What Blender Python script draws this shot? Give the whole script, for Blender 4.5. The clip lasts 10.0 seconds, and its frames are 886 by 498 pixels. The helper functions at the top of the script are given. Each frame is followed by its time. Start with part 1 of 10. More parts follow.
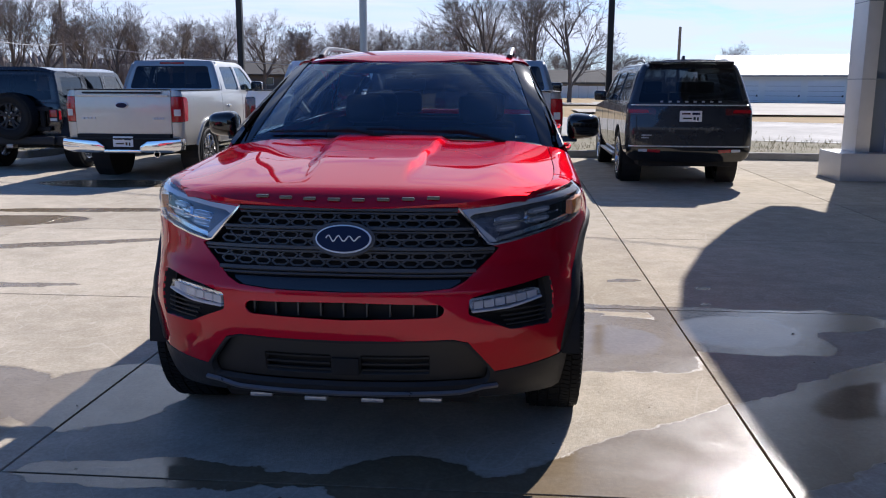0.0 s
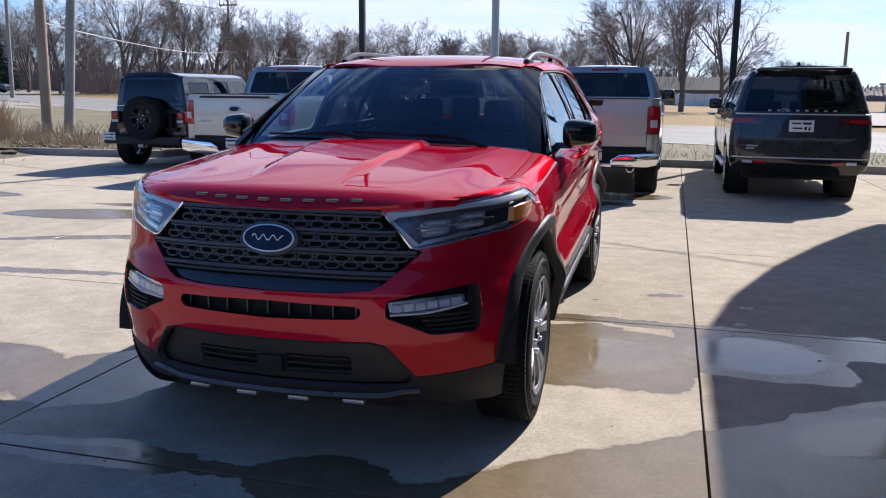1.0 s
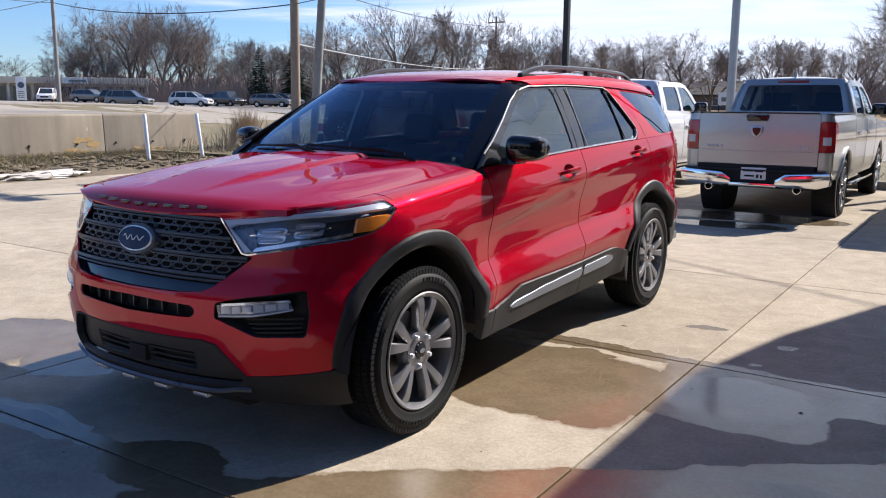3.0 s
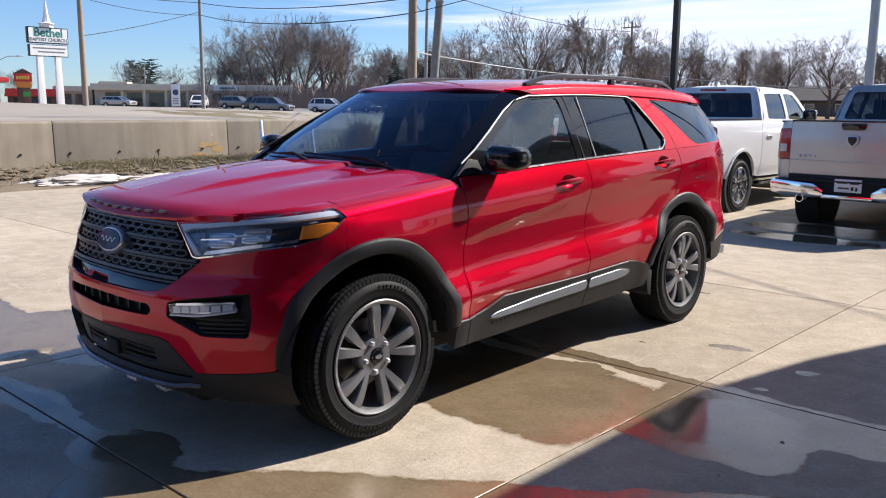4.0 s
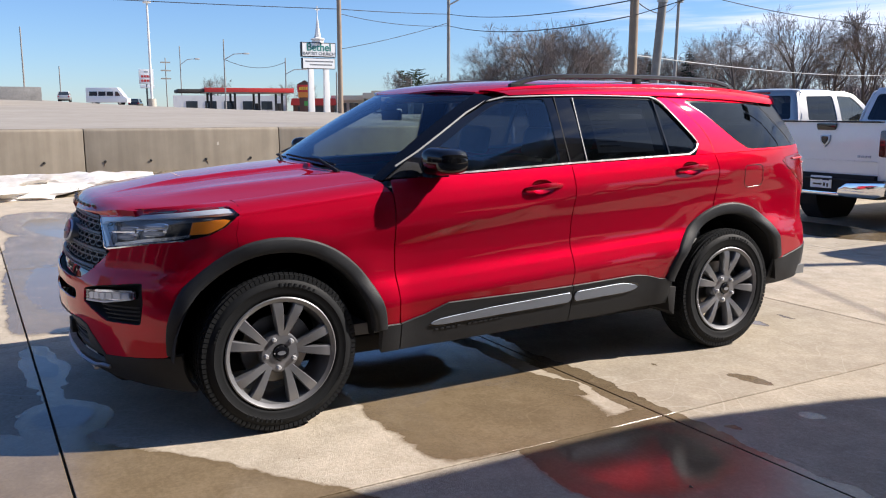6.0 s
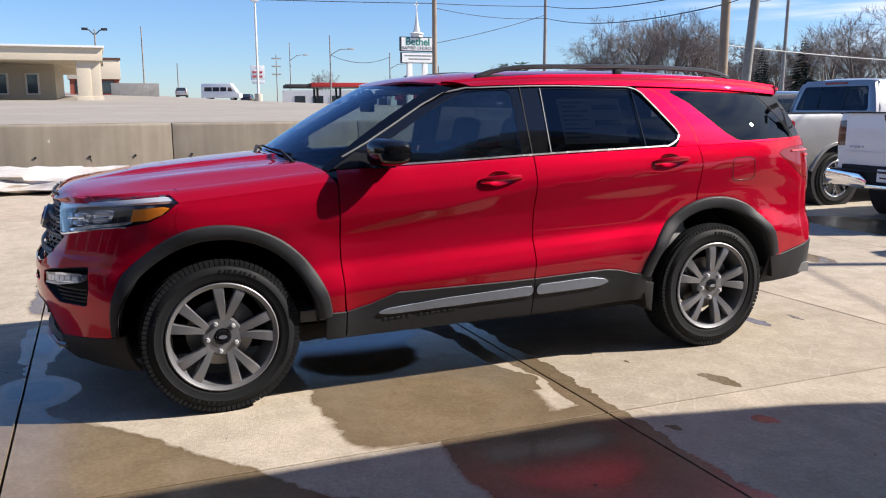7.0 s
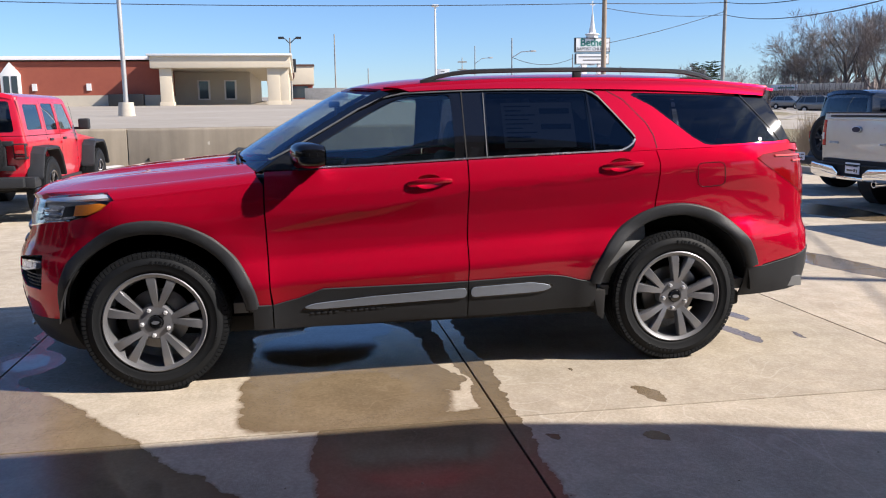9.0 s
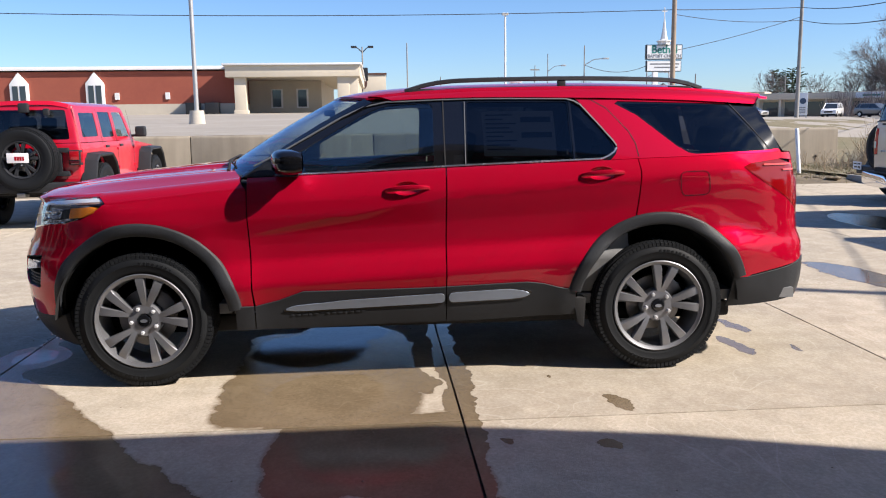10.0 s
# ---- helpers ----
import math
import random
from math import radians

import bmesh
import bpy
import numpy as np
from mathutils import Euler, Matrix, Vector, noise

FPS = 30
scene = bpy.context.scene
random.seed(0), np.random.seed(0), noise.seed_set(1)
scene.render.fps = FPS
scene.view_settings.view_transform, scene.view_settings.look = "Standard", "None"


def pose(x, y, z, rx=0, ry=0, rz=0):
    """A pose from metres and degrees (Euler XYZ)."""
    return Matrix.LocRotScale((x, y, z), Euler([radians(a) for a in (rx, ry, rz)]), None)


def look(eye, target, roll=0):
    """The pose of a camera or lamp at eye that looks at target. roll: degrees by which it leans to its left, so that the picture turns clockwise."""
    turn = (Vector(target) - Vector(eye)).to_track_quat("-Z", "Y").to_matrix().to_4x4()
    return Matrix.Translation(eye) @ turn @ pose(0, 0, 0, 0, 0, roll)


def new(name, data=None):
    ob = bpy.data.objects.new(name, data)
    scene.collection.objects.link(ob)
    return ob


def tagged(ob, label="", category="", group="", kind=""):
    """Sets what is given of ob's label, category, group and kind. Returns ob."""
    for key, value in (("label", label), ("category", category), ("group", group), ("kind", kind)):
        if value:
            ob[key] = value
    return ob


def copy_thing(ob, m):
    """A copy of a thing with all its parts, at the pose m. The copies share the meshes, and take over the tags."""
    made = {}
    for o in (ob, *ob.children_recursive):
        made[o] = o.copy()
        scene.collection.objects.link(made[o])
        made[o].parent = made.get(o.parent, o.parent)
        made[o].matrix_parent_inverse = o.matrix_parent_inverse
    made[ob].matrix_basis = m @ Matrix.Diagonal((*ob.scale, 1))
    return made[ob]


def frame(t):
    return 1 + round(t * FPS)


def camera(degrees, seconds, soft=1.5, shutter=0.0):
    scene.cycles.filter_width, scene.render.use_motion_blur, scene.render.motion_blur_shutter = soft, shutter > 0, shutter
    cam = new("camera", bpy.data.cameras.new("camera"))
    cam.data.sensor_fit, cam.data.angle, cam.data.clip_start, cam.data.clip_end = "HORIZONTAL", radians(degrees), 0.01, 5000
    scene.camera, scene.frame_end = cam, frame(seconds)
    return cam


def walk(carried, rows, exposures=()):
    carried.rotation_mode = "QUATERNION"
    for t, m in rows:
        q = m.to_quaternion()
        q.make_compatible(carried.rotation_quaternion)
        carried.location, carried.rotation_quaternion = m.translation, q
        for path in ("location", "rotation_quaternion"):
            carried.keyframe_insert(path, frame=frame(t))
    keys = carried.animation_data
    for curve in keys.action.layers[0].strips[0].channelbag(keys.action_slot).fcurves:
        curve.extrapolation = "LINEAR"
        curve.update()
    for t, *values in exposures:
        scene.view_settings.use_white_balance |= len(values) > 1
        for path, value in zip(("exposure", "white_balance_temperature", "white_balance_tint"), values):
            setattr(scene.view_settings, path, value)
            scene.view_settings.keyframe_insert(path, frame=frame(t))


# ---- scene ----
cam = camera(55.5, 10.0, soft=1.1)
PATH = [
    (0, (0.642, -5.444, 1.522), (0.479, -3.488, 1.135), 0.2),
    (0.5, (1.078, -5.394, 1.527), (0.736, -3.461, 1.147), 0.4),
    (1, (1.5, -5.279, 1.513), (0.991, -3.381, 1.14), 0.5),
    (1.5, (1.902, -5.127, 1.539), (1.238, -3.275, 1.175), 0.4),
    (2, (2.331, -4.99, 1.541), (1.523, -3.197, 1.182), 0.4),
    (3.5, (3.441, -4.362, 1.525), (2.226, -2.81, 1.186), 0.4),
    (4, (3.766, -4.117, 1.555), (2.429, -2.668, 1.221), 0.4),
    (4.5, (4.083, -3.822, 1.543), (2.632, -2.486, 1.213), 0.3),
    (5, (4.312, -3.476, 1.545), (2.758, -2.259, 1.218), 0.3),
    (6.5, (4.954, -2.405, 1.529), (3.177, -1.548, 1.204), -0.2),
    (7, (5.128, -2.038, 1.521), (3.304, -1.29, 1.186), -0.3),
    (7.5, (5.249, -1.699, 1.516), (3.386, -1.058, 1.174), -0.5),
    (8, (5.429, -1.341, 1.525), (3.533, -0.807, 1.178), -0.6),
    (8.5, (5.543, -1.009, 1.503), (3.619, -0.581, 1.161), -0.7),
    (9, (5.638, -0.697, 1.525), (3.692, -0.371, 1.198), -0.7),
    (9.5, (5.758, -0.371, 1.538), (3.797, -0.14, 1.222), -0.7),
    (10, (5.793, -0.165, 1.522), (3.822, -0.01, 1.215), -0.7),
]
walk(cam, [(t, look(eye, target, roll)) for t, eye, target, roll in PATH], [(0.0, 0.54, 5720, 14), (2.0, 0.74, 5980, 14), (6.0, 0.74, 6200, 14), (10.0, 0.81, 6200, 14)])

# ---- world, sun and exposure ----
SUN_TO = Vector((0.48, 1.2, 1.0)).normalized()      # direction towards the sun
world = bpy.data.worlds.new("world")
scene.world = world
world.use_nodes = True
wt = world.node_tree
wt.nodes.clear()


w_out = wt.nodes.new("ShaderNodeOutputWorld")
w_bg = wt.nodes.new("ShaderNodeBackground")
w_sky = wt.nodes.new("ShaderNodeTexSky")
w_sky.sky_type = "NISHITA"
w_sky.sun_disc = False
w_sky.sun_elevation = math.asin(SUN_TO.z)
w_sky.sun_rotation = math.atan2(SUN_TO.x, SUN_TO.y)
w_sky.air_density, w_sky.dust_density, w_sky.ozone_density = 1.0, 0.1, 3.0
w_bg.inputs["Strength"].default_value = 0.077
# thin bright cloud veil, thickest on the sun's side of the sky
w_co = wt.nodes.new("ShaderNodeTexCoord")
w_map = wt.nodes.new("ShaderNodeMapping")
w_map.inputs["Scale"].default_value = (1.3, 1.3, 12.0)
w_noise = wt.nodes.new("ShaderNodeTexNoise")
w_noise.inputs["Scale"].default_value = 2.1
w_noise.inputs["Detail"].default_value = 9.0
w_noise.inputs["Roughness"].default_value = 0.6
w_noise.inputs["Distortion"].default_value = 0.7
w_dot = wt.nodes.new("ShaderNodeVectorMath")
w_dot.operation = "DOT_PRODUCT"
w_dot.inputs[1].default_value = (0.06, 0.92, 0.12)
w_side = wt.nodes.new("ShaderNodeMapRange")
w_side.inputs["From Min"].default_value, w_side.inputs["From Max"].default_value = 0.26, 0.78
w_side.inputs["To Min"].default_value, w_side.inputs["To Max"].default_value = -0.45, 0.24
w_add = wt.nodes.new("ShaderNodeMath")
w_add.operation = "ADD"
w_ramp = wt.nodes.new("ShaderNodeMapRange")
w_ramp.interpolation_type = "SMOOTHSTEP"
w_ramp.inputs["From Min"].default_value, w_ramp.inputs["From Max"].default_value = 0.45, 0.80
w_tint = wt.nodes.new("ShaderNodeMixRGB")
w_tint.blend_type = "MULTIPLY"
w_tint.inputs["Fac"].default_value = 1.0
w_tint.inputs["Color2"].default_value = (0.71, 0.88, 1.13, 1)
w_mix = wt.nodes.new("ShaderNodeMixRGB")
w_mix.inputs["Color2"].default_value = (7.7, 8.15, 9.0, 1)
for a, b in ((w_co.outputs["Generated"], w_map.inputs["Vector"]), (w_map.outputs[0], w_noise.inputs["Vector"]), (w_co.outputs["Generated"], w_dot.inputs[0]),
             (w_dot.outputs["Value"], w_side.inputs["Value"]), (w_side.outputs[0], w_add.inputs[0]), (w_noise.outputs["Fac"], w_add.inputs[1]),
             (w_add.outputs[0], w_ramp.inputs["Value"]), (w_ramp.outputs[0], w_mix.inputs["Fac"]), (w_sky.outputs[0], w_tint.inputs["Color1"]), (w_tint.outputs[0], w_mix.inputs["Color1"]),
             (w_mix.outputs[0], w_bg.inputs["Color"]), (w_bg.outputs[0], w_out.inputs["Surface"])):
    wt.links.new(a, b)

sun = new("sun", bpy.data.lights.new("sun", "SUN"))
sun.data.energy, sun.data.angle, sun.data.color = 5.0, radians(0.53), (1.0, 0.90, 0.76)
sun.matrix_world = look((SUN_TO * 60)[:], (0, 0, 0))

# ---- materials ----
def material(name, colour, rough=0.6, metal=0.0, vary=0.0, scale=8.0, bump=0.0, bump_scale=60.0, coat=0.0, spec=0.5, emit=0.0, random=0.0, second=None):
    """A principled material whose colour varies by noise at two scales, with fine relief."""
    m = bpy.data.materials.new(name)
    m.use_nodes = True
    nt = m.node_tree
    b = nt.nodes["Principled BSDF"]
    b.inputs["Base Color"].default_value = (*colour, 1)
    b.inputs["Roughness"].default_value, b.inputs["Metallic"].default_value = rough, metal
    b.inputs["Specular IOR Level"].default_value = spec
    b.inputs["Coat Weight"].default_value, b.inputs["Coat Roughness"].default_value = coat, 0.012
    if emit:
        b.inputs["Emission Color"].default_value, b.inputs["Emission Strength"].default_value = (*colour, 1), emit
    co = nt.nodes.new("ShaderNodeTexCoord")
    if vary or second:
        big, fine = nt.nodes.new("ShaderNodeTexNoise"), nt.nodes.new("ShaderNodeTexNoise")
        big.inputs["Scale"].default_value, fine.inputs["Scale"].default_value = scale * 0.17, scale
        big.inputs["Detail"].default_value, fine.inputs["Detail"].default_value = 4, 8
        fine.inputs["Roughness"].default_value = 0.65
        mix = nt.nodes.new("ShaderNodeMath")
        mix.operation = "ADD"
        nt.links.new(co.outputs["Object"], big.inputs["Vector"])
        nt.links.new(co.outputs["Object"], fine.inputs["Vector"])
        nt.links.new(big.outputs["Fac"], mix.inputs[0])
        nt.links.new(fine.outputs["Fac"], mix.inputs[1])
        ramp = nt.nodes.new("ShaderNodeMapRange")
        ramp.inputs["From Min"].default_value, ramp.inputs["From Max"].default_value = 0.65, 1.35
        nt.links.new(mix.outputs[0], ramp.inputs["Value"])
        col = nt.nodes.new("ShaderNodeMixRGB")
        other = second or tuple(min(1, c * (1 + vary)) for c in colour)
        col.inputs["Color1"].default_value = (*(tuple(c * (1 - vary) for c in colour) if not second else colour), 1)
        col.inputs["Color2"].default_value = (*other, 1)
        nt.links.new(ramp.outputs[0], col.inputs["Fac"])
        last = col.outputs[0]
        if random:
            info, hsv, span = nt.nodes.new("ShaderNodeObjectInfo"), nt.nodes.new("ShaderNodeHueSaturation"), nt.nodes.new("ShaderNodeMapRange")
            span.inputs["To Min"].default_value, span.inputs["To Max"].default_value = 1 - random, 1 + random
            nt.links.new(info.outputs["Random"], span.inputs["Value"])
            nt.links.new(span.outputs[0], hsv.inputs["Value"])
            nt.links.new(last, hsv.inputs["Color"])
            last = hsv.outputs[0]
        nt.links.new(last, b.inputs["Base Color"])
        rr = nt.nodes.new("ShaderNodeMapRange")
        rr.inputs["To Min"].default_value, rr.inputs["To Max"].default_value = max(0, rough - 0.08), min(1, rough + 0.08)
        nt.links.new(ramp.outputs[0], rr.inputs["Value"])
        nt.links.new(rr.outputs[0], b.inputs["Roughness"])
    if bump:
        n = nt.nodes.new("ShaderNodeTexNoise")
        n.inputs["Scale"].default_value, n.inputs["Detail"].default_value = bump_scale, 6
        bm_ = nt.nodes.new("ShaderNodeBump")
        bm_.inputs["Strength"].default_value, bm_.inputs["Distance"].default_value = bump, 0.01
        nt.links.new(co.outputs["Object"], n.inputs["Vector"])
        nt.links.new(n.outputs["Fac"], bm_.inputs["Height"])
        nt.links.new(bm_.outputs[0], b.inputs["Normal"])
    return m


def glass(name, tint, rough=0.0, gloss=(1, 1, 1), least=0.075):
    """A thin pane: tinted see-through with a mirror-like reflection by Fresnel."""
    m = bpy.data.materials.new(name)
    m.use_nodes = True
    nt = m.node_tree
    nt.nodes.clear()
    out, mix = nt.nodes.new("ShaderNodeOutputMaterial"), nt.nodes.new("ShaderNodeMixShader")
    tr, gl, fr = nt.nodes.new("ShaderNodeBsdfTransparent"), nt.nodes.new("ShaderNodeBsdfGlossy"), nt.nodes.new("ShaderNodeLayerWeight")
    fr.inputs["Blend"].default_value = 0.5
    power, scale_ = nt.nodes.new("ShaderNodeMath"), nt.nodes.new("ShaderNodeMapRange")
    power.operation = "POWER"
    power.inputs[1].default_value = 4.0
    scale_.inputs["To Min"].default_value, scale_.inputs["To Max"].default_value = least, 1.0
    tr.inputs["Color"].default_value, gl.inputs["Color"].default_value = (*tint, 1), (*gloss, 1)
    gl.inputs["Roughness"].default_value = rough
    nt.links.new(fr.outputs["Facing"], power.inputs[0])
    nt.links.new(power.outputs[0], scale_.inputs["Value"])
    nt.links.new(scale_.outputs[0], mix.inputs["Fac"])
    nt.links.new(tr.outputs[0], mix.inputs[1])
    nt.links.new(gl.outputs[0], mix.inputs[2])
    nt.links.new(mix.outputs[0], out.inputs["Surface"])
    return m


M_RED = material("red metallic paint", (0.43, 0.0022, 0.0225), 0.36, 0.35, coat=1.0, spec=0.0)
M_RED.node_tree.nodes["Principled BSDF"].inputs["Coat IOR"].default_value = 1.46
M_RED.node_tree.nodes["Principled BSDF"].inputs["Specular Tint"].default_value = (0.8, 0.09, 0.12, 1)
M_JEEPRED = material("red paint", (0.50, 0.004, 0.022), 0.35, 0.0, vary=0.03, scale=40, coat=0.8)
M_SILVER = material("silver metallic paint", (0.46, 0.455, 0.44), 0.35, 0.6, vary=0.04, scale=60, coat=0.8)
M_WHITE = material("white paint", (0.78, 0.78, 0.78), 0.35, 0.0, vary=0.02, scale=30, coat=0.8)
M_DARKBLUE = material("dark blue-grey metallic paint", (0.022, 0.025, 0.032), 0.3, 0.4, vary=0.06, scale=40, coat=1.0)
M_BLACKPAINT = material("black paint", (0.008, 0.008, 0.009), 0.25, 0.0, vary=0.1, scale=20, coat=1.0)
M_GLOSSBLACK = material("gloss black trim", (0.006, 0.006, 0.007), 0.05, 0.0, coat=0.4)
M_CLAD = material("black grained plastic", (0.027, 0.029, 0.033), 0.50, 0.0, vary=0.12, scale=30, bump=0.12, bump_scale=700, spec=0.2)
M_INTAKE = material("matt black intake plastic", (0.022, 0.023, 0.025), 0.5, vary=0.1, scale=30)
M_GRILLE = material("satin dark grille plastic", (0.060, 0.062, 0.066), 0.38, 0.0, vary=0.1, scale=30)
M_DARK = material("dark underbody", (0.013, 0.013, 0.014), 0.85, 0.0, vary=0.3, scale=10)
M_RUBBER = material("tyre rubber", (0.0098, 0.0112, 0.0132), 0.68, 0.0, vary=0.2, scale=25, bump=0.1, bump_scale=220, spec=0.2)
M_BARREL = material("satin alloy barrel", (0.20, 0.205, 0.22), 0.48, 0.6, vary=0.06, scale=30)
M_NUT = material("bright wheel nut", (0.72, 0.73, 0.75), 0.32, 0.5)
M_RIM = material("dark machined alloy", (0.23, 0.235, 0.255), 0.33, 0.6, vary=0.06, scale=30)
M_ALLOY = material("bright alloy", (0.55, 0.55, 0.56), 0.25, 0.95, vary=0.05, scale=30)
M_CHROME = material("chrome", (0.75, 0.75, 0.76), 0.08, 1.0, vary=0.03, scale=20)
# the blue cast stands in for sky reflected in the satin metal
M_SILL = material("satin insert with painted sky tint", (0.25, 0.29, 0.36), 0.42, 0.5, vary=0.05, scale=30)
M_SATIN = material("satin metal trim", (0.44, 0.47, 0.53), 0.36, 0.85, vary=0.05, scale=30)
M_STEEL = material("brake disc steel", (0.3, 0.29, 0.28), 0.4, 0.9, vary=0.15, scale=30)
M_BLUE = material("blue enamel", (0.003, 0.007, 0.040), 0.35, 0.0, coat=0.25, spec=0.2)
M_LETTER = material("white lettering", (0.8, 0.8, 0.8), 0.4, 0.0)
M_AMBER = material("amber lens", (1.0, 0.30, 0.02), 0.3, 0.0, coat=1.0)
M_LAMPRED = material("red lamp lens", (0.36, 0.006, 0.012), 0.12, 0.0, coat=0.5)
M_LAMPSUV = material("deep red lamp lens", (0.22, 0.002, 0.004), 0.10, 0.0, coat=0.6, spec=0.4)
M_LAMPBAR = material("bright red light bar", (0.85, 0.07, 0.06), 0.15, 0.0, coat=1.0)
M_LAMPDARK = material("smoked red lamp lens", (0.07, 0.004, 0.006), 0.12, 0.0, coat=1.0)
M_LAMPCLEAR = material("clear lamp lens", (0.52, 0.54, 0.58), 0.22, 0.0, coat=1.0)
M_LAMPBACK = material("lamp reflector", (0.80, 0.82, 0.85), 0.14, 0.9, vary=0.15, scale=30)
M_LAMPLENS = material("grey lamp lens", (0.30, 0.33, 0.38), 0.10, 0.2, coat=1.0)
M_LAMPBLACK = material("lamp bezel", (0.012, 0.013, 0.015), 0.25, 0.0, coat=0.6)
M_SEAT = material("dark grey upholstery", (0.05, 0.052, 0.057), 0.8, 0.0, vary=0.15, scale=60, bump=0.15, bump_scale=300)
M_TRIMGREY = material("grey interior trim", (0.20, 0.205, 0.21), 0.7, 0.0, vary=0.1, scale=30)
M_PAPER = material("printed paper", (0.62, 0.63, 0.6), 0.7, 0.0, vary=0.08, scale=30)
M_PILLAR = material("black pillar gloss", (0.004, 0.004, 0.005), 0.03, spec=0.3)
M_TRIM = material("dull dark window trim", (0.14, 0.145, 0.15), 0.5, 0.5, vary=0.05, scale=30)
M_RAIL = material("satin grey rail", (0.10, 0.10, 0.105), 0.35, 0.7, vary=0.08, scale=30)
M_MIRROR = material("mirror glass", (0.85, 0.85, 0.86), 0.02, 1.0)
# gloss tints colour the reflection itself, dimmer and bluer than the sky
M_GLASSF = glass("light tinted glass", (0.50, 0.59, 0.60), gloss=(0.86, 0.96, 1.0), least=0.11)
M_GLASSW = glass("windscreen glass", (0.60, 0.70, 0.72), gloss=(0.62, 0.74, 0.90), least=0.05)
M_GLASSP = glass("privacy glass", (0.075, 0.085, 0.105), gloss=(0.75, 0.87, 1.0), least=0.045)
M_GLASSL = glass("lamp cover glass", (0.95, 0.97, 1.0), least=0.06)
M_GLASSC = glass("clear glass", (0.6, 0.66, 0.66))
M_LAMPPAN = material("lamp inner bezel", (0.13, 0.15, 0.19), 0.32, 0.2, vary=0.1, scale=20)

# ---- mesh helpers ----
def thing(name, label, category, m=None, group="", kind=""):
    ob = tagged(new(name), label, category, group, kind)
    ob.empty_display_size = 0.2
    if m is not None:
        ob.matrix_world = m
    return ob


def finish(name, mesh, mat, parent=None, label=""):
    mats = mat if isinstance(mat, (list, tuple)) else [mat]
    for one in mats:
        mesh.materials.append(one)
    ob = new(name, mesh)
    if parent is not None:
        ob.parent = parent
    return tagged(ob, label)


def part(name, bm, mat, parent=None, label="", smooth=40):
    """Links a bmesh as one mesh object under a thing or a part."""
    mesh = bpy.data.meshes.new(name)
    bm.to_mesh(mesh)
    bm.free()
    if smooth:
        mesh.shade_smooth()
        mesh.set_sharp_from_angle(angle=radians(smooth))
    return finish(name, mesh, mat, parent, label)


def data_mesh(name, verts, faces, mat, parent=None, label="", smooth=40):
    mesh = bpy.data.meshes.new(name)
    mesh.from_pydata([tuple(v) for v in verts], [], faces)
    mesh.update()
    if smooth:
        mesh.shade_smooth()
        mesh.set_sharp_from_angle(angle=radians(smooth))
    return finish(name, mesh, mat, parent, label)


def box(bm, x0, x1, y0, y1, z0, z1, bevel=0.0, seg=2, m=None):
    """A box, bevelled, added to bm."""
    made = bmesh.ops.create_cube(bm, size=1)["verts"]
    for v in made:
        v.co = Vector(((x0 + x1) / 2 + v.co.x * (x1 - x0), (y0 + y1) / 2 + v.co.y * (y1 - y0), (z0 + z1) / 2 + v.co.z * (z1 - z0)))
    if m is not None:
        for v in made:
            v.co = m @ v.co
    if bevel:
        edges = list({e for v in made for e in v.link_edges})
        bmesh.ops.bevel(bm, geom=edges, offset=bevel, segments=seg, affect="EDGES", profile=0.6)
    return bm


def bx(*a, **k):
    return box(bmesh.new(), *a, **k)


def tube(bm, pts, r, sides=6, cap=True):
    """A tube along points, with one radius or a radius for each."""
    pts = [Vector(p) for p in pts]
    rs = r if isinstance(r, (list, tuple)) else [r] * len(pts)
    rings, ref = [], None
    for i, p in enumerate(pts):
        d = (pts[min(i + 1, len(pts) - 1)] - pts[max(i - 1, 0)]).normalized()
        if ref is None:
            ref = d.orthogonal().normalized()
        ref = (ref - d * ref.dot(d)).normalized()
        b = d.cross(ref)
        rings.append([bm.verts.new(p + (ref * math.cos(k * math.tau / sides) + b * math.sin(k * math.tau / sides)) * rs[i]) for k in range(sides)])
    for a, b in zip(rings, rings[1:]):
        for k in range(sides):
            bm.faces.new((a[k], a[(k + 1) % sides], b[(k + 1) % sides], b[k]))
    if cap:
        bm.faces.new(list(reversed(rings[0])))
        bm.faces.new(rings[-1])
    return bm


def prism(bm, pts, axis, lo, hi, bevel=0.0, seg=2):
    """A closed outline of 2D points, extruded along an axis from lo to hi. axis 'x': points are (y, z); 'y': (x, z); 'z': (x, y)."""
    def put(p, d):
        return {"x": (d, p[0], p[1]), "y": (p[0], d, p[1]), "z": (p[0], p[1], d)}[axis]
    a = [bm.verts.new(put(p, lo)) for p in pts]
    b = [bm.verts.new(put(p, hi)) for p in pts]
    n = len(pts)
    faces = [bm.faces.new(a), bm.faces.new(list(reversed(b)))]
    for k in range(n):
        faces.append(bm.faces.new((a[k], b[k], b[(k + 1) % n], a[(k + 1) % n])))
    bmesh.ops.recalc_face_normals(bm, faces=faces)
    if bevel:
        edges = list({e for f in faces[:2] for e in f.edges})
        bmesh.ops.bevel(bm, geom=edges, offset=bevel, segments=seg, affect="EDGES", profile=0.6)
    return bm


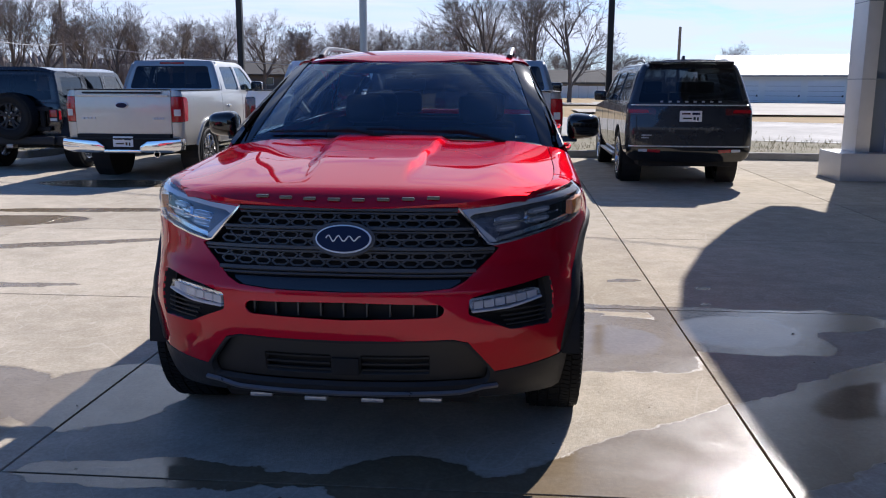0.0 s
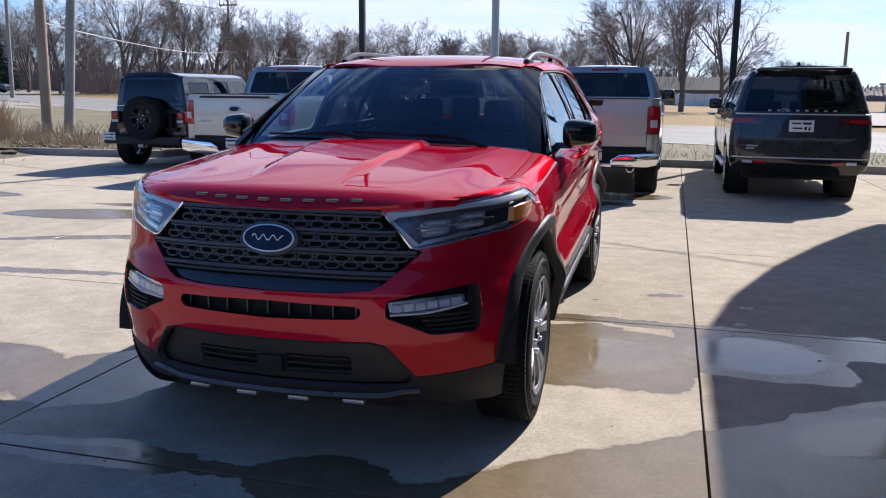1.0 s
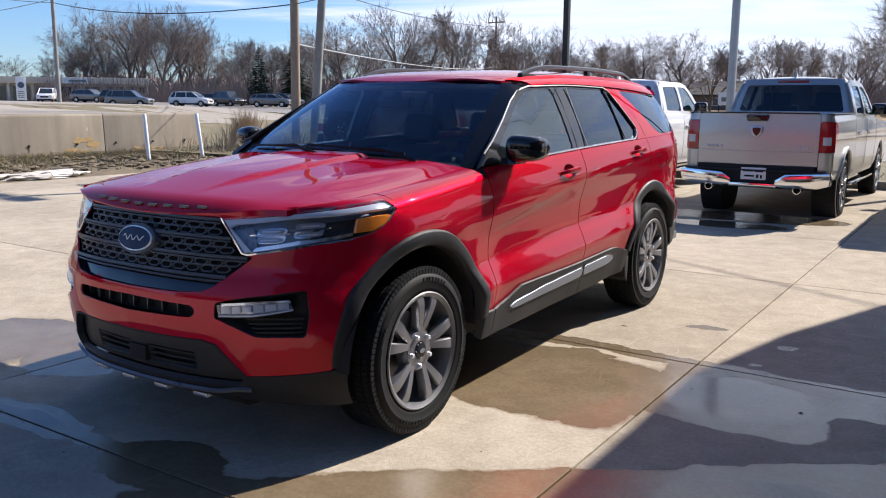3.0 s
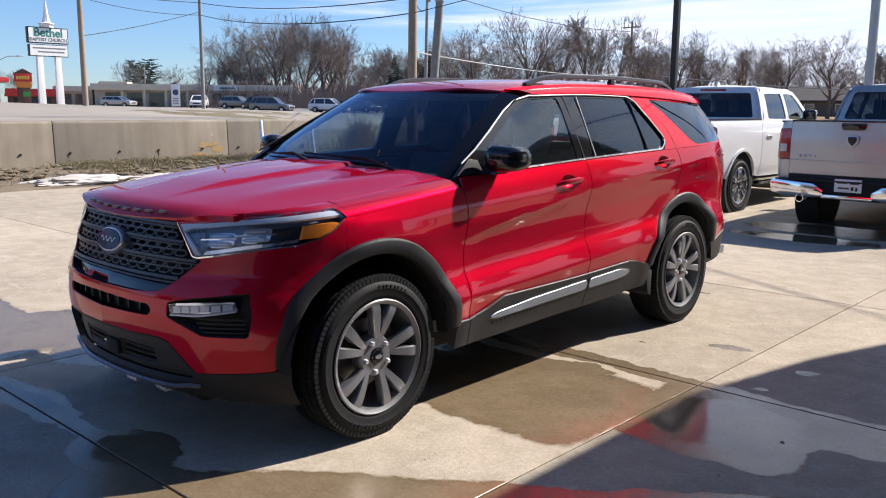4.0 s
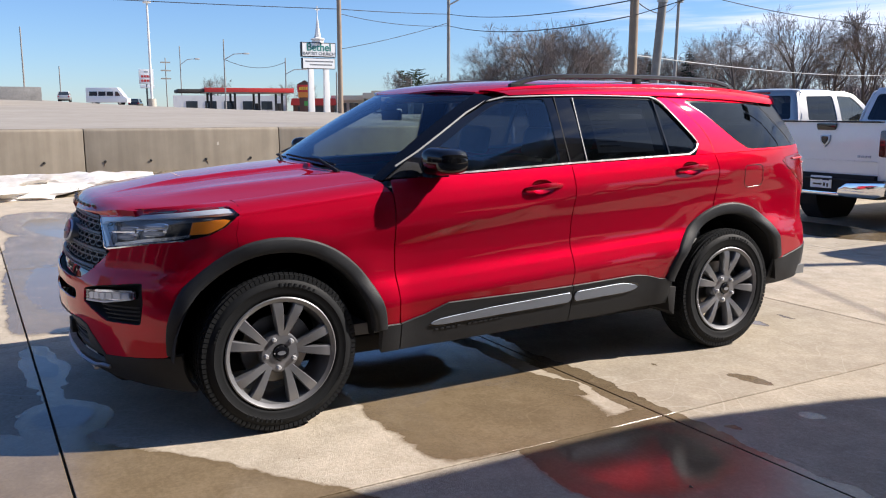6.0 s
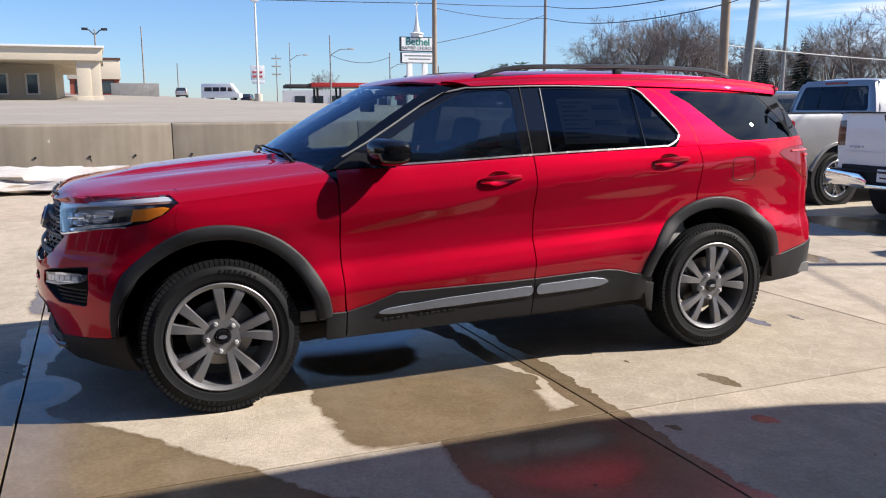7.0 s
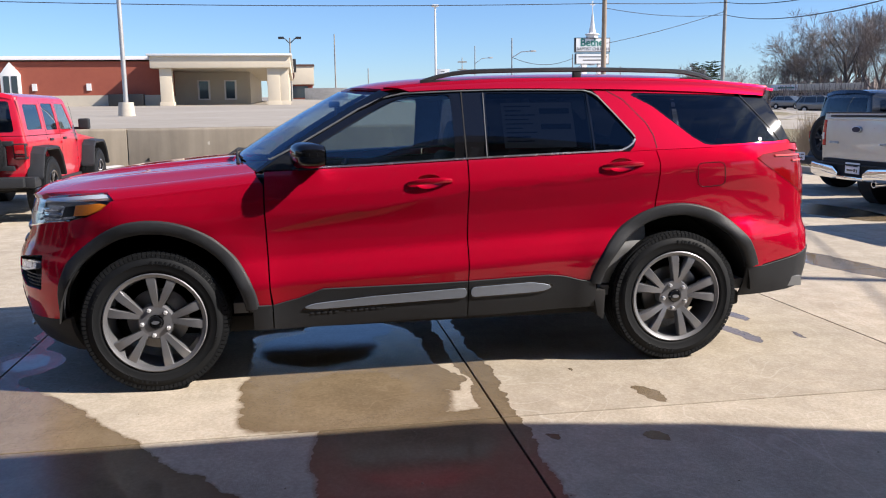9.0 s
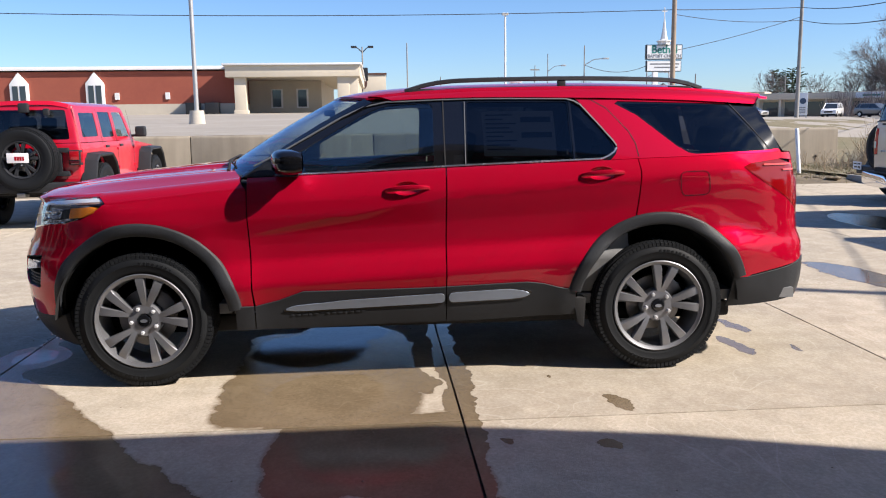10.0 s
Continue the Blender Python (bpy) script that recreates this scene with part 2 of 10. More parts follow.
def lathe(bm, profile, n=48, axis="x", centre=(0, 0, 0)):
    """Turns a profile of (along, radius) points round an axis."""
    rings = []
    for d, r in profile:
        ring = []
        for k in range(n):
            a = k * math.tau / n
            c, s = r * math.cos(a), r * math.sin(a)
            p = {"x": (d, c, s), "y": (c, d, s), "z": (c, s, d)}[axis]
            ring.append(bm.verts.new(Vector(p) + Vector(centre)))
        rings.append(ring)
    faces = []
    for a, b in zip(rings, rings[1:]):
        for k in range(n):
            faces.append(bm.faces.new((a[k], a[(k + 1) % n], b[(k + 1) % n], b[k])))
    bmesh.ops.recalc_face_normals(bm, faces=faces)
    return bm


def curve1(pairs):
    """A smooth function through (position, value) pairs."""
    px = np.array([p[0] for p in pairs], float)
    pv = np.array([p[1] for p in pairs], float)
    h = np.diff(px)
    d = np.diff(pv) / h
    m = np.zeros(len(px))
    for k in range(1, len(px) - 1):
        if d[k - 1] * d[k] > 0:
            w1, w2 = 2 * h[k] + h[k - 1], h[k] + 2 * h[k - 1]
            m[k] = (w1 + w2) / (w1 / d[k - 1] + w2 / d[k])
    m[0], m[-1] = d[0], d[-1]

    def f(t):
        t = np.clip(np.asarray(t, float), px[0], px[-1])
        k = np.clip(np.searchsorted(px, t, side="right") - 1, 0, len(h) - 1)
        s = (t - px[k]) / h[k]
        return (2 * s**3 - 3 * s**2 + 1) * pv[k] + (s**3 - 2 * s**2 + s) * h[k] * m[k] + (-2 * s**3 + 3 * s**2) * pv[k + 1] + (s**3 - s**2) * h[k] * m[k + 1]
    return f


def smooth_step(a, b, t):
    s = np.clip((np.asarray(t, float) - a) / (b - a), 0, 1)
    return s * s * (3 - 2 * s)


def rounded(pts, r, seg=4):
    """A closed outline with its corners rounded; r one radius or one for each point."""
    out, n = [], len(pts)
    for k in range(n):
        p, a, b = Vector(pts[k]), Vector(pts[k - 1]), Vector(pts[(k + 1) % n])
        rr = r[k] if isinstance(r, (list, tuple)) else r
        if rr <= 0:
            out.append(p[:])
            continue
        da, db = a - p, b - p
        t = min(rr, da.length * 0.48, db.length * 0.48)
        pa, pb = p + da.normalized() * t, p + db.normalized() * t
        for i in range(seg + 1):
            s = i / seg
            out.append(((1 - s) ** 2 * pa + 2 * s * (1 - s) * p + s * s * pb)[:])
    return out


def inside(poly, pts):
    poly, pts = np.asarray(poly, float), np.asarray(pts, float)
    x, y, hit = pts[:, 0], pts[:, 1], np.zeros(len(pts), bool)
    j = len(poly) - 1
    for i in range(len(poly)):
        (xi, yi), (xj, yj) = poly[i], poly[j]
        cross = ((yi > y) != (yj > y)) & (x < (xj - xi) * (y - yi) / ((yj - yi) or 1e-12) + xi)
        hit ^= cross
        j = i
    return hit


def skin(name, outer, fmap, mat, parent, holes=(), cell=(0.05, 0.05), side=1, flange=0.012, mirror=False, label="", lift=0.0):
    """A panel: an outline in two parameters, with holes, cut exactly and laid on the surface fmap(a, b), with edges turned in by flange.
    side turns the normal; mirror builds it at -x."""
    outer = np.array(outer, float)
    (a0, b0), (a1, b1) = outer.min(0), outer.max(0)
    na, nb = max(1, math.ceil((a1 - a0) / cell[0])), max(1, math.ceil((b1 - b0) / cell[1]))
    bm = bmesh.new()
    ga, gb = np.linspace(a0 - 1e-4, a1 + 1e-4, na + 1), np.linspace(b0 - 1e-4, b1 + 1e-4, nb + 1)
    vs = [[bm.verts.new((a, b, 0)) for b in gb] for a in ga]
    for i in range(na):
        for j in range(nb):
            bm.faces.new((vs[i][j], vs[i + 1][j], vs[i + 1][j + 1], vs[i][j + 1]))
    for loop in (outer, *[np.array(h, float) for h in holes]):
        for k in range(len(loop)):
            p, q = loop[k - 1], loop[k]
            if np.hypot(*(q - p)) < 1e-6:
                continue
            lo, hi = np.minimum(p, q), np.maximum(p, q)
            near = []
            for f in bm.faces:
                xs, ys = [v.co.x for v in f.verts], [v.co.y for v in f.verts]
                if max(xs) >= lo[0] - 1e-5 and min(xs) <= hi[0] + 1e-5 and max(ys) >= lo[1] - 1e-5 and min(ys) <= hi[1] + 1e-5:
                    near.append(f)
            if near:
                geom = list({v for f in near for v in f.verts}) + list({e for f in near for e in f.edges}) + near
                bmesh.ops.bisect_plane(bm, geom=geom, dist=1e-6, plane_co=(p[0], p[1], 0), plane_no=(-(q - p)[1], (q - p)[0], 0))
    faces = list(bm.faces)
    mid = np.array([f.calc_center_median()[:2] for f in faces])
    keep = inside(outer, mid)
    for h in holes:
        keep &= ~inside(h, mid)
    bmesh.ops.delete(bm, geom=[f for f, k in zip(faces, keep) if not k], context="FACES")
    bm.verts.index_update()
    ab = np.array([v.co[:2] for v in bm.verts])
    P = np.asarray(fmap(ab[:, 0], ab[:, 1]))
    e = 1e-3
    da = np.asarray(fmap(ab[:, 0] + e, ab[:, 1])) - np.asarray(fmap(ab[:, 0] - e, ab[:, 1]))
    db = np.asarray(fmap(ab[:, 0], ab[:, 1] + e)) - np.asarray(fmap(ab[:, 0], ab[:, 1] - e))
    N = np.cross(da, db) * side
    N /= np.maximum(np.linalg.norm(N, axis=1), 1e-9)[:, None]
    P = P + N * lift
    if mirror:
        P, N = P * [-1, 1, 1], N * [-1, 1, 1]
    flip = (side < 0) != mirror
    polys = [[v.index for v in f.verts] for f in bm.faces]
    rim = [(ed.verts[0].index, ed.verts[1].index, ed.link_faces[0]) for ed in bm.edges if len(ed.link_faces) == 1]
    order = []
    for a, b, f in rim:
        ids = [v.index for v in f.verts]
        i = ids.index(a)
        order.append((a, b) if ids[(i + 1) % len(ids)] == b else (b, a))
    bm.free()
    # a face in (a, b) is wound counter-clockwise: its normal is +da x db
    loopn = []
    for k, p in enumerate(polys):
        if flip:
            polys[k] = p = p[::-1]
        loopn += [N[i] for i in p]
    verts, n0 = list(P), len(P)
    if flange:
        for a, b in order:
            k = len(verts)
            verts += [P[a], P[b], P[b] - N[b] * flange, P[a] - N[a] * flange]
            quad = [k, k + 3, k + 2, k + 1]
            fn = np.cross(verts[k + 3] - verts[k], verts[k + 1] - verts[k])
            if flip:
                quad, fn = quad[::-1], -fn
            fn = fn / max(np.linalg.norm(fn), 1e-12)
            polys.append(quad)
            loopn += [fn * 0.8 + N[a] * 0.6] * 4
    mesh = bpy.data.meshes.new(name)
    mesh.from_pydata([tuple(v) for v in verts], [], polys)
    mesh.update()
    mesh.shade_smooth()
    loopn = np.array(loopn)
    loopn /= np.maximum(np.linalg.norm(loopn, axis=1), 1e-9)[:, None]
    mesh.normals_split_custom_set([tuple(v) for v in loopn])
    return finish(name, mesh, mat, parent, label)


def sweep(bm, pts, nrm, w, h, closed=False):
    """A flat bar of width w and height h along 3D points; nrm: the way it faces at each point."""
    pts, nrm = [Vector(p) for p in pts], [Vector(v).normalized() for v in nrm]
    rings, n = [], len(pts)
    for i, p in enumerate(pts):
        a = pts[i - 1] if (i or closed) else pts[i]
        b = pts[(i + 1) % n] if (i < n - 1 or closed) else pts[i]
        d = (b - a).normalized()
        s = d.cross(nrm[i]).normalized() * (w / 2)
        u = nrm[i] * h
        rings.append([bm.verts.new(q) for q in (p - s, p - s * 0.75 + u, p + s * 0.75 + u, p + s)])
    for i in range(n if closed else n - 1):
        a, b = rings[i], rings[(i + 1) % n]
        for k in range(3):
            bm.faces.new((a[k], b[k], b[k + 1], a[k + 1]))
    if not closed:
        bm.faces.new(rings[0])
        bm.faces.new(rings[-1][::-1])
    bmesh.ops.recalc_face_normals(bm, faces=bm.faces)
    return bm

# ---- the lot, road and ground ----
def paving(name, base, second, wet, pools, scale=1.0):
    """Broom-finished concrete, mottled at several scales, with wet patches: ellipses (x, y, rx, ry, turn) whose edges wander. pools: those with standing water."""
    m = bpy.data.materials.new(name)
    m.use_nodes = True
    nt = m.node_tree
    N, L = nt.nodes.new, nt.links.new
    b = nt.nodes["Principled BSDF"]
    geo = N("ShaderNodeNewGeometry")

    def noise_(sc, detail=5, rough=0.6, vec=None):
        n = N("ShaderNodeTexNoise")
        n.inputs["Scale"].default_value, n.inputs["Detail"].default_value, n.inputs["Roughness"].default_value = sc, detail, rough
        L(vec or geo.outputs["Position"], n.inputs["Vector"])
        return n

    def math_(op, a, c=None, clamp=False):
        n = N("ShaderNodeMath")
        n.operation, n.use_clamp = op, clamp
        for k, v in enumerate((a, c)):
            if v is None:
                continue
            if isinstance(v, (int, float)):
                n.inputs[k].default_value = v
            else:
                L(v, n.inputs[k])
        return n.outputs[0]

    def span(v, a, c, lo=0.0, hi=1.0):
        n = N("ShaderNodeMapRange")
        n.interpolation_type = "SMOOTHSTEP"
        for k, q in zip(("From Min", "From Max", "To Min", "To Max"), (a, c, lo, hi)):
            n.inputs[k].default_value = q
        L(v, n.inputs["Value"])
        return n.outputs[0]

    def mix_(f, c1, c2, kind="MIX"):
        n = N("ShaderNodeMixRGB")
        n.blend_type = kind
        for k, v in zip(("Fac", "Color1", "Color2"), (f, c1, c2)):
            if isinstance(v, (int, float)):
                n.inputs[k].default_value = v
            elif isinstance(v, tuple):
                n.inputs[k].default_value = (*v, 1)
            else:
                L(v, n.inputs[k])
        return n.outputs[0]

    # a wandering position for the edges of the wet
    coarse, fine = noise_(1.6, 3), noise_(9.0, 4)
    sub = N("ShaderNodeVectorMath")
    sub.operation = "SUBTRACT"
    L(coarse.outputs["Color"], sub.inputs[0])
    sub.inputs[1].default_value = (0.5, 0.5, 0.5)
    sc = N("ShaderNodeVectorMath")
    sc.operation = "SCALE"
    sc.inputs["Scale"].default_value = 0.20
    L(sub.outputs[0], sc.inputs[0])
    sub2 = N("ShaderNodeVectorMath")
    sub2.operation = "SUBTRACT"
    L(fine.outputs["Color"], sub2.inputs[0])
    sub2.inputs[1].default_value = (0.5, 0.5, 0.5)
    sc2 = N("ShaderNodeVectorMath")
    sc2.operation = "SCALE"
    sc2.inputs["Scale"].default_value = 0.11
    L(sub2.outputs[0], sc2.inputs[0])
    add1, add2 = N("ShaderNodeVectorMath"), N("ShaderNodeVectorMath")
    L(geo.outputs["Position"], add1.inputs[0])
    L(sc.outputs[0], add1.inputs[1])
    L(add1.outputs[0], add2.inputs[0])
    L(sc2.outputs[0], add2.inputs[1])

    def union(items):
        last = None
        for x, y, rx, ry, turn, *square in items:
            mp = N("ShaderNodeMapping")
            mp.vector_type = "TEXTURE"
            mp.inputs["Location"].default_value = (x, y, 0)
            mp.inputs["Rotation"].default_value = (0, 0, radians(turn))
            mp.inputs["Scale"].default_value = (rx, ry, 1e4)
            L(add2.outputs[0], mp.inputs["Vector"])
            ln = N("ShaderNodeVectorMath")
            ln.operation = "LENGTH"
            if square:
                ab, pw = N("ShaderNodeVectorMath"), N("ShaderNodeVectorMath")
                ab.operation, pw.operation = "ABSOLUTE", "POWER"
                pw.inputs[1].default_value = (4, 4, 4)
                L(mp.outputs[0], ab.inputs[0])
                L(ab.outputs[0], pw.inputs[0])
                L(pw.outputs[0], ln.inputs[0])
                dist = math_("POWER", ln.outputs["Value"], 0.25)
            else:
                L(mp.outputs[0], ln.inputs[0])
                dist = ln.outputs["Value"]
            last = dist if last is None else math_("MINIMUM", last, dist)
        return last
    wetd, poold = union(wet + pools), union(pools)
    wetm, poolm = span(wetd, 1.03, 0.97), span(poold, 1.0, 0.80)
    tide = math_("MULTIPLY", span(wetd, 0.80, 1.0), span(wetd, 1.05, 1.0))
    big, mid, grain, speck = noise_(0.35, 4), noise_(2.6, 6, 0.65), noise_(45, 6, 0.7), noise_(7.0, 8, 0.75)
    tone = math_("ADD", math_("MULTIPLY", big.outputs["Fac"], 0.5), math_("MULTIPLY", mid.outputs["Fac"], 0.5))
    col = mix_(span(tone, 0.36, 0.64), second, base)
    col = mix_(span(grain.outputs["Fac"], 0.35, 0.75), mix_(1.0, col, (0.78, 0.78, 0.765), "MULTIPLY"), col)
    pits = noise_(160, 4, 0.7)
    col = mix_(span(pits.outputs["Fac"], 0.62, 0.72), col, mix_(1.0, col, (0.48, 0.465, 0.44), "MULTIPLY"))
    blot = noise_(6.0, 5, 0.7)
    col = mix_(span(blot.outputs["Fac"], 0.40, 0.62), mix_(1.0, col, (0.90, 0.89, 0.87), "MULTIPLY"), col)
    # older damp traces and dark spots
    spots = span(speck.outputs["Fac"], 0.70, 0.78)
    col = mix_(math_("MULTIPLY", spots, 0.35), col, mix_(1.0, col, (0.5, 0.48, 0.45), "MULTIPLY"))
    # pale scuffs
    wave = N("ShaderNodeTexNoise")
    wave.inputs["Scale"].default_value, wave.inputs["Detail"].default_value, wave.inputs["Distortion"].default_value = 0.9, 2, 1.5
    L(geo.outputs["Position"], wave.inputs["Vector"])
    line = math_("ABSOLUTE", math_("SUBTRACT", wave.outputs["Fac"], 0.5))
    col = mix_(math_("MULTIPLY", span(line, 0.006, 0.0), 0.28), col, (0.62, 0.57, 0.49))
    info = N("ShaderNodeObjectInfo")
    hsv = N("ShaderNodeHueSaturation")
    L(span(info.outputs["Random"], 0, 1, 0.93, 1.06), hsv.inputs["Value"])
    L(col, hsv.inputs["Color"])
    col = hsv.outputs[0]
    wetcol = mix_(1.0, col, (0.40, 0.335, 0.245), "MULTIPLY")
    col = mix_(math_("MULTIPLY", wetm, 0.93), col, wetcol)
    col = mix_(math_("MULTIPLY", tide, 0.25), col, mix_(1.0, col, (0.6, 0.56, 0.5), "MULTIPLY"))
    L(col, b.inputs["Base Color"])
    damp = span(mid.outputs["Fac"], 0.35, 0.65, 0.70, 0.81)
    rough = math_("SUBTRACT", 0.92, math_("MULTIPLY", wetm, damp))
    rough = math_("MULTIPLY", rough, math_("SUBTRACT", 1.0, math_("MULTIPLY", poolm, 0.80)), True)
    L(rough, b.inputs["Roughness"])
    L(math_("ADD", 0.04, math_("MULTIPLY", wetm, 0.40)), b.inputs["Specular IOR Level"])
    bump = N("ShaderNodeBump")
    bump.inputs["Distance"].default_value = 0.004
    dry = math_("SUBTRACT", 1.0, math_("ADD", math_("MULTIPLY", wetm, 0.72), math_("MULTIPLY", poolm, 0.24)), True)
    L(math_("MULTIPLY", dry, 0.8), bump.inputs["Strength"])
    ripple = math_("MULTIPLY", math_("MULTIPLY", noise_(14, 3).outputs["Fac"], 2.2), poolm)
    rel = math_("ADD", ripple, math_("ADD", grain.outputs["Fac"], math_("MULTIPLY", noise_(180, 3).outputs["Fac"], 0.6)))
    L(rel, bump.inputs["Height"])
    L(bump.outputs[0], b.inputs["Normal"])
    return m


# wet patches: x, y, half width, half depth, turn (and 1 where the patch has square corners along the joints); small drips; older traces farther off
WET_NEAR = [(0.75, -0.50, 0.98, 0.55, 0, 1), (0.55, 0.27, 1.18, 0.085, 0, 1), (0.95, 0.02, 0.32, 0.10, 12), (1.86, -1.86, 1.65, 0.38, 37, 1), (2.06, -0.17, 0.50, 0.50, 0, 1), (2.55, 0.03, 0.55, 0.27, 10),
            (0.90, -2.62, 0.55, 0.30, 12), (0.24, -2.42, 0.33, 0.22, 6), (-0.22, -2.45, 0.24, 0.07, 0), (-0.78, -2.45, 0.55, 0.13, 0), (0.62, -2.46, 0.20, 0.13, 0), (1.95, 0.31, 0.45, 0.035, -3, 1)]
SPOTS = [(1.52, 1.10, 0.13, 0.055, 20), (2.10, 0.88, 0.075, 0.055, 0), (2.02, 0.43, 0.05, 0.03, 0), (1.05, 0.83, 0.03, 0.02, 0), (0.62, 2.56, 0.09, 0.03, 4), (1.06, 0.13, 0.10, 0.035, 10)]
WET_FAR = [(-5.2, 3.35, 1.1, 0.42, 12), (-3.9, 2.05, 1.3, 0.13, 22), (-3.6, 0.45, 1.0, 0.09, 8), (-4.4, 4.25, 1.4, 0.16, 6), (-2.15, -1.75, 0.55, 0.50, 10), (-1.35, -1.62, 0.42, 0.45, -20),
           (-4.3, -2.08, 2.7, 0.44, -2, 1), (-7.9, -1.7, 1.9, 0.75, 8), (3.3, -3.4, 1.1, 0.7, 0), (-9.0, 4.5, 1.8, 0.4, 0), (-5.4, 6.9, 1.2, 0.5, 0), (0.3, 7.2, 1.3, 0.5, 0), (-2.4, 7.0, 1.2, 0.6, 0)]
WET = WET_NEAR + SPOTS + WET_FAR
POOLS = [(2.06, -0.20, 0.42, 0.38, 10), (2.42, -1.35, 0.42, 0.20, 30), (1.22, -0.48, 0.40, 0.34, 0), (0.26, -0.62, 0.46, 0.42, 0), (-0.12, -0.40, 0.30, 0.34, 20), (0.22, -2.42, 0.22, 0.14, 6), (-0.80, -2.45, 0.30, 0.07, 0),
         (0.50, 2.20, 0.24, 0.06, 10), (-0.02, 2.38, 0.22, 0.05, 8), (-1.7, 4.4, 0.85, 0.26, 8), (0.1, 6.3, 0.9, 0.30, 0), (-7.6, -1.7, 1.4, 0.45, 8), (-3.4, -2.15, 1.3, 0.24, -2)]
M_CONC = paving("concrete paving", (0.60, 0.53, 0.43), (0.47, 0.415, 0.335), WET, POOLS)
# concrete out of view near the start, toned for the light it bounces
M_BOUNCE_SLAB = material("unseen pale bounce concrete", (0.46, 0.43, 0.39), 0.85, vary=0.25, scale=5, bump=0.4, bump_scale=120)
M_JOINT = material("dark joint", (0.05, 0.045, 0.04), 0.9, vary=0.2, scale=20)
M_GRASS = material("dormant grass", (0.23, 0.185, 0.115), 0.95, vary=0.3, scale=5, bump=0.8, bump_scale=30, second=(0.12, 0.115, 0.060))
M_FIELD = material("dry lawn", (0.30, 0.20, 0.075), 0.95, scale=2, bump=0.5, bump_scale=30, second=(0.22, 0.15, 0.06))
M_DIRT = material("bare soil and straw", (0.080, 0.062, 0.042), 0.95, scale=5, bump=1.0, bump_scale=22, second=(0.25, 0.20, 0.125))
M_SNOW = material("old snow", (0.80, 0.79, 0.77), 0.6, scale=5, bump=1.0, bump_scale=9, second=(0.45, 0.40, 0.33))
M_ASPH = material("worn pale asphalt", (0.27, 0.255, 0.235), 0.8, scale=2.5, bump=0.3, bump_scale=150, second=(0.20, 0.19, 0.175))
M_UPPER = material("pale upper lot paving", (0.36, 0.325, 0.275), 0.85, scale=1.2, bump=0.3, bump_scale=60, second=(0.27, 0.245, 0.205))
M_KERB = material("concrete kerb", (0.30, 0.275, 0.23), 0.85, vary=0.2, scale=6, bump=0.4, bump_scale=60)
M_WALLC = material("weathered retaining concrete", (0.33, 0.285, 0.215), 0.85, scale=1.1, bump=0.3, bump_scale=60, second=(0.235, 0.20, 0.15))
# rain streaks down the wall's face
wn = M_WALLC.node_tree
w_b = wn.nodes["Principled BSDF"]
w_link = w_b.inputs["Base Color"].links[0].from_socket
w_c, w_m, w_n, w_r, w_x = (wn.nodes.new("ShaderNode" + k) for k in ("TexCoord", "Mapping", "TexNoise", "MapRange", "MixRGB"))
w_m.inputs["Scale"].default_value = (1.0, 2.6, 0.22)
w_n.inputs["Scale"].default_value, w_n.inputs["Detail"].default_value = 1.6, 7
w_r.inputs["From Min"].default_value, w_r.inputs["From Max"].default_value = 0.36, 0.66
w_r.inputs["To Min"].default_value, w_r.inputs["To Max"].default_value = 0.86, 1.08
w_x.blend_type = "MULTIPLY"
w_x.inputs["Fac"].default_value = 1.0
for a, b in ((w_c.outputs["Object"], w_m.inputs["Vector"]), (w_m.outputs[0], w_n.inputs["Vector"]), (w_n.outputs["Fac"], w_r.inputs["Value"]), (w_r.outputs[0], w_x.inputs["Color2"]), (w_link, w_x.inputs["Color1"]), (w_x.outputs[0], w_b.inputs["Base Color"])):
    wn.links.new(a, b)
M_RUST = material("rust streak", (0.12, 0.07, 0.035), 0.9, vary=0.3, scale=10)
M_LIME = material("pale lime streak", (0.48, 0.44, 0.37), 0.9, vary=0.15, scale=10)
M_YELLOWP = material("faded yellow paint", (0.40, 0.30, 0.17), 0.85, scale=16, second=(0.55, 0.34, 0.10))


def road_n(x, y):
    return (y - 20.9 + 0.4 * x) / 1.077


def height(x, y):
    x, y = np.asarray(x, float), np.asarray(y, float)
    n = road_n(x, y)
    north = 0.55 * smooth_step(2, 45, n) * smooth_step(10, -30, x)
    up = smooth_step(13.0, 45.0, y)
    west = 1.10 + (np.clip(-17.5 - x, 0, 140)) * 0.022 * smooth_step(45, -5, y)
    step = np.where(y < 13.0, (x < -17.6) * 1.0, smooth_step(-17.6, -30 - 20 * up, x))
    dip = 0.40 * smooth_step(20, 55, y) * smooth_step(-95, -72, x)
    return north * (1 - step) + (west - dip) * step


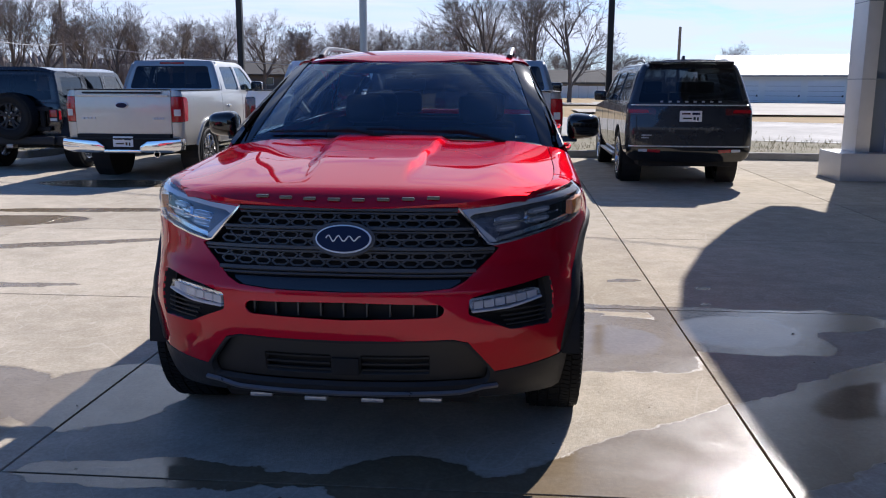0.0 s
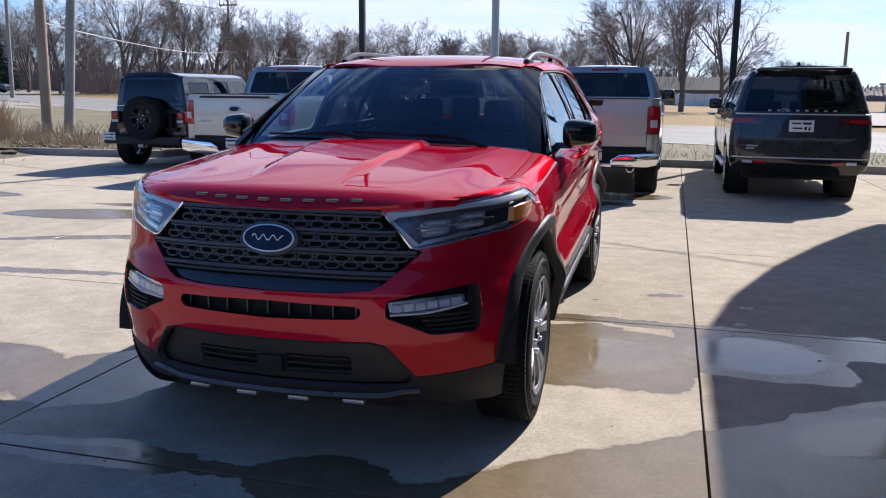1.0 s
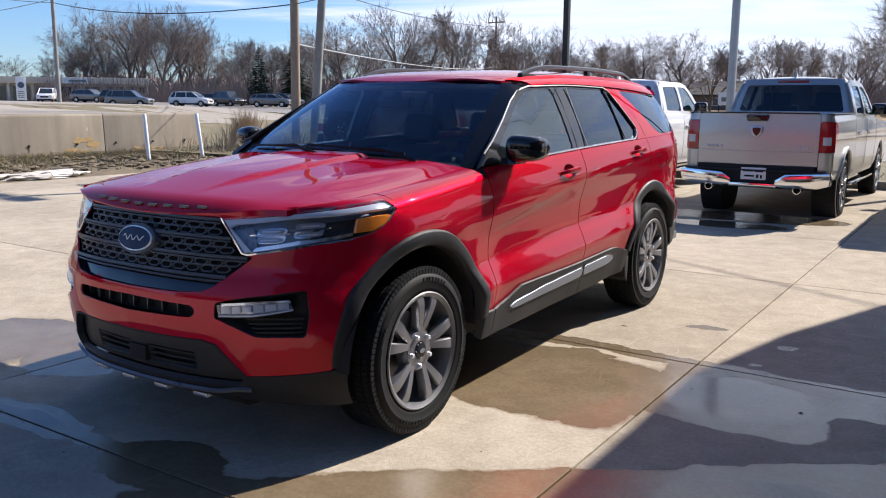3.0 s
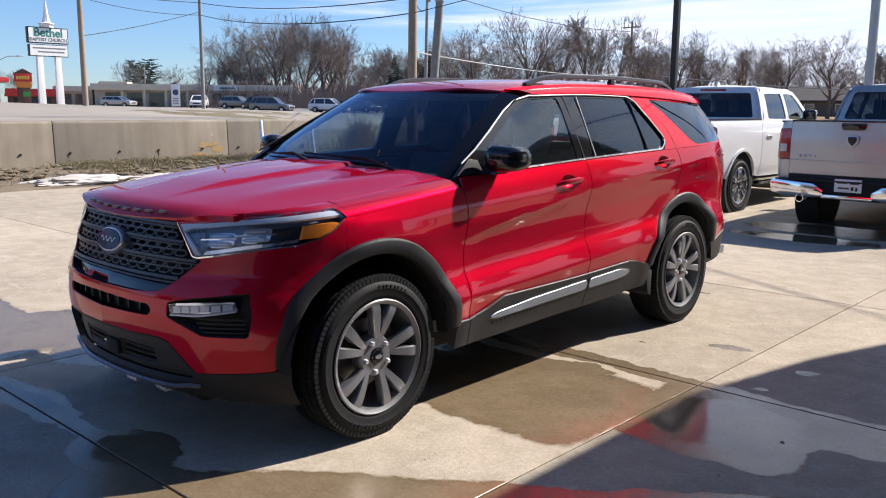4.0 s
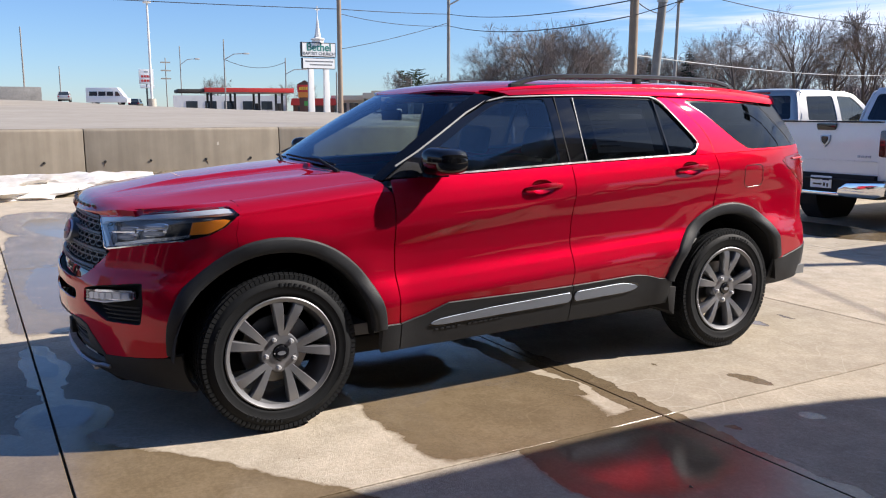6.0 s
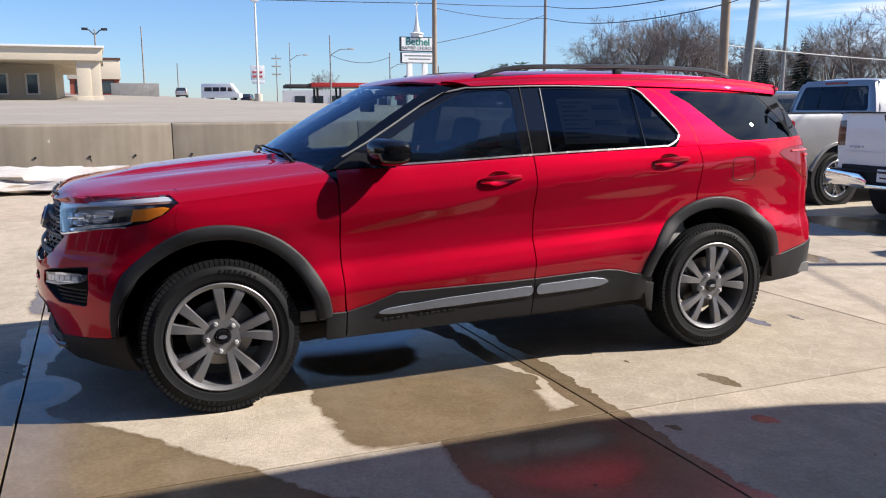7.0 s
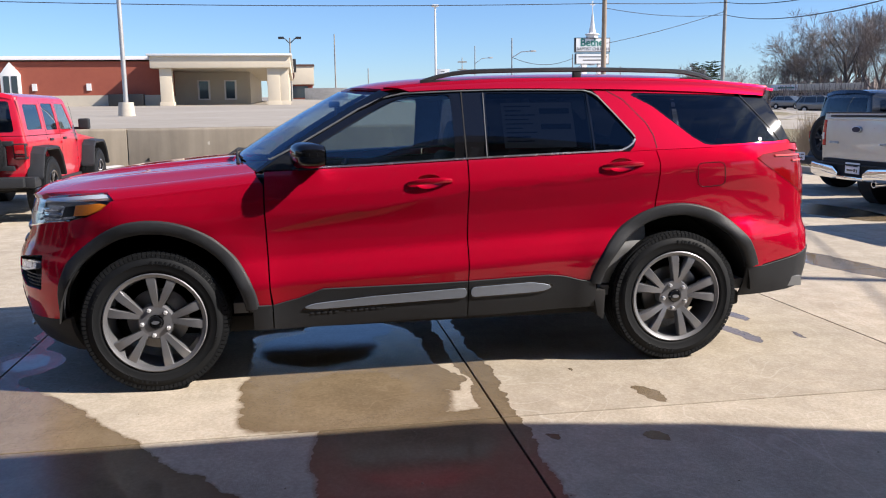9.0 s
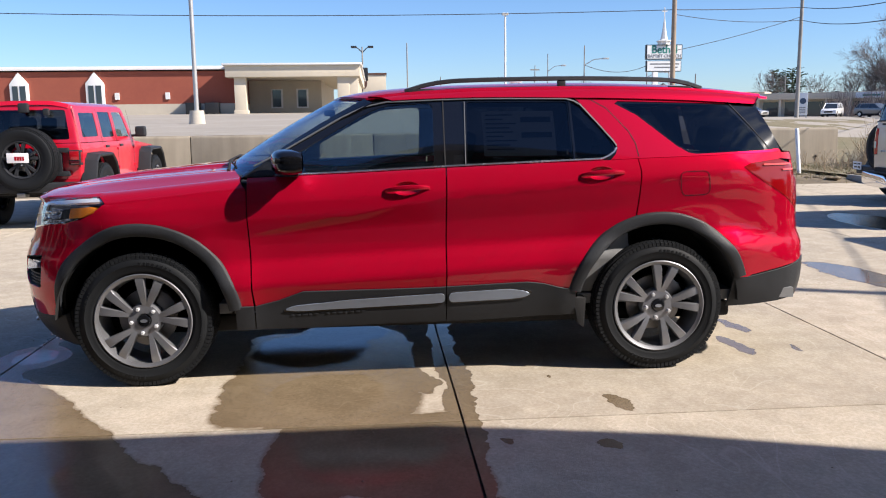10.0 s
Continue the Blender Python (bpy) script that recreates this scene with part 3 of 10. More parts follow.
def sheet(name, xs_, ys_, lift, mat, keep=None, label="", category="", wobble=0.0):
    gx_, gy_ = np.meshgrid(xs_, ys_, indexing="ij")
    gz_ = height(gx_, gy_) + lift
    if wobble:
        gz_ = gz_ + wobble * np.array([[noise.noise((a * 0.9, b * 0.9, 0)) + 0.5 * noise.noise((a * 3.1, b * 3.1, 4)) for b in ys_] for a in xs_])
    nx_, ny_ = gx_.shape
    faces = [(i * ny_ + j, (i + 1) * ny_ + j, (i + 1) * ny_ + j + 1, i * ny_ + j + 1) for i in range(nx_ - 1) for j in range(ny_ - 1)
             if keep is None or keep((xs_[i] + xs_[i + 1]) / 2, (ys_[j] + ys_[j + 1]) / 2)]
    ob = data_mesh(name, np.stack([gx_.ravel(), gy_.ravel(), gz_.ravel()], -1), faces, mat, smooth=30)
    return tagged(ob, label, category, kind="structure")


xs = np.unique(np.r_[-900, -600, -400, -260, np.linspace(-180, -20, 41), -17.75, -17.55, np.linspace(-17, 20, 20), np.linspace(22, 60, 8), 100, 200, 400, 600, 900])
ys = np.unique(np.r_[-900, -600, -300, -150, np.linspace(-80, 10, 25), 11.6, 12.4, 13.0, 13.05, np.linspace(14, 60, 40), np.linspace(65, 180, 20), 300, 600, 900])
sheet("ground", xs, ys, -0.07, M_FIELD, label="dry brown lawn and open ground", category="ground")
KERB = [(-12.6, 10.50), (-9.5, 10.66), (-9.15, 10.9), (-9.0, 11.4), (-9.0, 12.6), (-8.8, 12.85), (-8.2, 12.92), (8.0, 12.06), (24.0, 11.2)]


def kerb_y(x):
    return np.interp(x, [p[0] for p in KERB[-3:]], [p[1] for p in KERB[-3:]])


# kerb: straight stones, with the return by the first bay
kerb = thing("kerb", "low weathered concrete kerb edging the lot", "kerb", kind="structure")
walkk, seg = [Vector((*p, 0)) for p in KERB], []
for a, b in zip(walkk, walkk[1:]):
    n = max(1, round((b - a).length / 3.0))
    seg += [(a.lerp(b, k / n), a.lerp(b, (k + 1) / n)) for k in range(n)]
for a, b in seg:
    d = b - a
    m = Matrix.Translation(a) @ Matrix.Rotation(math.atan2(d.y, d.x), 4, "Z")
    part("kerb_stone", prism(bmesh.new(), rounded([(0.0, -0.15), (0.16, -0.15), (0.16, 0.15), (0.035, 0.15), (0.0, 0.0)], [0, 0, 0.02, 0.035, 0], 3), "x", 0.004, d.length - 0.004), M_KERB, kerb).matrix_basis = m
# verge between the kerb and the road
vx = np.unique(np.r_[np.linspace(-17.3, 24, 84)])
rows_v = []
for x in vx:
    y0 = (np.interp(x, [-17.4, -12.6, -9.5], [10.4, 10.5, 10.66]) if x < -9.05 else float(kerb_y(x))) + 0.15
    y1 = 20.9 - 0.4 * x + 0.25
    rows_v.append([(x, y0 + (y1 - y0) * s, 0.125 - 0.125 * s**2 + (0.035 * noise.noise((x * 0.8, (y0 + (y1 - y0) * s) * 0.8, 2)) if 0 < s < 1 else 0)) for s in np.linspace(0, 1, 12)])
vv = [p for r in rows_v for p in r]
tagged(data_mesh("verge", vv, [(i * 12 + j, (i + 1) * 12 + j, (i + 1) * 12 + j + 1, i * 12 + j + 1) for i in range(len(vx) - 1) for j in range(11)], M_GRASS, smooth=60), "dormant grass verge behind the kerb", "verge", kind="structure")
sheet("verge_bank", np.linspace(-32, -17.25, 30), np.linspace(13.05, 33.5, 42), 0.02, M_GRASS, keep=lambda x, y: road_n(x, y) < 0.2, label="rough dormant grass bank past the end of the wall", category="verge", wobble=0.03)
# soil strip with straw at the foot of the wall
soil = sheet("soil_strip", np.linspace(-17.45, -11.9, 40), np.linspace(-42, 10.6, 150), 0.05, M_DIRT, label="bare soil strip below the retaining wall", category="soil", wobble=0.07)
for v in soil.data.vertices:
    v.co.z = v.co.z * min(1.0, max(0.0, (-11.95 - v.co.x) / 0.7)) - (0.02 if v.co.x > -12.0 else 0.0)
# the road, the field's edge and the upper lot
along = np.linspace(-150, 120, 91)
rv = []
for a in along:
    for n in np.linspace(0, 12.5, 6):
        x = a * 0.9285 + n * 0.371
        y = 20.9 - 0.4 * a * 0.9285 + n * 0.9285
        rv.append((x, y, float(height(x, y)) + 0.02))
tagged(data_mesh("road", rv, [(i * 6 + j, (i + 1) * 6 + j, (i + 1) * 6 + j + 1, i * 6 + j + 1) for i in range(len(along) - 1) for j in range(5)], M_ASPH, smooth=60), "pale worn asphalt road beyond the verge", "road", kind="structure")
M_LINE = material("faded white road paint", (0.6, 0.58, 0.52), 0.8, vary=0.2, scale=8)
for n0, n1, nm in ((0.15, 0.30, "road_line"), (12.0, 12.15, "road_line")):
    lv = []
    for a in along:
        for n in (n0, n1):
            x = a * 0.9285 + n * 0.371
            y = 20.9 - 0.4 * a * 0.9285 + n * 0.9285
            lv.append((x, y, float(height(x, y)) + 0.026))
    tagged(data_mesh(nm, lv, [(i * 2, i * 2 + 2, i * 2 + 3, i * 2 + 1) for i in range(len(along) - 1)], M_LINE, smooth=60), "faded white painted road line", "road line", kind="structure")
sheet("upper_lot", np.r_[np.linspace(-150, -17.72, 60)], np.linspace(-90, 110, 92), 0.03, M_UPPER, keep=lambda x, y: y < 12.9 or (x < -23 - (y - 12.9) * 0.3 and (road_n(x, y) < -0.6 or (road_n(x, y) > 13.5 and x < -58))), label="pale sloping upper parking lot behind the wall", category="pavement")
sheet("gravel_yard", np.linspace(4, 70, 24), np.linspace(38, 68, 16), 0.03, M_UPPER, keep=lambda x, y: road_n(x, y) > 16 + 2 * math.sin(x * 0.3) and x > 6 + 3 * math.sin(y * 0.4), label="pale gravel yard before the storage sheds", category="yard", wobble=0.03)
# the wall, cast in lengths
wall = thing("wall_west", "long weathered concrete retaining wall with drain holes", "wall", kind="structure")
edges = [13.0, 9.65, 4.70, -0.2, -5.1, -10.4, -15.8, -21.2, -26.6, -32, -37.4, -42.8, -48.2, -60]
for a, b in zip(edges, edges[1:]):
    part("wall_panel", prism(bmesh.new(), rounded([(-17.38, -0.3), (-17.40, 0.18), (-17.44, 1.08), (-17.47, 1.13), (-17.78, 1.13), (-17.80, -0.3)], [0, 0.0, 0.02, 0.03, 0.03, 0], 2), "y", b + 0.012, a - 0.012, bevel=0.008), M_WALLC, wall)
rng = random.Random(3)
for k in range(44):
    y = 12.4 - 1.22 * k + rng.uniform(-0.1, 0.1)
    part("drain_hole", tube(bmesh.new(), [(-17.44, y, 0.34), (-17.378, y, 0.335)], 0.03, 8), M_DARK, wall)
    if k % 2 == 0:
        h = rng.uniform(0.06, 0.16)
        part("rust_streak", prism(bmesh.new(), [(y - 0.012, 0.32), (y + 0.015, 0.32), (y + rng.uniform(-0.10, 0.10), 0.32 - h)], "x", -17.42, -17.394 + 0.001), M_RUST, wall, smooth=0)
    if k % 5 == 3:
        h = rng.uniform(0.3, 0.55)
        part("lime_streak", prism(bmesh.new(), [(y + 0.3, 0.75), (y + 0.35, 0.78), (y + 0.37, 0.75 - h), (y + 0.32, 0.72 - h)], "x", -17.43, -17.4225), M_LIME, wall, smooth=0)
for y, z, w, h in ((8.97, 0.43, 0.62, 0.20), (8.75, 0.15, 0.80, 0.13), (9.30, 0.30, 0.24, 0.16), (11.38, 0.10, 0.44, 0.12), (10.7, 0.14, 0.22, 0.16)):
    bm = bmesh.new()
    for k in range(13):
        c, d = y + rng.uniform(-1, 1) * w / 2, z + rng.uniform(-1, 1) * h / 2
        face = -17.401 - 0.0445 * (d - 0.18) + 0.003 + 0.0006 * k
        a, e = rng.uniform(0.03, 0.11), rng.uniform(0.015, 0.05)
        prism(bm, [(c + a * rng.uniform(0.75, 1.1) * math.cos(q), d + e * rng.uniform(0.75, 1.1) * math.sin(q)) for q in np.linspace(0, math.tau, 11)[:-1]], "x", face - 0.03, face)
    part("paint_patch", bm, M_YELLOWP, wall, "faded yellow paint patch", smooth=0)
# white marker posts by the wall
for x, y, lx in ((-14.12, 8.55, -0.06), (-14.05, 10.15, -0.12)):
    t = thing("marker_post", "white painted steel marker post beside the wall", "post", pose(x, y, 0), group="marker posts")
    part("post_tube", tube(bmesh.new(), [(0, 0, -0.05), (lx * 0.97, lx * 0.5, 1.15), (lx, lx * 0.5, 1.18)], [0.048, 0.048, 0.030], 14), M_WHITE, t)
    part("post_foot", tube(bmesh.new(), [(0, 0, -0.02), (0, 0, 0.05)], 0.085, 14), M_KERB, t)
# old snow along the soil strip
for k, (x, y, rx, ry, h) in enumerate(((-12.6, 3.2, 0.42, 1.0, 0.13), (-12.3, 4.75, 0.28, 0.75, 0.10), (-13.9, -0.6, 0.8, 1.5, 0.26), (-13.2, -3.0, 1.7, 2.0, 0.30), (-14.6, -4.6, 1.6, 1.8, 0.25), (-13.6, -7.5, 1.2, 2.2, 0.28), (-15.6, -1.9, 0.9, 0.7, 0.12))):
    bm = bmesh.new()
    bmesh.ops.create_icosphere(bm, subdivisions=4, radius=1)
    for v in bm.verts:
        r = 1 + 0.35 * noise.noise(v.co * 2.1 + Vector((k * 7.3, 0, 0))) + 0.22 * noise.noise(v.co * 5 + Vector((0, k, 0))) + 0.10 * noise.noise(v.co * 11 + Vector((0, 0, k)))
        v.co = Vector((v.co.x * rx * r, v.co.y * ry * r, max(-0.3, v.co.z) * h * r))
    tagged(part("snow_bank", bm, M_SNOW, None), "low bank of old dirty snow on the soil", "snow", "snow banks").matrix_world = pose(x, y, 0.05)

# dealership front and entrance canopy on the open side
M_ALU = material("brushed aluminium cladding", (0.62, 0.62, 0.63), 0.4, 0.3, vary=0.06, scale=6)
# facade and soffit blue-grey is chosen to bounce cool light into the shade
M_PANEL = material("blue-grey facade panel", (0.20, 0.235, 0.28), 0.5, vary=0.06, scale=3)
M_SOFFIT = material("pale blue-grey ribbed soffit", (0.44, 0.52, 0.62), 0.5, 0.0, vary=0.06, scale=3)
col = thing("canopy_column", "square aluminium-clad canopy column on a metal plinth", "column", pose(6.45, 9.0, 0))
part("plinth", bx(-0.60, 0.70, -0.50, 0.50, -0.02, 0.44, bevel=0.012), M_ALU, col)
for xa, xb in ((-0.32, -0.10), (0.16, 0.50)):
    part("column_cladding", bx(xa, xb, -0.30, 0.30, 0.44, 4.25, bevel=0.008), M_ALU, col)
part("column_core", bx(-0.10, 0.16, -0.18, 0.22, 0.44, 4.25), M_PANEL, col, smooth=0)
for z in (1.6, 2.8):
    part("cladding_joint", bx(-0.323, 0.503, -0.303, 0.303, z, z + 0.012), M_PANEL, col, smooth=0)
canopy = thing("entrance_canopy", "broad pale grey metal entrance canopy with ribbed soffit", "canopy")
# outline follows the shadow it casts; the unseen southern run is added
cp = [(3.92, -11.0), (3.92, 5.5), (4.15, 6.6), (4.55, 7.8), (5.05, 8.95), (5.65, 10.15), (5.95, 10.62), (6.3, 10.62), (6.45, 10.1), (6.95, 9.6), (12.0, 9.6), (12.0, -11.0)]
part("canopy_deck", prism(bmesh.new(), cp, "z", 4.25, 4.52, bevel=0.02), M_PANEL, canopy, smooth=30)
for k in range(34):
    y = -10.7 + 0.45 * k
    part("soffit_rib", bx(4.15 + 0.0, 11.9, y, y + 0.10, 4.20, 4.255), M_SOFFIT, canopy, smooth=0)
front_w = thing("wall_east", "grey panelled showroom wall with dark glazing", "building", kind="structure")
part("facade", bx(12.0, 12.4, -26, 9.8, -0.2, 5.2, bevel=0.01), M_PANEL, front_w)
for k in range(9):
    y = -24 + 3.6 * k
    w_ = part("showroom_window", bx(11.96, 12.0, y, y + 3.0, 0.25, 3.2), M_GLOSSBLACK, front_w, smooth=0)
    part("window_frame", bx(11.93, 11.97, y - 0.06, y, 0.2, 3.25), M_ALU, w_, smooth=0)

# unseen wall added behind the start; it darkens reflections in the car's front
M_DIM_WALL = material("dark grey added wall panel", (0.085, 0.09, 0.10), 0.5, vary=0.06, scale=3)
back_w = thing("wall_south", "unseen dark panelled wall, added to darken reflections in the car's front", "building", kind="structure")
part("facade", bx(-9.0, 11.98, -17.4, -17.0, -0.2, 5.2, bevel=0.01), M_DIM_WALL, back_w)
for k in range(5):
    x = -7.8 + 3.6 * k
    w_ = part("showroom_window", bx(x, x + 3.0, -17.0, -16.96, 0.25, 3.2), M_GLOSSBLACK, back_w, smooth=0)
    part("window_frame", bx(x - 0.06, x, -16.97, -16.93, 0.2, 3.25), M_DIM_WALL, w_, smooth=0)

# ---- the red sport utility vehicle: its surfaces ----
# plan outline of one half at bumper height, from the front's middle round to the rear's middle
_plan = np.array([(0, -2.385), (0.2, -2.376), (0.4, -2.345), (0.58, -2.285), (0.74, -2.185), (0.86, -2.05), (0.93, -1.87), (0.958, -1.6), (0.966, -1.1), (0.968, -0.4),
                  (0.968, 0.4), (0.966, 1.1), (0.958, 1.6), (0.94, 1.95), (0.905, 2.2), (0.84, 2.4), (0.70, 2.52), (0.45, 2.585), (0.2, 2.61), (0, 2.615)])
_len = np.r_[0, np.cumsum(np.hypot(*np.diff(_plan, axis=0).T))]
_u = _len / _len[-1]
plan_x, plan_y = curve1(list(zip(_u, _plan[:, 0]))), curve1(list(zip(_u, _plan[:, 1])))
_ug = np.linspace(0, 1, 4001)
_yg = plan_y(_ug)


def u_of_y(y):
    return np.interp(y, _yg, _ug)


def u_of_x(x):
    """The place on the front's outline at a half-width."""
    g = _ug[_ug < 0.30]
    return np.interp(x, plan_x(g), g)


section = curve1([(0.20, -0.10), (0.30, -0.06), (0.40, -0.030), (0.50, -0.010), (0.57, 0.006), (0.625, 0.019), (0.69, 0.003), (0.78, -0.027), (0.90, -0.020), (1.03, 0.005),
                  (1.085, 0.004), (1.14, -0.010), (1.20, -0.034), (1.26, -0.064), (1.32, -0.10)])
front_in = curve1([(0.20, 0.16), (0.28, 0.085), (0.36, 0.040), (0.44, 0.022), (0.52, 0.008), (0.60, 0.0), (0.72, 0.004), (0.775, 0.022), (0.82, 0.045), (0.93, 0.078), (1.03, 0.112), (1.075, 0.130), (1.12, 0.165)])
rear_in = curve1([(0.20, -0.16), (0.32, -0.08), (0.42, -0.02), (0.55, 0.0), (0.72, -0.005), (0.82, -0.04), (0.95, -0.052), (1.10, -0.058), (1.20, -0.070), (1.32, -0.10)])
hood_edge_z = curve1([(-2.10, 1.098), (-1.90, 1.112), (-1.60, 1.135), (-1.30, 1.162), (-0.95, 1.196)])
hood_edge_x = curve1([(-2.20, 0.62), (-2.05, 0.74), (-1.85, 0.805), (-1.50, 0.825), (-0.92, 0.815)])
hood_mid_z = curve1([(-2.30, 1.078), (-2.24, 1.108), (-2.15, 1.130), (-1.92, 1.162), (-1.60, 1.198), (-1.22, 1.232), (-0.90, 1.252)])
belt_z = curve1([(-0.98, 1.198), (-0.4, 1.214), (0.3, 1.242), (1.0, 1.264), (1.7, 1.284), (2.4, 1.300)])
glass_top_z = curve1([(-0.30, 1.600), (0.0, 1.630), (0.5, 1.642), (1.1, 1.634), (1.7, 1.615), (2.2, 1.585)])
glass_top_x = curve1([(-0.30, 0.705), (0.3, 0.728), (1.2, 0.724), (1.8, 0.705), (2.2, 0.675)])
roof_mid_z = curve1([(-0.45, 1.640), (-0.34, 1.679), (-0.1, 1.712), (0.4, 1.738), (1.0, 1.746), (1.7, 1.726), (2.25, 1.672), (2.32, 1.655)])
roof_edge_x = curve1([(-0.34, 0.615), (0.0, 0.645), (0.5, 0.665), (1.3, 0.660), (1.9, 0.635), (2.32, 0.585)])
roof_edge_z = curve1([(-0.34, 1.628), (0.0, 1.665), (0.5, 1.690), (1.0, 1.694), (1.6, 1.684), (2.0, 1.660), (2.32, 1.628)])
WHEEL_Y, HUB_Z, TYRE_R = 1.5125, 0.388, 0.394


crease_z = curve1([(-1.2, 0.82), (-0.908, 0.873), (-0.375, 0.971), (0.222, 1.062), (0.80, 1.107), (1.37, 1.142), (2.0, 1.17)])


def body(u, z):
    """The body's side at a place on the plan outline and a height."""
    u, z = np.asarray(u, float), np.asarray(z, float)
    x, y = plan_x(u), plan_y(u)
    onside = smooth_step(-2.12, -1.55, y) * smooth_step(2.45, 1.95, y)
    zz = z - 0.05 * y * onside
    bulge = sum(0.016 * np.exp(-(((np.hypot(y - c, z - HUB_Z) - 0.56) / 0.10) ** 2)) for c in (-WHEEL_Y, WHEEL_Y))
    # a crease rises from behind the front wheel to the rear lamp
    d = np.minimum(z - crease_z(np.clip(y, -1.2, 2.0)), 0)
    crease = -0.015 * (1 - np.exp(d / 0.035)) * np.clip((z - 0.60) / 0.22, 0, 1) * smooth_step(-1.0, -0.75, y) * smooth_step(2.0, 1.5, y)
    # the shoulder round the head lamp leans in
    lean = -0.032 * np.clip((z - 1.052) / 0.055, 0, 1.2) ** 2 * smooth_step(-1.58, -1.72, y)
    off = section(zz) * (0.35 + 0.65 * onside) + bulge * onside + lean + crease
    x2 = x * (1 + off / 0.966)
    wf, wr = smooth_step(-1.55, -2.16, y), smooth_step(1.75, 2.35, y)
    y2 = y + wf * front_in(z) + wr * rear_in(z)
    return np.stack([x2, y2, z + 0 * x2], -1)


def side(y, z):
    return body(u_of_y(y), z)


def front(x, z):
    """The front face, by half-width and height; x may be negative."""
    x = np.asarray(x, float)
    p = body(u_of_x(np.abs(x)), z)
    p[..., 0] *= np.where(x < 0, -1, 1)
    return p


def hood(x, y):
    x, y = np.asarray(x, float), np.asarray(y, float)
    xe, zc, ze = hood_edge_x(y), hood_mid_z(y), hood_edge_z(np.maximum(y, -2.10))
    s = np.abs(x) / xe
    z = zc + (ze - zc) * s**2.4
    ridge = 0.235 + 0.075 * smooth_step(-2.1, -1.0, y)
    rise = 0.017 * smooth_step(0.0, -0.05, np.abs(x) - ridge) * smooth_step(-2.18, -1.75, y) * smooth_step(-0.93, -1.02, y)
    flank = 0.010 * np.exp(-(((np.abs(x) - ridge - 0.33) / 0.10) ** 2)) * smooth_step(-2.15, -1.6, y)
    return np.stack([x, y + 0 * x, z + rise + flank], -1)


def fender_top(s, y):
    """From the hood's edge (s = 0) over the shoulder to the body's side (s = 1)."""
    s, y = np.asarray(s, float), np.asarray(y, float)
    yy = np.minimum(y, -0.93)
    x0, z0 = hood_edge_x(yy), hood_edge_z(np.maximum(yy, -2.10))
    zt = z0 - 0.065
    end = side(y, zt)
    x1 = end[..., 0]
    low = side(y, zt - 0.02)[..., 0]
    xc = x1 + (x1 - low) * 2.2 * 0.9
    cx, cz = np.maximum(x0, xc), z0 - 0.008
    w0, w1, w2 = (1 - s) ** 2, 2 * s * (1 - s), s * s
    return np.stack([w0 * x0 + w1 * cx + w2 * x1, end[..., 1] * s + yy * (1 - s), w0 * z0 + w1 * cz + w2 * zt], -1)


def green(y, z):
    """The plane of the side windows."""
    y, z = np.asarray(y, float), np.asarray(z, float)
    zb, zt = belt_z(y), glass_top_z(y)
    xb, xt = side(y + 0.085 * smooth_step(1.75, 2.35, y), belt_z(y))[..., 0] - 0.006, glass_top_x(y)
    s = (z - zb) / (zt - zb)
    return np.stack([xb + (xt - xb) * s + 0.018 * s * (1 - s) * 4 * 0.5, y + 0 * z, z + 0 * y], -1)


def roof(x, y):
    x, y = np.asarray(x, float), np.asarray(y, float)
    xe, zc, ze = roof_edge_x(y), roof_mid_z(y), roof_edge_z(y)
    s = np.abs(x) / xe
    return np.stack([x, y + 0 * x, zc + (ze - zc) * (0.35 * s**2 + 0.65 * s**5)], -1)


def cant(s, y):
    """The rounded rail between the roof's edge (s = 0) and the window's top (s = 1)."""
    s, y = np.asarray(s, float), np.asarray(y, float)
    x0, z0 = roof_edge_x(y), roof_edge_z(y)
    x1, z1 = glass_top_x(y) + 0.004, glass_top_z(y) - 0.004
    cx, cz = x0 + (x1 - x0) * 0.72, z0 - (z0 - z1) * 0.18
    return np.stack([(1 - s) ** 2 * x0 + 2 * s * (1 - s) * cx + s * s * x1, y + 0 * s, (1 - s) ** 2 * z0 + 2 * s * (1 - s) * cz + s * s * z1], -1)


def screen(s, v):
    """The windscreen: s from -1 to 1 across, v from the cowl (0) to the roof (1)."""
    s, v = np.asarray(s, float), np.asarray(v, float)
    a = np.abs(s)
    bx_, by_, bz_ = 0.80 * s, -1.13 + 0.20 * a**2.2, 1.238 - 0.036 * a**2
    tx_, ty_, tz_ = 0.640 * s, -0.345 + 0.13 * a**2.4, 1.690 - 0.055 * a**2.6
    bow = 0.10 * v * (1 - v)
    return np.stack([bx_ + (tx_ - bx_) * v, by_ + (ty_ - by_) * v - bow * 0.35, bz_ + (tz_ - bz_) * v + bow * 0.55], -1)


def back(s, v):
    """The tailgate's window: v from the tailgate (0) to the spoiler (1)."""
    s, v = np.asarray(s, float), np.asarray(v, float)
    a = np.abs(s)
    x0, y0, z0 = 0.80 * s, 2.46 - 0.13 * a**2.4, 1.285 + 0 * s
    x1, y1, z1 = 0.64 * s, 2.27 - 0.10 * a**2.4, 1.615 + 0 * s
    return np.stack([x0 + (x1 - x0) * v, y0 + (y1 - y0) * v, z0 + (z1 - z0) * v], -1)


def arc(c, z, r, a0, a1, n):
    return [(c + r * math.cos(radians(a0 + (a1 - a0) * k / n)), z + r * math.sin(radians(a0 + (a1 - a0) * k / n))) for k in range(n + 1)]


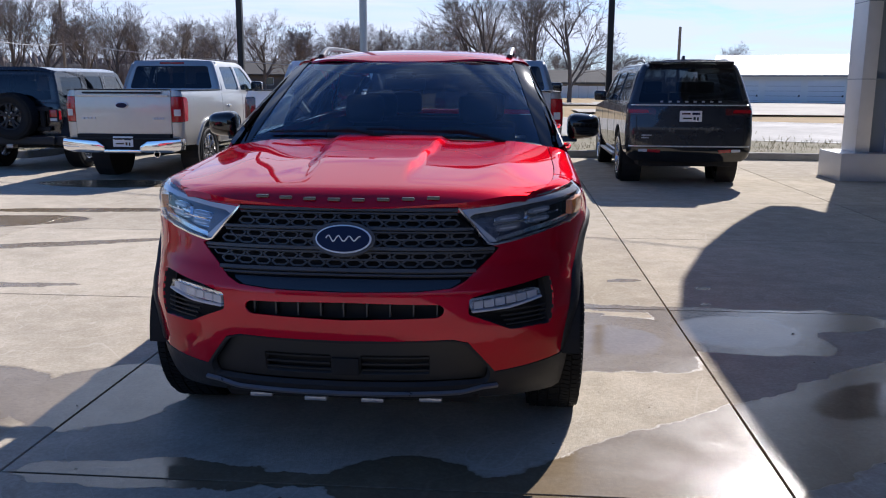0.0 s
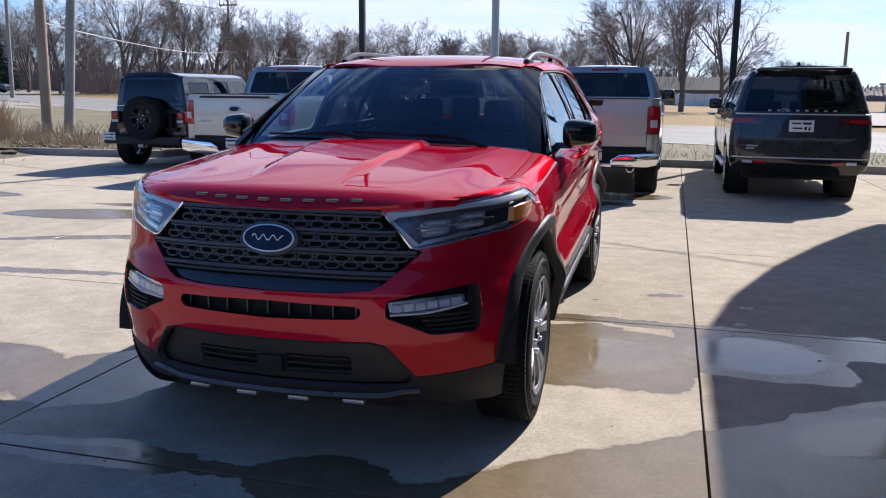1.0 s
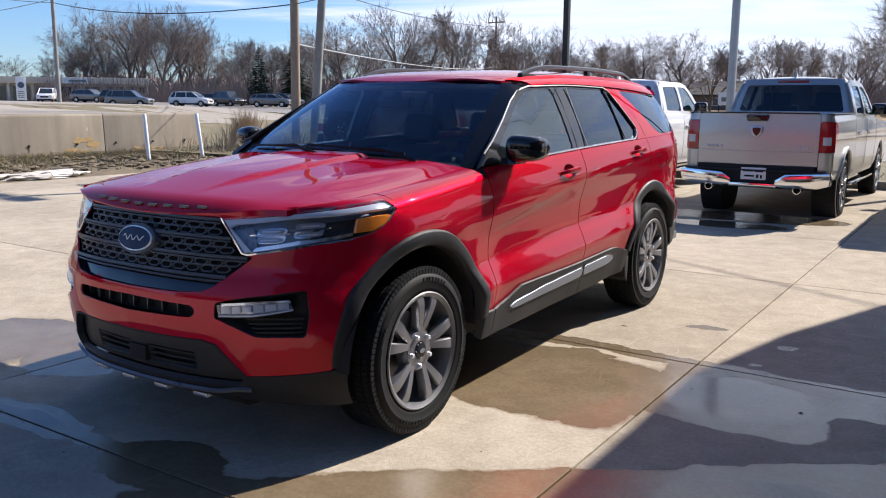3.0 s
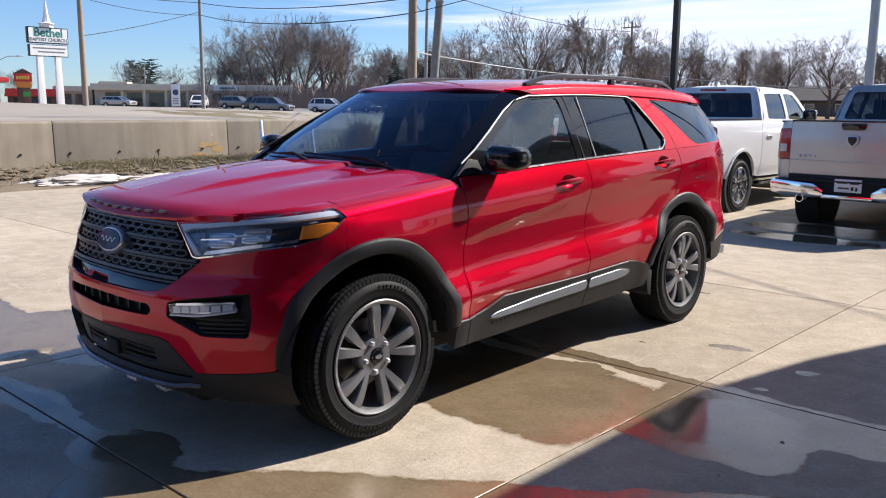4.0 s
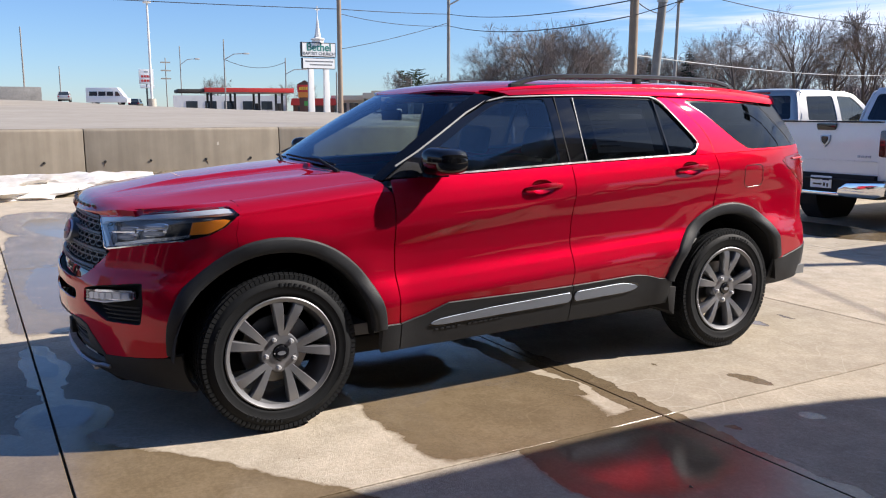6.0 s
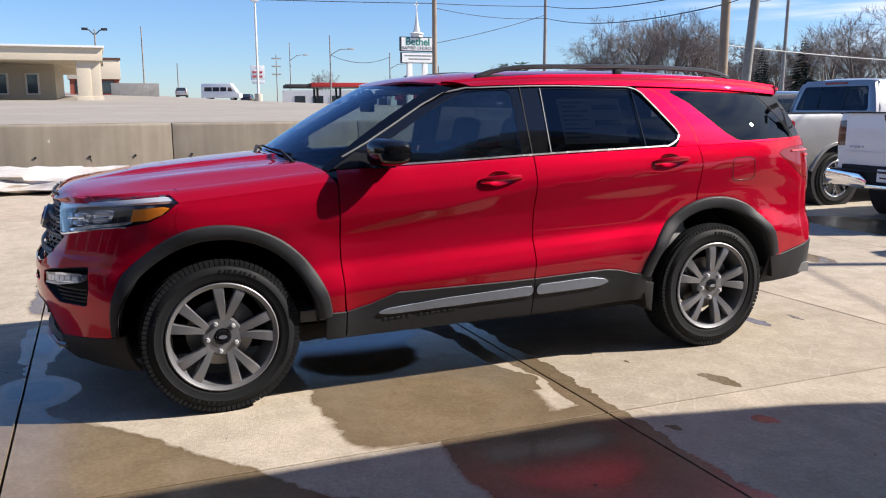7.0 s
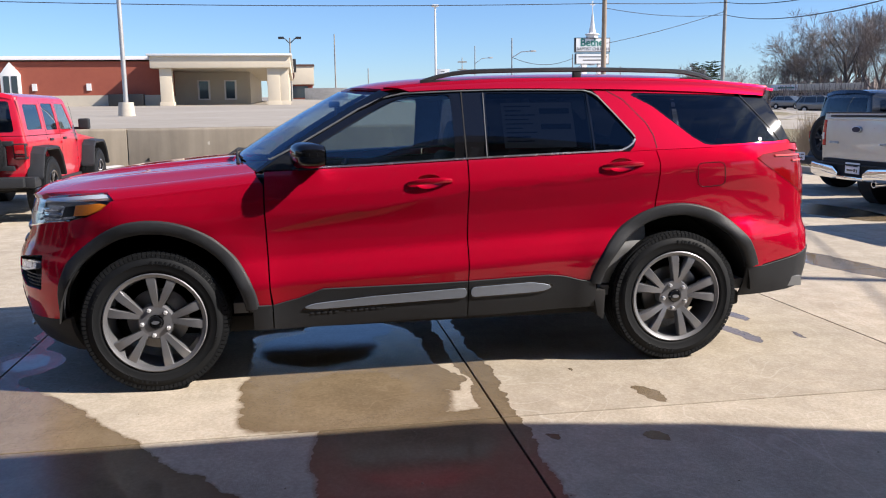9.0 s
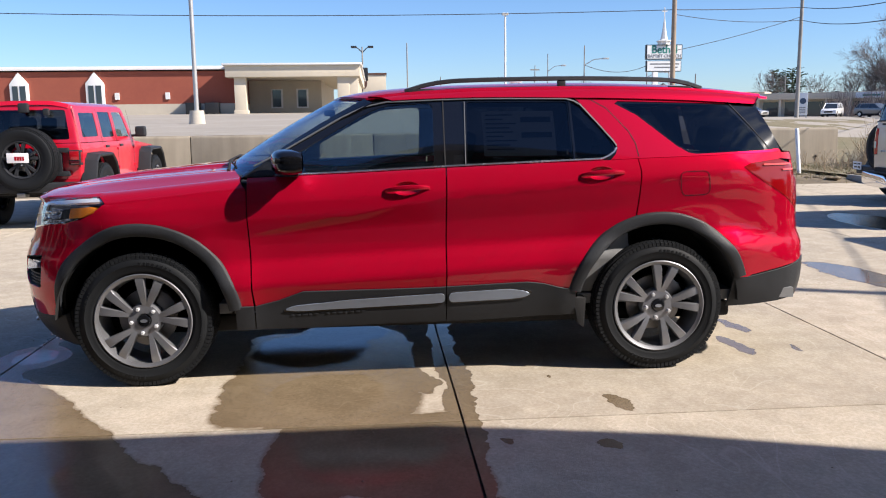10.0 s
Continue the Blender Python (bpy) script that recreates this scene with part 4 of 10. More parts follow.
# ---- its panels ----
suv = thing("sport_utility_vehicle", "red metallic sport utility vehicle with black cladding, parked on the concrete", "car")
ARCH_R = 0.515
front_outline = [(0.0, 0.44), (0.40, 0.44)]


def y_at(px):
    return float(plan_y(u_of_x(px)))


# front features, by half-width and height
GRILLE = [(0.0, 1.052), (0.432, 1.050), (0.560, 0.908), (0.60, 0.893), (0.575, 0.868), (0.47, 0.775), (0.42, 0.752), (0.30, 0.742), (0.0, 0.738)]
SLOT = rounded([(0.0, 0.688), (0.375, 0.692), (0.392, 0.668), (0.37, 0.640), (0.0, 0.636)], [0, 0.02, 0.02, 0.02, 0])
FOG = rounded([(0.484, 0.712), (0.59, 0.737), (0.75, 0.760), (0.806, 0.766), (0.814, 0.68), (0.802, 0.572), (0.64, 0.576), (0.565, 0.612), (0.477, 0.648)], 0.014, 3)
INTAKE = rounded([(0.0, 0.538), (0.42, 0.545), (0.47, 0.530), (0.575, 0.405), (0.565, 0.352), (0.0, 0.352)], [0, 0.03, 0.04, 0.03, 0.02, 0], 3)


def to_u(pts):
    """Front outline points (half-width, height) as (place on the outline, height)."""
    return [(float(u_of_x(x)), z) for x, z in pts]


def side_pts(pts):
    return [(float(u_of_y(y)), z) for y, z in pts]


HEADLAMP = to_u([(0.432, 1.046), (0.575, 1.058), (0.72, 1.078)]) + side_pts([(-2.06, 1.100), (-1.92, 1.108), (-1.78, 1.110), (-1.705, 1.100), (-1.70, 1.088), (-1.725, 1.062), (-1.79, 1.018), (-1.88, 0.982), (-2.00, 0.958)]) + to_u([(0.76, 0.938), (0.66, 0.918), (0.58, 0.905), (0.556, 0.910)])


def mirror_pts(pts):
    """A half outline that starts and ends on the middle line, made whole."""
    return pts + [(-x, z) for x, z in reversed(pts) if abs(x) > 1e-6]


CUPS = [(0.012, 1.124), (1.152, 1.191)]          # middles of the door handle cups


def cup_map(yc, zc):
    """The body's side, hollowed like a shallow bowl round a door handle."""
    def fmap(u, z):
        p = body(u, z)
        r2 = ((plan_y(np.asarray(u, float)) - yc) / 0.078) ** 2 + ((np.asarray(z, float) - zc) / 0.042) ** 2
        p[..., 0] -= 0.034 * np.clip(1 - r2, 0, 1) ** 0.6
        return p
    return fmap


for mir in (False, True):
    # bumper cover, from the middle round to the front wheel arch; the lower dark cladding is a part of its own
    cover = [(0.0, 0.738), (0.0, 0.545)] + to_u([(0.42, 0.552), (0.48, 0.536), (0.59, 0.40)]) + side_pts([(-2.06, 0.415), (-2.02, 0.432)]) \
        + side_pts(arc(-WHEEL_Y, HUB_Z, ARCH_R, 174, 112, 12)) + side_pts([(-1.732, 0.985), (-1.712, 1.066)]) + HEADLAMP[8:] + to_u(GRILLE[2:8])
    skin("bumper_cover", cover, body, M_RED, suv, holes=[to_u(FOG), to_u([(-0.01, 0.70)] + SLOT[1:-1] + [(-0.01, 0.63)])], cell=(0.012, 0.03), side=1, flange=0.008, mirror=mir)
    # wing with its arch
    wing = side_pts([(-1.698, 1.090), (-1.710, 1.066), (-1.730, 0.985)] + arc(-WHEEL_Y, HUB_Z, ARCH_R, 111.7, 8, 20) + [(-0.885, 0.455), (-0.892, 0.55), (-0.905, 0.98), (-0.905, 1.128)]
                    + [(y, float(hood_edge_z(y)) - 0.065) for y in np.linspace(-0.95, -1.69, 16)])
    skin("wing", wing, body, M_RED, suv, cell=(0.02, 0.03), mirror=mir)
    top = [(0.02, -1.74), (0.5, -1.735), (1.0, -1.70), (1.0, -1.6), (1.0, -1.2), (1.0, -0.905), (0.6, -0.935), (0.02, -0.955)]
    skin("wing_top", top, fender_top, M_RED, suv, cell=(0.10, 0.05), side=-1, flange=0, mirror=mir)
    # doors
    fd = side_pts([(-0.897, float(belt_z(-0.897)) - 0.002), (-0.897, 0.98), (-0.884, 0.55), (-0.872, 0.45), (0.228, 0.455), (0.232, 0.75), (0.238, float(belt_z(0.238)) - 0.002), (-0.3, float(belt_z(-0.3)) - 0.002)])
    cups = [side_pts([(yc + 0.078 * math.cos(a), zc + 0.042 * math.sin(a)) for a in np.linspace(0, math.tau, 25)[:-1]]) for yc, zc in CUPS]
    door_f = skin("front_door", fd, body, M_RED, suv, holes=cups[:1], cell=(0.015, 0.02), mirror=mir)
    rd_arch = side_pts(arc(WHEEL_Y, HUB_Z, ARCH_R, 172, 112, 12))
    rd = side_pts([(0.246, float(belt_z(0.246)) - 0.002), (0.240, 0.75), (0.236, 0.455), (0.98, 0.455)]) + rd_arch + side_pts([(1.365, 0.94), (1.378, 1.05), (1.385, 1.20), (1.372, float(belt_z(1.37)) - 0.002), (0.8, float(belt_z(0.8)) - 0.002)])
    door_r = skin("rear_door", rd, body, M_RED, suv, holes=cups[1:], cell=(0.015, 0.02), mirror=mir)
    # quarter panel to the rear corner
    qp = side_pts([(1.378, float(belt_z(1.38)) - 0.002), (1.393, 1.20), (1.386, 1.05), (1.373, 0.93)]) + side_pts(arc(WHEEL_Y, HUB_Z, ARCH_R, 108, 12, 18)) + side_pts([(2.10, 0.56), (2.32, 0.60)]) \
        + [(0.90, 0.66), (0.90, 0.80), (0.885, 0.90), (0.865, 0.985), (0.845, 1.06)] + side_pts([(2.10, 1.19), (2.06, 1.215), (2.12, 1.235)]) + side_pts([(2.36, 1.255), (2.38, float(belt_z(2.38)) - 0.002), (1.9, float(belt_z(1.9)) - 0.002)])
    quarter = skin("quarter_panel", qp, body, M_RED, suv, cell=(0.015, 0.03), mirror=mir)
    skin("rear_shoulder", side_pts([(2.33, 1.262)]) + [(0.90, 1.236), (0.94, 1.236), (0.94, 1.287)] + side_pts([(2.33, float(belt_z(2.33)) - 0.002)]), body, M_RED, quarter, cell=(0.01, 0.02), mirror=mir, lift=-0.004, flange=0)
    tl = side_pts([(2.06, 1.213), (2.10, 1.188)]) + [(0.845, 1.062), (0.865, 0.988), (0.885, 0.902), (0.897, 0.935), (0.90, 1.05)] + side_pts([(2.46, 1.15), (2.45, 1.22), (2.36, 1.253), (2.12, 1.234)])
    lamp = skin("tail_lamp", tl, body, M_LAMPSUV, suv, cell=(0.01, 0.03), mirror=mir, lift=0.003, flange=0.008, label="red tail lamp with bright bars")
    # tailgate and rear bumper halves
    tg = [(1.0, 0.80), (1.0, 1.285), (0.93, 1.285), (0.905, 1.24), (0.902, 0.93), (0.905, 0.80)]
    skin("tailgate", tg, body, M_RED, suv, cell=(0.02, 0.04), mirror=mir)
    rb = side_pts([(1.985, 0.545), (1.975, 0.36), (2.2, 0.37)]) + [(0.88, 0.40), (0.92, 0.42), (1.0, 0.42), (1.0, 0.79), (0.905, 0.79), (0.905, 0.66)] + side_pts([(2.33, 0.592), (2.10, 0.55)])
    skin("rear_bumper", rb, body, M_CLAD, suv, cell=(0.02, 0.04), mirror=mir, lift=0.004, label="black grained plastic rear bumper")
    # lower front cladding and sills
    lowf = [(0.0, 0.548), (0.0, 0.30)] + to_u([(0.50, 0.285), (0.66, 0.27), (0.80, 0.245)]) + side_pts([(-2.07, 0.235), (-2.00, 0.235), (-1.985, 0.425), (-2.06, 0.412)]) + to_u([(0.592, 0.398), (0.482, 0.532), (0.42, 0.548)])
    skin("front_cladding", lowf, body, M_CLAD, suv, holes=[to_u([(-0.01, 0.538)] + INTAKE[1:-1] + [(-0.01, 0.352)])], cell=(0.015, 0.04), mirror=mir, lift=0.003, flange=0.03, label="black grained plastic lower bumper")
    for nm, a, b in (("sill_front", -0.985, -0.884), ("sill_door_front", -0.876, 0.229), ("sill_door_rear", 0.235, 1.0)):
        up = [(y, 0.463 + (0.082 * smooth_step(-0.84, -0.60, y) if a > -0.9 else 0) + (0.02 * smooth_step(0, 0.9, y)) - 0.055 * smooth_step(0.72, 1.0, y)) for y in np.linspace(b, a, 9)]
        low = [(y, 0.322 + 0.012 * smooth_step(-0.7, 0.0, y) + 0.022 * smooth_step(0.3, 1.0, y)) for y in np.linspace(a, b, 5)]
        skin(nm, side_pts(low + [(float(p), float(q)) for p, q in up]), body, M_CLAD, suv, cell=(0.02, 0.04), mirror=mir, lift=0.014, flange=0.05)
    # glasshouse: gloss black behind, panes, red pillars
    def gz(y, d=0.0):
        return float(belt_z(y)) + d

    def gt(y, d=0.0):
        return float(glass_top_z(y)) + d
    dark = [(-0.93, gz(-0.93, 0.0)), (0.3, gz(0.3)), (1.3, gz(1.3)), (2.30, gz(2.3)), (2.24, 1.45), (2.18, gt(2.18)), (1.2, gt(1.2)), (0.3, gt(0.3)), (-0.05, gt(-0.05)), (-0.20, 1.600), (-0.30, 1.560), (-0.60, 1.40), (-0.80, 1.285)]
    fw = rounded([(-0.700, gz(-0.70, 0.014)), (0.175, gz(0.175, 0.014)), (0.178, gt(0.178, -0.022)), (0.02, gt(0.02, -0.022)), (-0.115, 1.600), (-0.235, 1.548), (-0.55, 1.372), (-0.72, 1.268)], [0.02, 0.03, 0.04, 0.05, 0.05, 0.08, 0.05, 0.02], 3)
    rw = rounded([(0.368, gz(0.368, 0.014)), (0.985, gz(0.985, 0.014)), (0.985, gt(0.985, -0.022)), (0.382, gt(0.382, -0.022))], 0.02, 3)
    vw = rounded([(1.008, gz(1.008, 0.014)), (1.185, gz(1.185, 0.014)), (1.245, 1.335), (1.225, 1.378), (1.055, 1.590), (1.008, gt(1.008, -0.022))], [0.01, 0.05, 0.03, 0.05, 0.04, 0.02], 3)
    qw = rounded([(1.735, gz(1.735, 0.016)), (2.185, gz(2.185, 0.016)), (2.12, 1.42), (1.975, gt(1.975, -0.016)), (1.300, gt(1.300, -0.030)), (1.42, 1.53), (1.63, 1.345)], [0.06, 0.02, 0.02, 0.04, 0.05, 0.06, 0.08], 4)
    skin("window_surround", dark, green, M_GLOSSBLACK, suv, holes=[fw, rw, vw, qw], cell=(0.06, 0.06), mirror=mir, flange=0.02, lift=-0.003)
    skin("front_door_glass", fw, green, M_GLASSF, door_f, cell=(0.1, 0.1), mirror=mir, lift=-0.008, flange=0)
    skin("rear_door_glass", rw, green, M_GLASSP, door_r, cell=(0.1, 0.1), mirror=mir, lift=-0.008, flange=0)
    skin("vent_glass", vw, green, M_GLASSP, door_r, cell=(0.1, 0.1), mirror=mir, lift=-0.008, flange=0)
    skin("quarter_glass", qw, green, M_GLASSP, quarter, cell=(0.1, 0.1), mirror=mir, lift=-0.002, flange=0)
    pillar = [(1.215, gz(1.215, 0.0)), (1.385, gz(1.385)), (1.95, gz(1.95, 0.0)), (2.30, gz(2.30, 0.0)), (2.275, gz(2.275, 0.020)), (2.19, gz(2.19, 0.013)), (1.735, gz(1.735, 0.010)), (1.69, gz(1.69, 0.018)), (1.62, 1.343), (1.40, 1.528), (1.275, gt(1.275, -0.034)),
              (1.30, gt(1.30, -0.018)), (1.975, gt(1.975, -0.008)), (1.99, gt(1.99)), (1.2, gt(1.2)), (1.035, gt(1.035)), (1.06, 1.607), (1.238, 1.382), (1.262, 1.338), (1.245, 1.300)]
    skin("rear_pillar", pillar, green, M_RED, quarter, cell=(0.05, 0.05), mirror=mir, lift=0.002)
    rail_red = [(0.0, -0.20), (0.0, 0.4), (0.0, 1.2), (0.0, 2.25), (1.0, 2.18), (1.0, 1.2), (1.0, 0.3), (1.0, -0.06)]
    skin("roof_side", rail_red, cant, M_RED, suv, cell=(0.2, 0.08), side=-1, mirror=mir)
    # windscreen pillar
    skin("windscreen_pillar", [(0.985, -0.02), (1.06, -0.02), (1.125, 1.0), (0.975, 1.0)], screen, M_PILLAR, suv, cell=(0.03, 0.1), side=1, mirror=mir, lift=0.004)

def hood_nose(x, y):
    p = hood(x, y)
    ax = np.abs(p[..., 0])
    # the leading edge follows the grille's top line and rolls down
    lead = plan_y(u_of_x(np.minimum(ax, 0.9))) + 0.100
    d = np.clip((p[..., 1] - lead) / 0.13, 0, 1)
    p[..., 2] -= 0.042 * (1 - d) ** 3 * (1 - 0.72 * smooth_step(0.42, 0.66, ax))
    return p


# red lip between the hood's edge and the top of the head lamp
for sx in (1, -1):
    bm, rows = bmesh.new(), []
    for k in range(0, 8):
        p = body(*HEADLAMP[k])
        y = min(max(float(p[1]), -2.08), -1.70)
        q = np.array([float(hood_edge_x(y)) + 0.002, y, float(hood_edge_z(max(y, -2.10)))])
        if k < 2:
            q = np.asarray(hood_nose(p[0], float(plan_y(u_of_x(p[0]))) + 0.108)) - [0, 0, 0.003]
        p = p + [0.0, 0.0, -0.002]
        rows.append([bm.verts.new(((q + (p - q) * s + [0, 0, 0.006 * s * (1 - s) * 4 * min(1, 12 * abs(p[0] - q[0]))]) * [sx, 1, 1]).tolist()) for s in (0, 0.25, 0.5, 0.75, 1)] + [bm.verts.new(((p - [0.012, 0, 0.018]) * [sx, 1, 1]).tolist())])
    tail = [fender_top(s, -1.69) for s in (0, 0.25, 0.5, 0.75, 1)]
    rows.append([bm.verts.new(((t_ + [0, 0, 0.002]) * [sx, 1, 1]).tolist()) for t_ in tail] + [bm.verts.new(((tail[-1] - [0.012, 0, 0.018]) * [sx, 1, 1]).tolist())])
    for a, b in zip(rows, rows[1:]):
        for j in range(5):
            bm.faces.new((a[j], a[j + 1], b[j + 1], b[j]))
    bmesh.ops.recalc_face_normals(bm, faces=bm.faces)
    if sum(f.normal.z for f in bm.faces) < 0:
        bmesh.ops.reverse_faces(bm, faces=bm.faces)
    part("wing_lip", bm, M_RED, suv, smooth=50)

# hood with its nose
hood_out = [(x, float(plan_y(u_of_x(x))) + 0.104) for x in np.linspace(0, 0.70, 22)] + [(float(hood_edge_x(y)) + 0.0005, y) for y in (-2.0, -1.92, -1.82, -1.66, -1.5, -1.3, -1.1, -0.95)] + [ (0.6, -1.02), (0.3, -1.075), (0, -1.09)]
skin("hood", mirror_pts(hood_out), hood_nose, M_RED, suv, cell=(0.03, 0.03), side=1, flange=0.03)
skin("roof_panel", mirror_pts([(0, -0.438), (0.2, -0.428), (0.40, -0.375), (0.55, -0.29), (0.612, -0.215), (0.645, 0.0), (0.664, 0.5), (0.659, 1.3), (0.634, 1.9), (0.588, 2.30), (0.3, 2.35), (0, 2.36)]), roof, M_RED, suv, cell=(0.06, 0.08), side=1)
skin("windscreen", [(-0.985, 0.0), (0.985, 0.0), (0.975, 0.975), (0.7, 0.925), (0.4, 0.893), (0, 0.883), (-0.4, 0.893), (-0.7, 0.925), (-0.975, 0.975)], screen, M_GLASSW, suv, cell=(0.08, 0.1), side=1, flange=0)
skin("rear_window", [(-0.97, 0.0), (0.97, 0.0), (0.97, 1.0), (-0.97, 1.0)], back, M_GLASSP, suv, cell=(0.1, 0.1), side=-1, flange=0)

# ---- the red vehicle: wheels, lamps, trim, cabin ----
def on_body(y, z, lift=0.0, mir=False):
    """A point on the body's side and its outward normal."""
    e = 1e-3
    p = side(y, z)
    n = np.cross(side(y + e, z) - side(y - e, z), side(y, z + e) - side(y, z - e))
    n = n / np.linalg.norm(n)
    n = n if n[0] > 0 else -n
    q = p + n * lift
    s = np.array([-1, 1, 1]) if mir else np.ones(3)
    return Vector(q * s), Vector(n * s)


def on_green(y, z, lift=0.0, mir=False):
    e = 1e-3
    p = green(y, z)
    n = np.cross(green(y + e, z) - green(y - e, z), green(y, z + e) - green(y, z - e))
    n = n / np.linalg.norm(n)
    n = n if n[0] > 0 else -n
    s = np.array([-1, 1, 1]) if mir else np.ones(3)
    return Vector((p + n * lift) * s), Vector(n * s)


def on_front(x, z, lift=0.0):
    e = 1e-3
    p = front(x, z)
    n = np.cross(front(x + e, z) - front(x - e, z), front(x, z + e) - front(x, z - e))
    n = n / np.linalg.norm(n)
    n = n if n[1] < 0 else -n
    return Vector(p + n * lift), Vector(n)


def tyre_mesh(R, rim_r, w):
    """The carcass of a tyre lying along x, its outer face at x = 0."""
    g = 0.008
    prof = [(-w + 0.02, rim_r - 0.004), (-w + 0.004, rim_r + 0.03), (-w + 0.004, R - 0.06), (-w + 0.016, R - 0.028), (-w + 0.040, R - g), (-w * 0.5, R - g + 0.003), (-0.040, R - g), (-0.016, R - 0.028), (-0.0105, R - 0.040), (-0.0075, R - 0.042), (-0.003, R - 0.066),
            (-0.002, rim_r + 0.060), (-0.0045, rim_r + 0.057), (-0.004, rim_r + 0.030), (-0.0085, rim_r + 0.016), (-0.012, rim_r + 0.013), (-0.020, rim_r - 0.004)]
    return lathe(bmesh.new(), prof, 72)


def tread_mesh(R, w, n=88, deep=0.008):
    """The tread blocks of a tyre: two shoulder rows that reach over the edge, and three rows between grooves."""
    v, f = [], []

    def block(x0, x1, a0, a1, r0, r1, skew=0.0, drop=0.0):
        i = len(v)
        for r, e in ((r0, 0.0), (r1, 0.05)):
            for x, a in ((x0, a0), (x1, a0 + skew), (x1, a1 + skew), (x0, a1)):
                am, xm = (a0 + a1 + skew) / 2, (x0 + x1) / 2
                aa, xx = a + (am - a) * e, x + (xm - x) * e
                rr = r - (drop if abs(x + w / 2) > w * 0.42 else 0)
                v.append((xx, rr * math.cos(aa), rr * math.sin(aa)))
        f.extend([(i + 4, i + 5, i + 6, i + 7), (i, i + 1, i + 5, i + 4), (i + 1, i + 2, i + 6, i + 5), (i + 2, i + 3, i + 7, i + 6), (i + 3, i, i + 4, i + 7)])
    st = math.tau / n
    low = R - deep - 0.005
    for k in range(n):
        a = k * st
        for s_ in (0, 1):
            xo, xi, xs_ = (-0.026, -w * 0.21, -0.012) if s_ == 0 else (-w + 0.026, -w * 0.79, -w + 0.012)
            o = a + (0.5 * st if s_ else 0)
            block(min(xo, xi), max(xo, xi), o, o + st * 0.88, low, R - 0.001, 0.10 * st, 0.004)
            block(min(xs_, xo), max(xs_, xo), o + 0.02 * st, o + st * 0.86, R - 0.034, R - deep - 0.005, 0.05 * st)
        for m_, (xa, xb) in enumerate(((0.235, 0.385), (0.415, 0.585), (0.615, 0.765))):
            o = a + 0.33 * st * m_
            block(-w * xb, -w * xa, o, o + st * (0.88 - 0.06 * (k % 2)), low, R, (0.35 if m_ != 1 else -0.30) * st)
    return v, f


def build_wheel(parent, R=TYRE_R, rim_r=0.268, w=0.255, pairs=5, spoke=M_RIM, barrel=M_BARREL, base=80.0, split=13.0, width=(0.030, 0.056), oval=True):
    """A wheel whose outer face looks along +x, its middle at the origin, under the Empty that it returns."""
    wh = new("wheel")
    wh.parent = parent
    tyre = part("tyre", tyre_mesh(R, rim_r, w), M_RUBBER, wh, smooth=50)
    tv, tf = tread_mesh(R, w, 96 if oval else 60, 0.006 if R < 0.43 else 0.014)
    data_mesh("tread", tv, tf, M_RUBBER, tyre, smooth=0)
    marks = bmesh.new()
    rm = (rim_r + R) / 2 + 0.003
    for a0, nb, da in ((60, 8, 4.2), (238, 8, 4.2), (150, 5, 3.2), (330, 5, 3.2)) if oval else ():
        for k in range(nb):
            m = Matrix.Rotation(radians(a0 + da * k), 4, "X")
            h = 0.010 if nb == 8 else 0.005
            box(marks, -0.006, -0.0012, rm - h, rm + h, -0.0035, 0.0035 + 0.003 * (k % 3), m=m)
    if oval:
        tagged(part("raised_lettering", marks, M_RUBBER, tyre, smooth=0), kind="stuff")
    rim = part("rim", lathe(bmesh.new(), [(-0.006, rim_r + 0.009), (-0.002, rim_r + 0.003), (-0.006, rim_r - 0.003), (-0.012, rim_r - 0.016), (-0.05, rim_r - 0.022), (-0.12, rim_r - 0.035), (-w + 0.03, rim_r - 0.02), (-w + 0.02, rim_r + 0.005)], 64), barrel, wh)
    sp = bmesh.new()
    for k in range(pairs):
        mid = radians(base + k * 360 / pairs)
        for sgn in (-1, 1):
            a0, a1 = mid + sgn * radians(split * 1.0), mid + sgn * radians(split)
            rows = []
            for i in range(7):
                s = i / 6
                r = 0.070 + (rim_r - 0.012 - 0.070) * s
                hw = width[0] / 2 + (width[1] - width[0]) / 2 * s
                # each spoke runs nearly straight from the hub to the rim
                c = Vector((0, math.cos(a1), math.sin(a1))) * r + Vector((0, -math.sin(a1), math.cos(a1))) * (sgn * -0.012 * (1 - s))
                t = Vector((0, -math.sin(a1), math.cos(a1)))
                face = -0.030 + 0.022 * math.sin(min(1, s * 1.15) * math.pi / 2) if s < 0.93 else -0.014
                back_ = face - 0.045
                rows.append([sp.verts.new(c + t * q + Vector((d, 0, 0))) for q, d in ((-hw, back_), (-hw, face - 0.007), (-hw * 0.82, face), (hw * 0.82, face), (hw, face - 0.007), (hw, back_))])
            for a, b in zip(rows, rows[1:]):
                for j in range(5):
                    sp.faces.new((a[j], b[j], b[j + 1], a[j + 1]))
            sp.faces.new(rows[0])
            sp.faces.new(rows[-1][::-1])
    bmesh.ops.recalc_face_normals(sp, faces=sp.faces)
    part("spokes", sp, spoke, rim, smooth=30)
    part("hub", lathe(bmesh.new(), [(-0.09, 0.100), (-0.040, 0.100), (-0.028, 0.092), (-0.026, 0.060), (-0.026, 0.042), (-0.030, 0.040)], 40), spoke, rim)
    part("hub_cap", lathe(bmesh.new(), [(-0.032, 0.036), (-0.020, 0.036), (-0.015, 0.032), (-0.013, 0.001)], 28), M_GLOSSBLACK, rim)
    if oval:
        bm = bmesh.new()
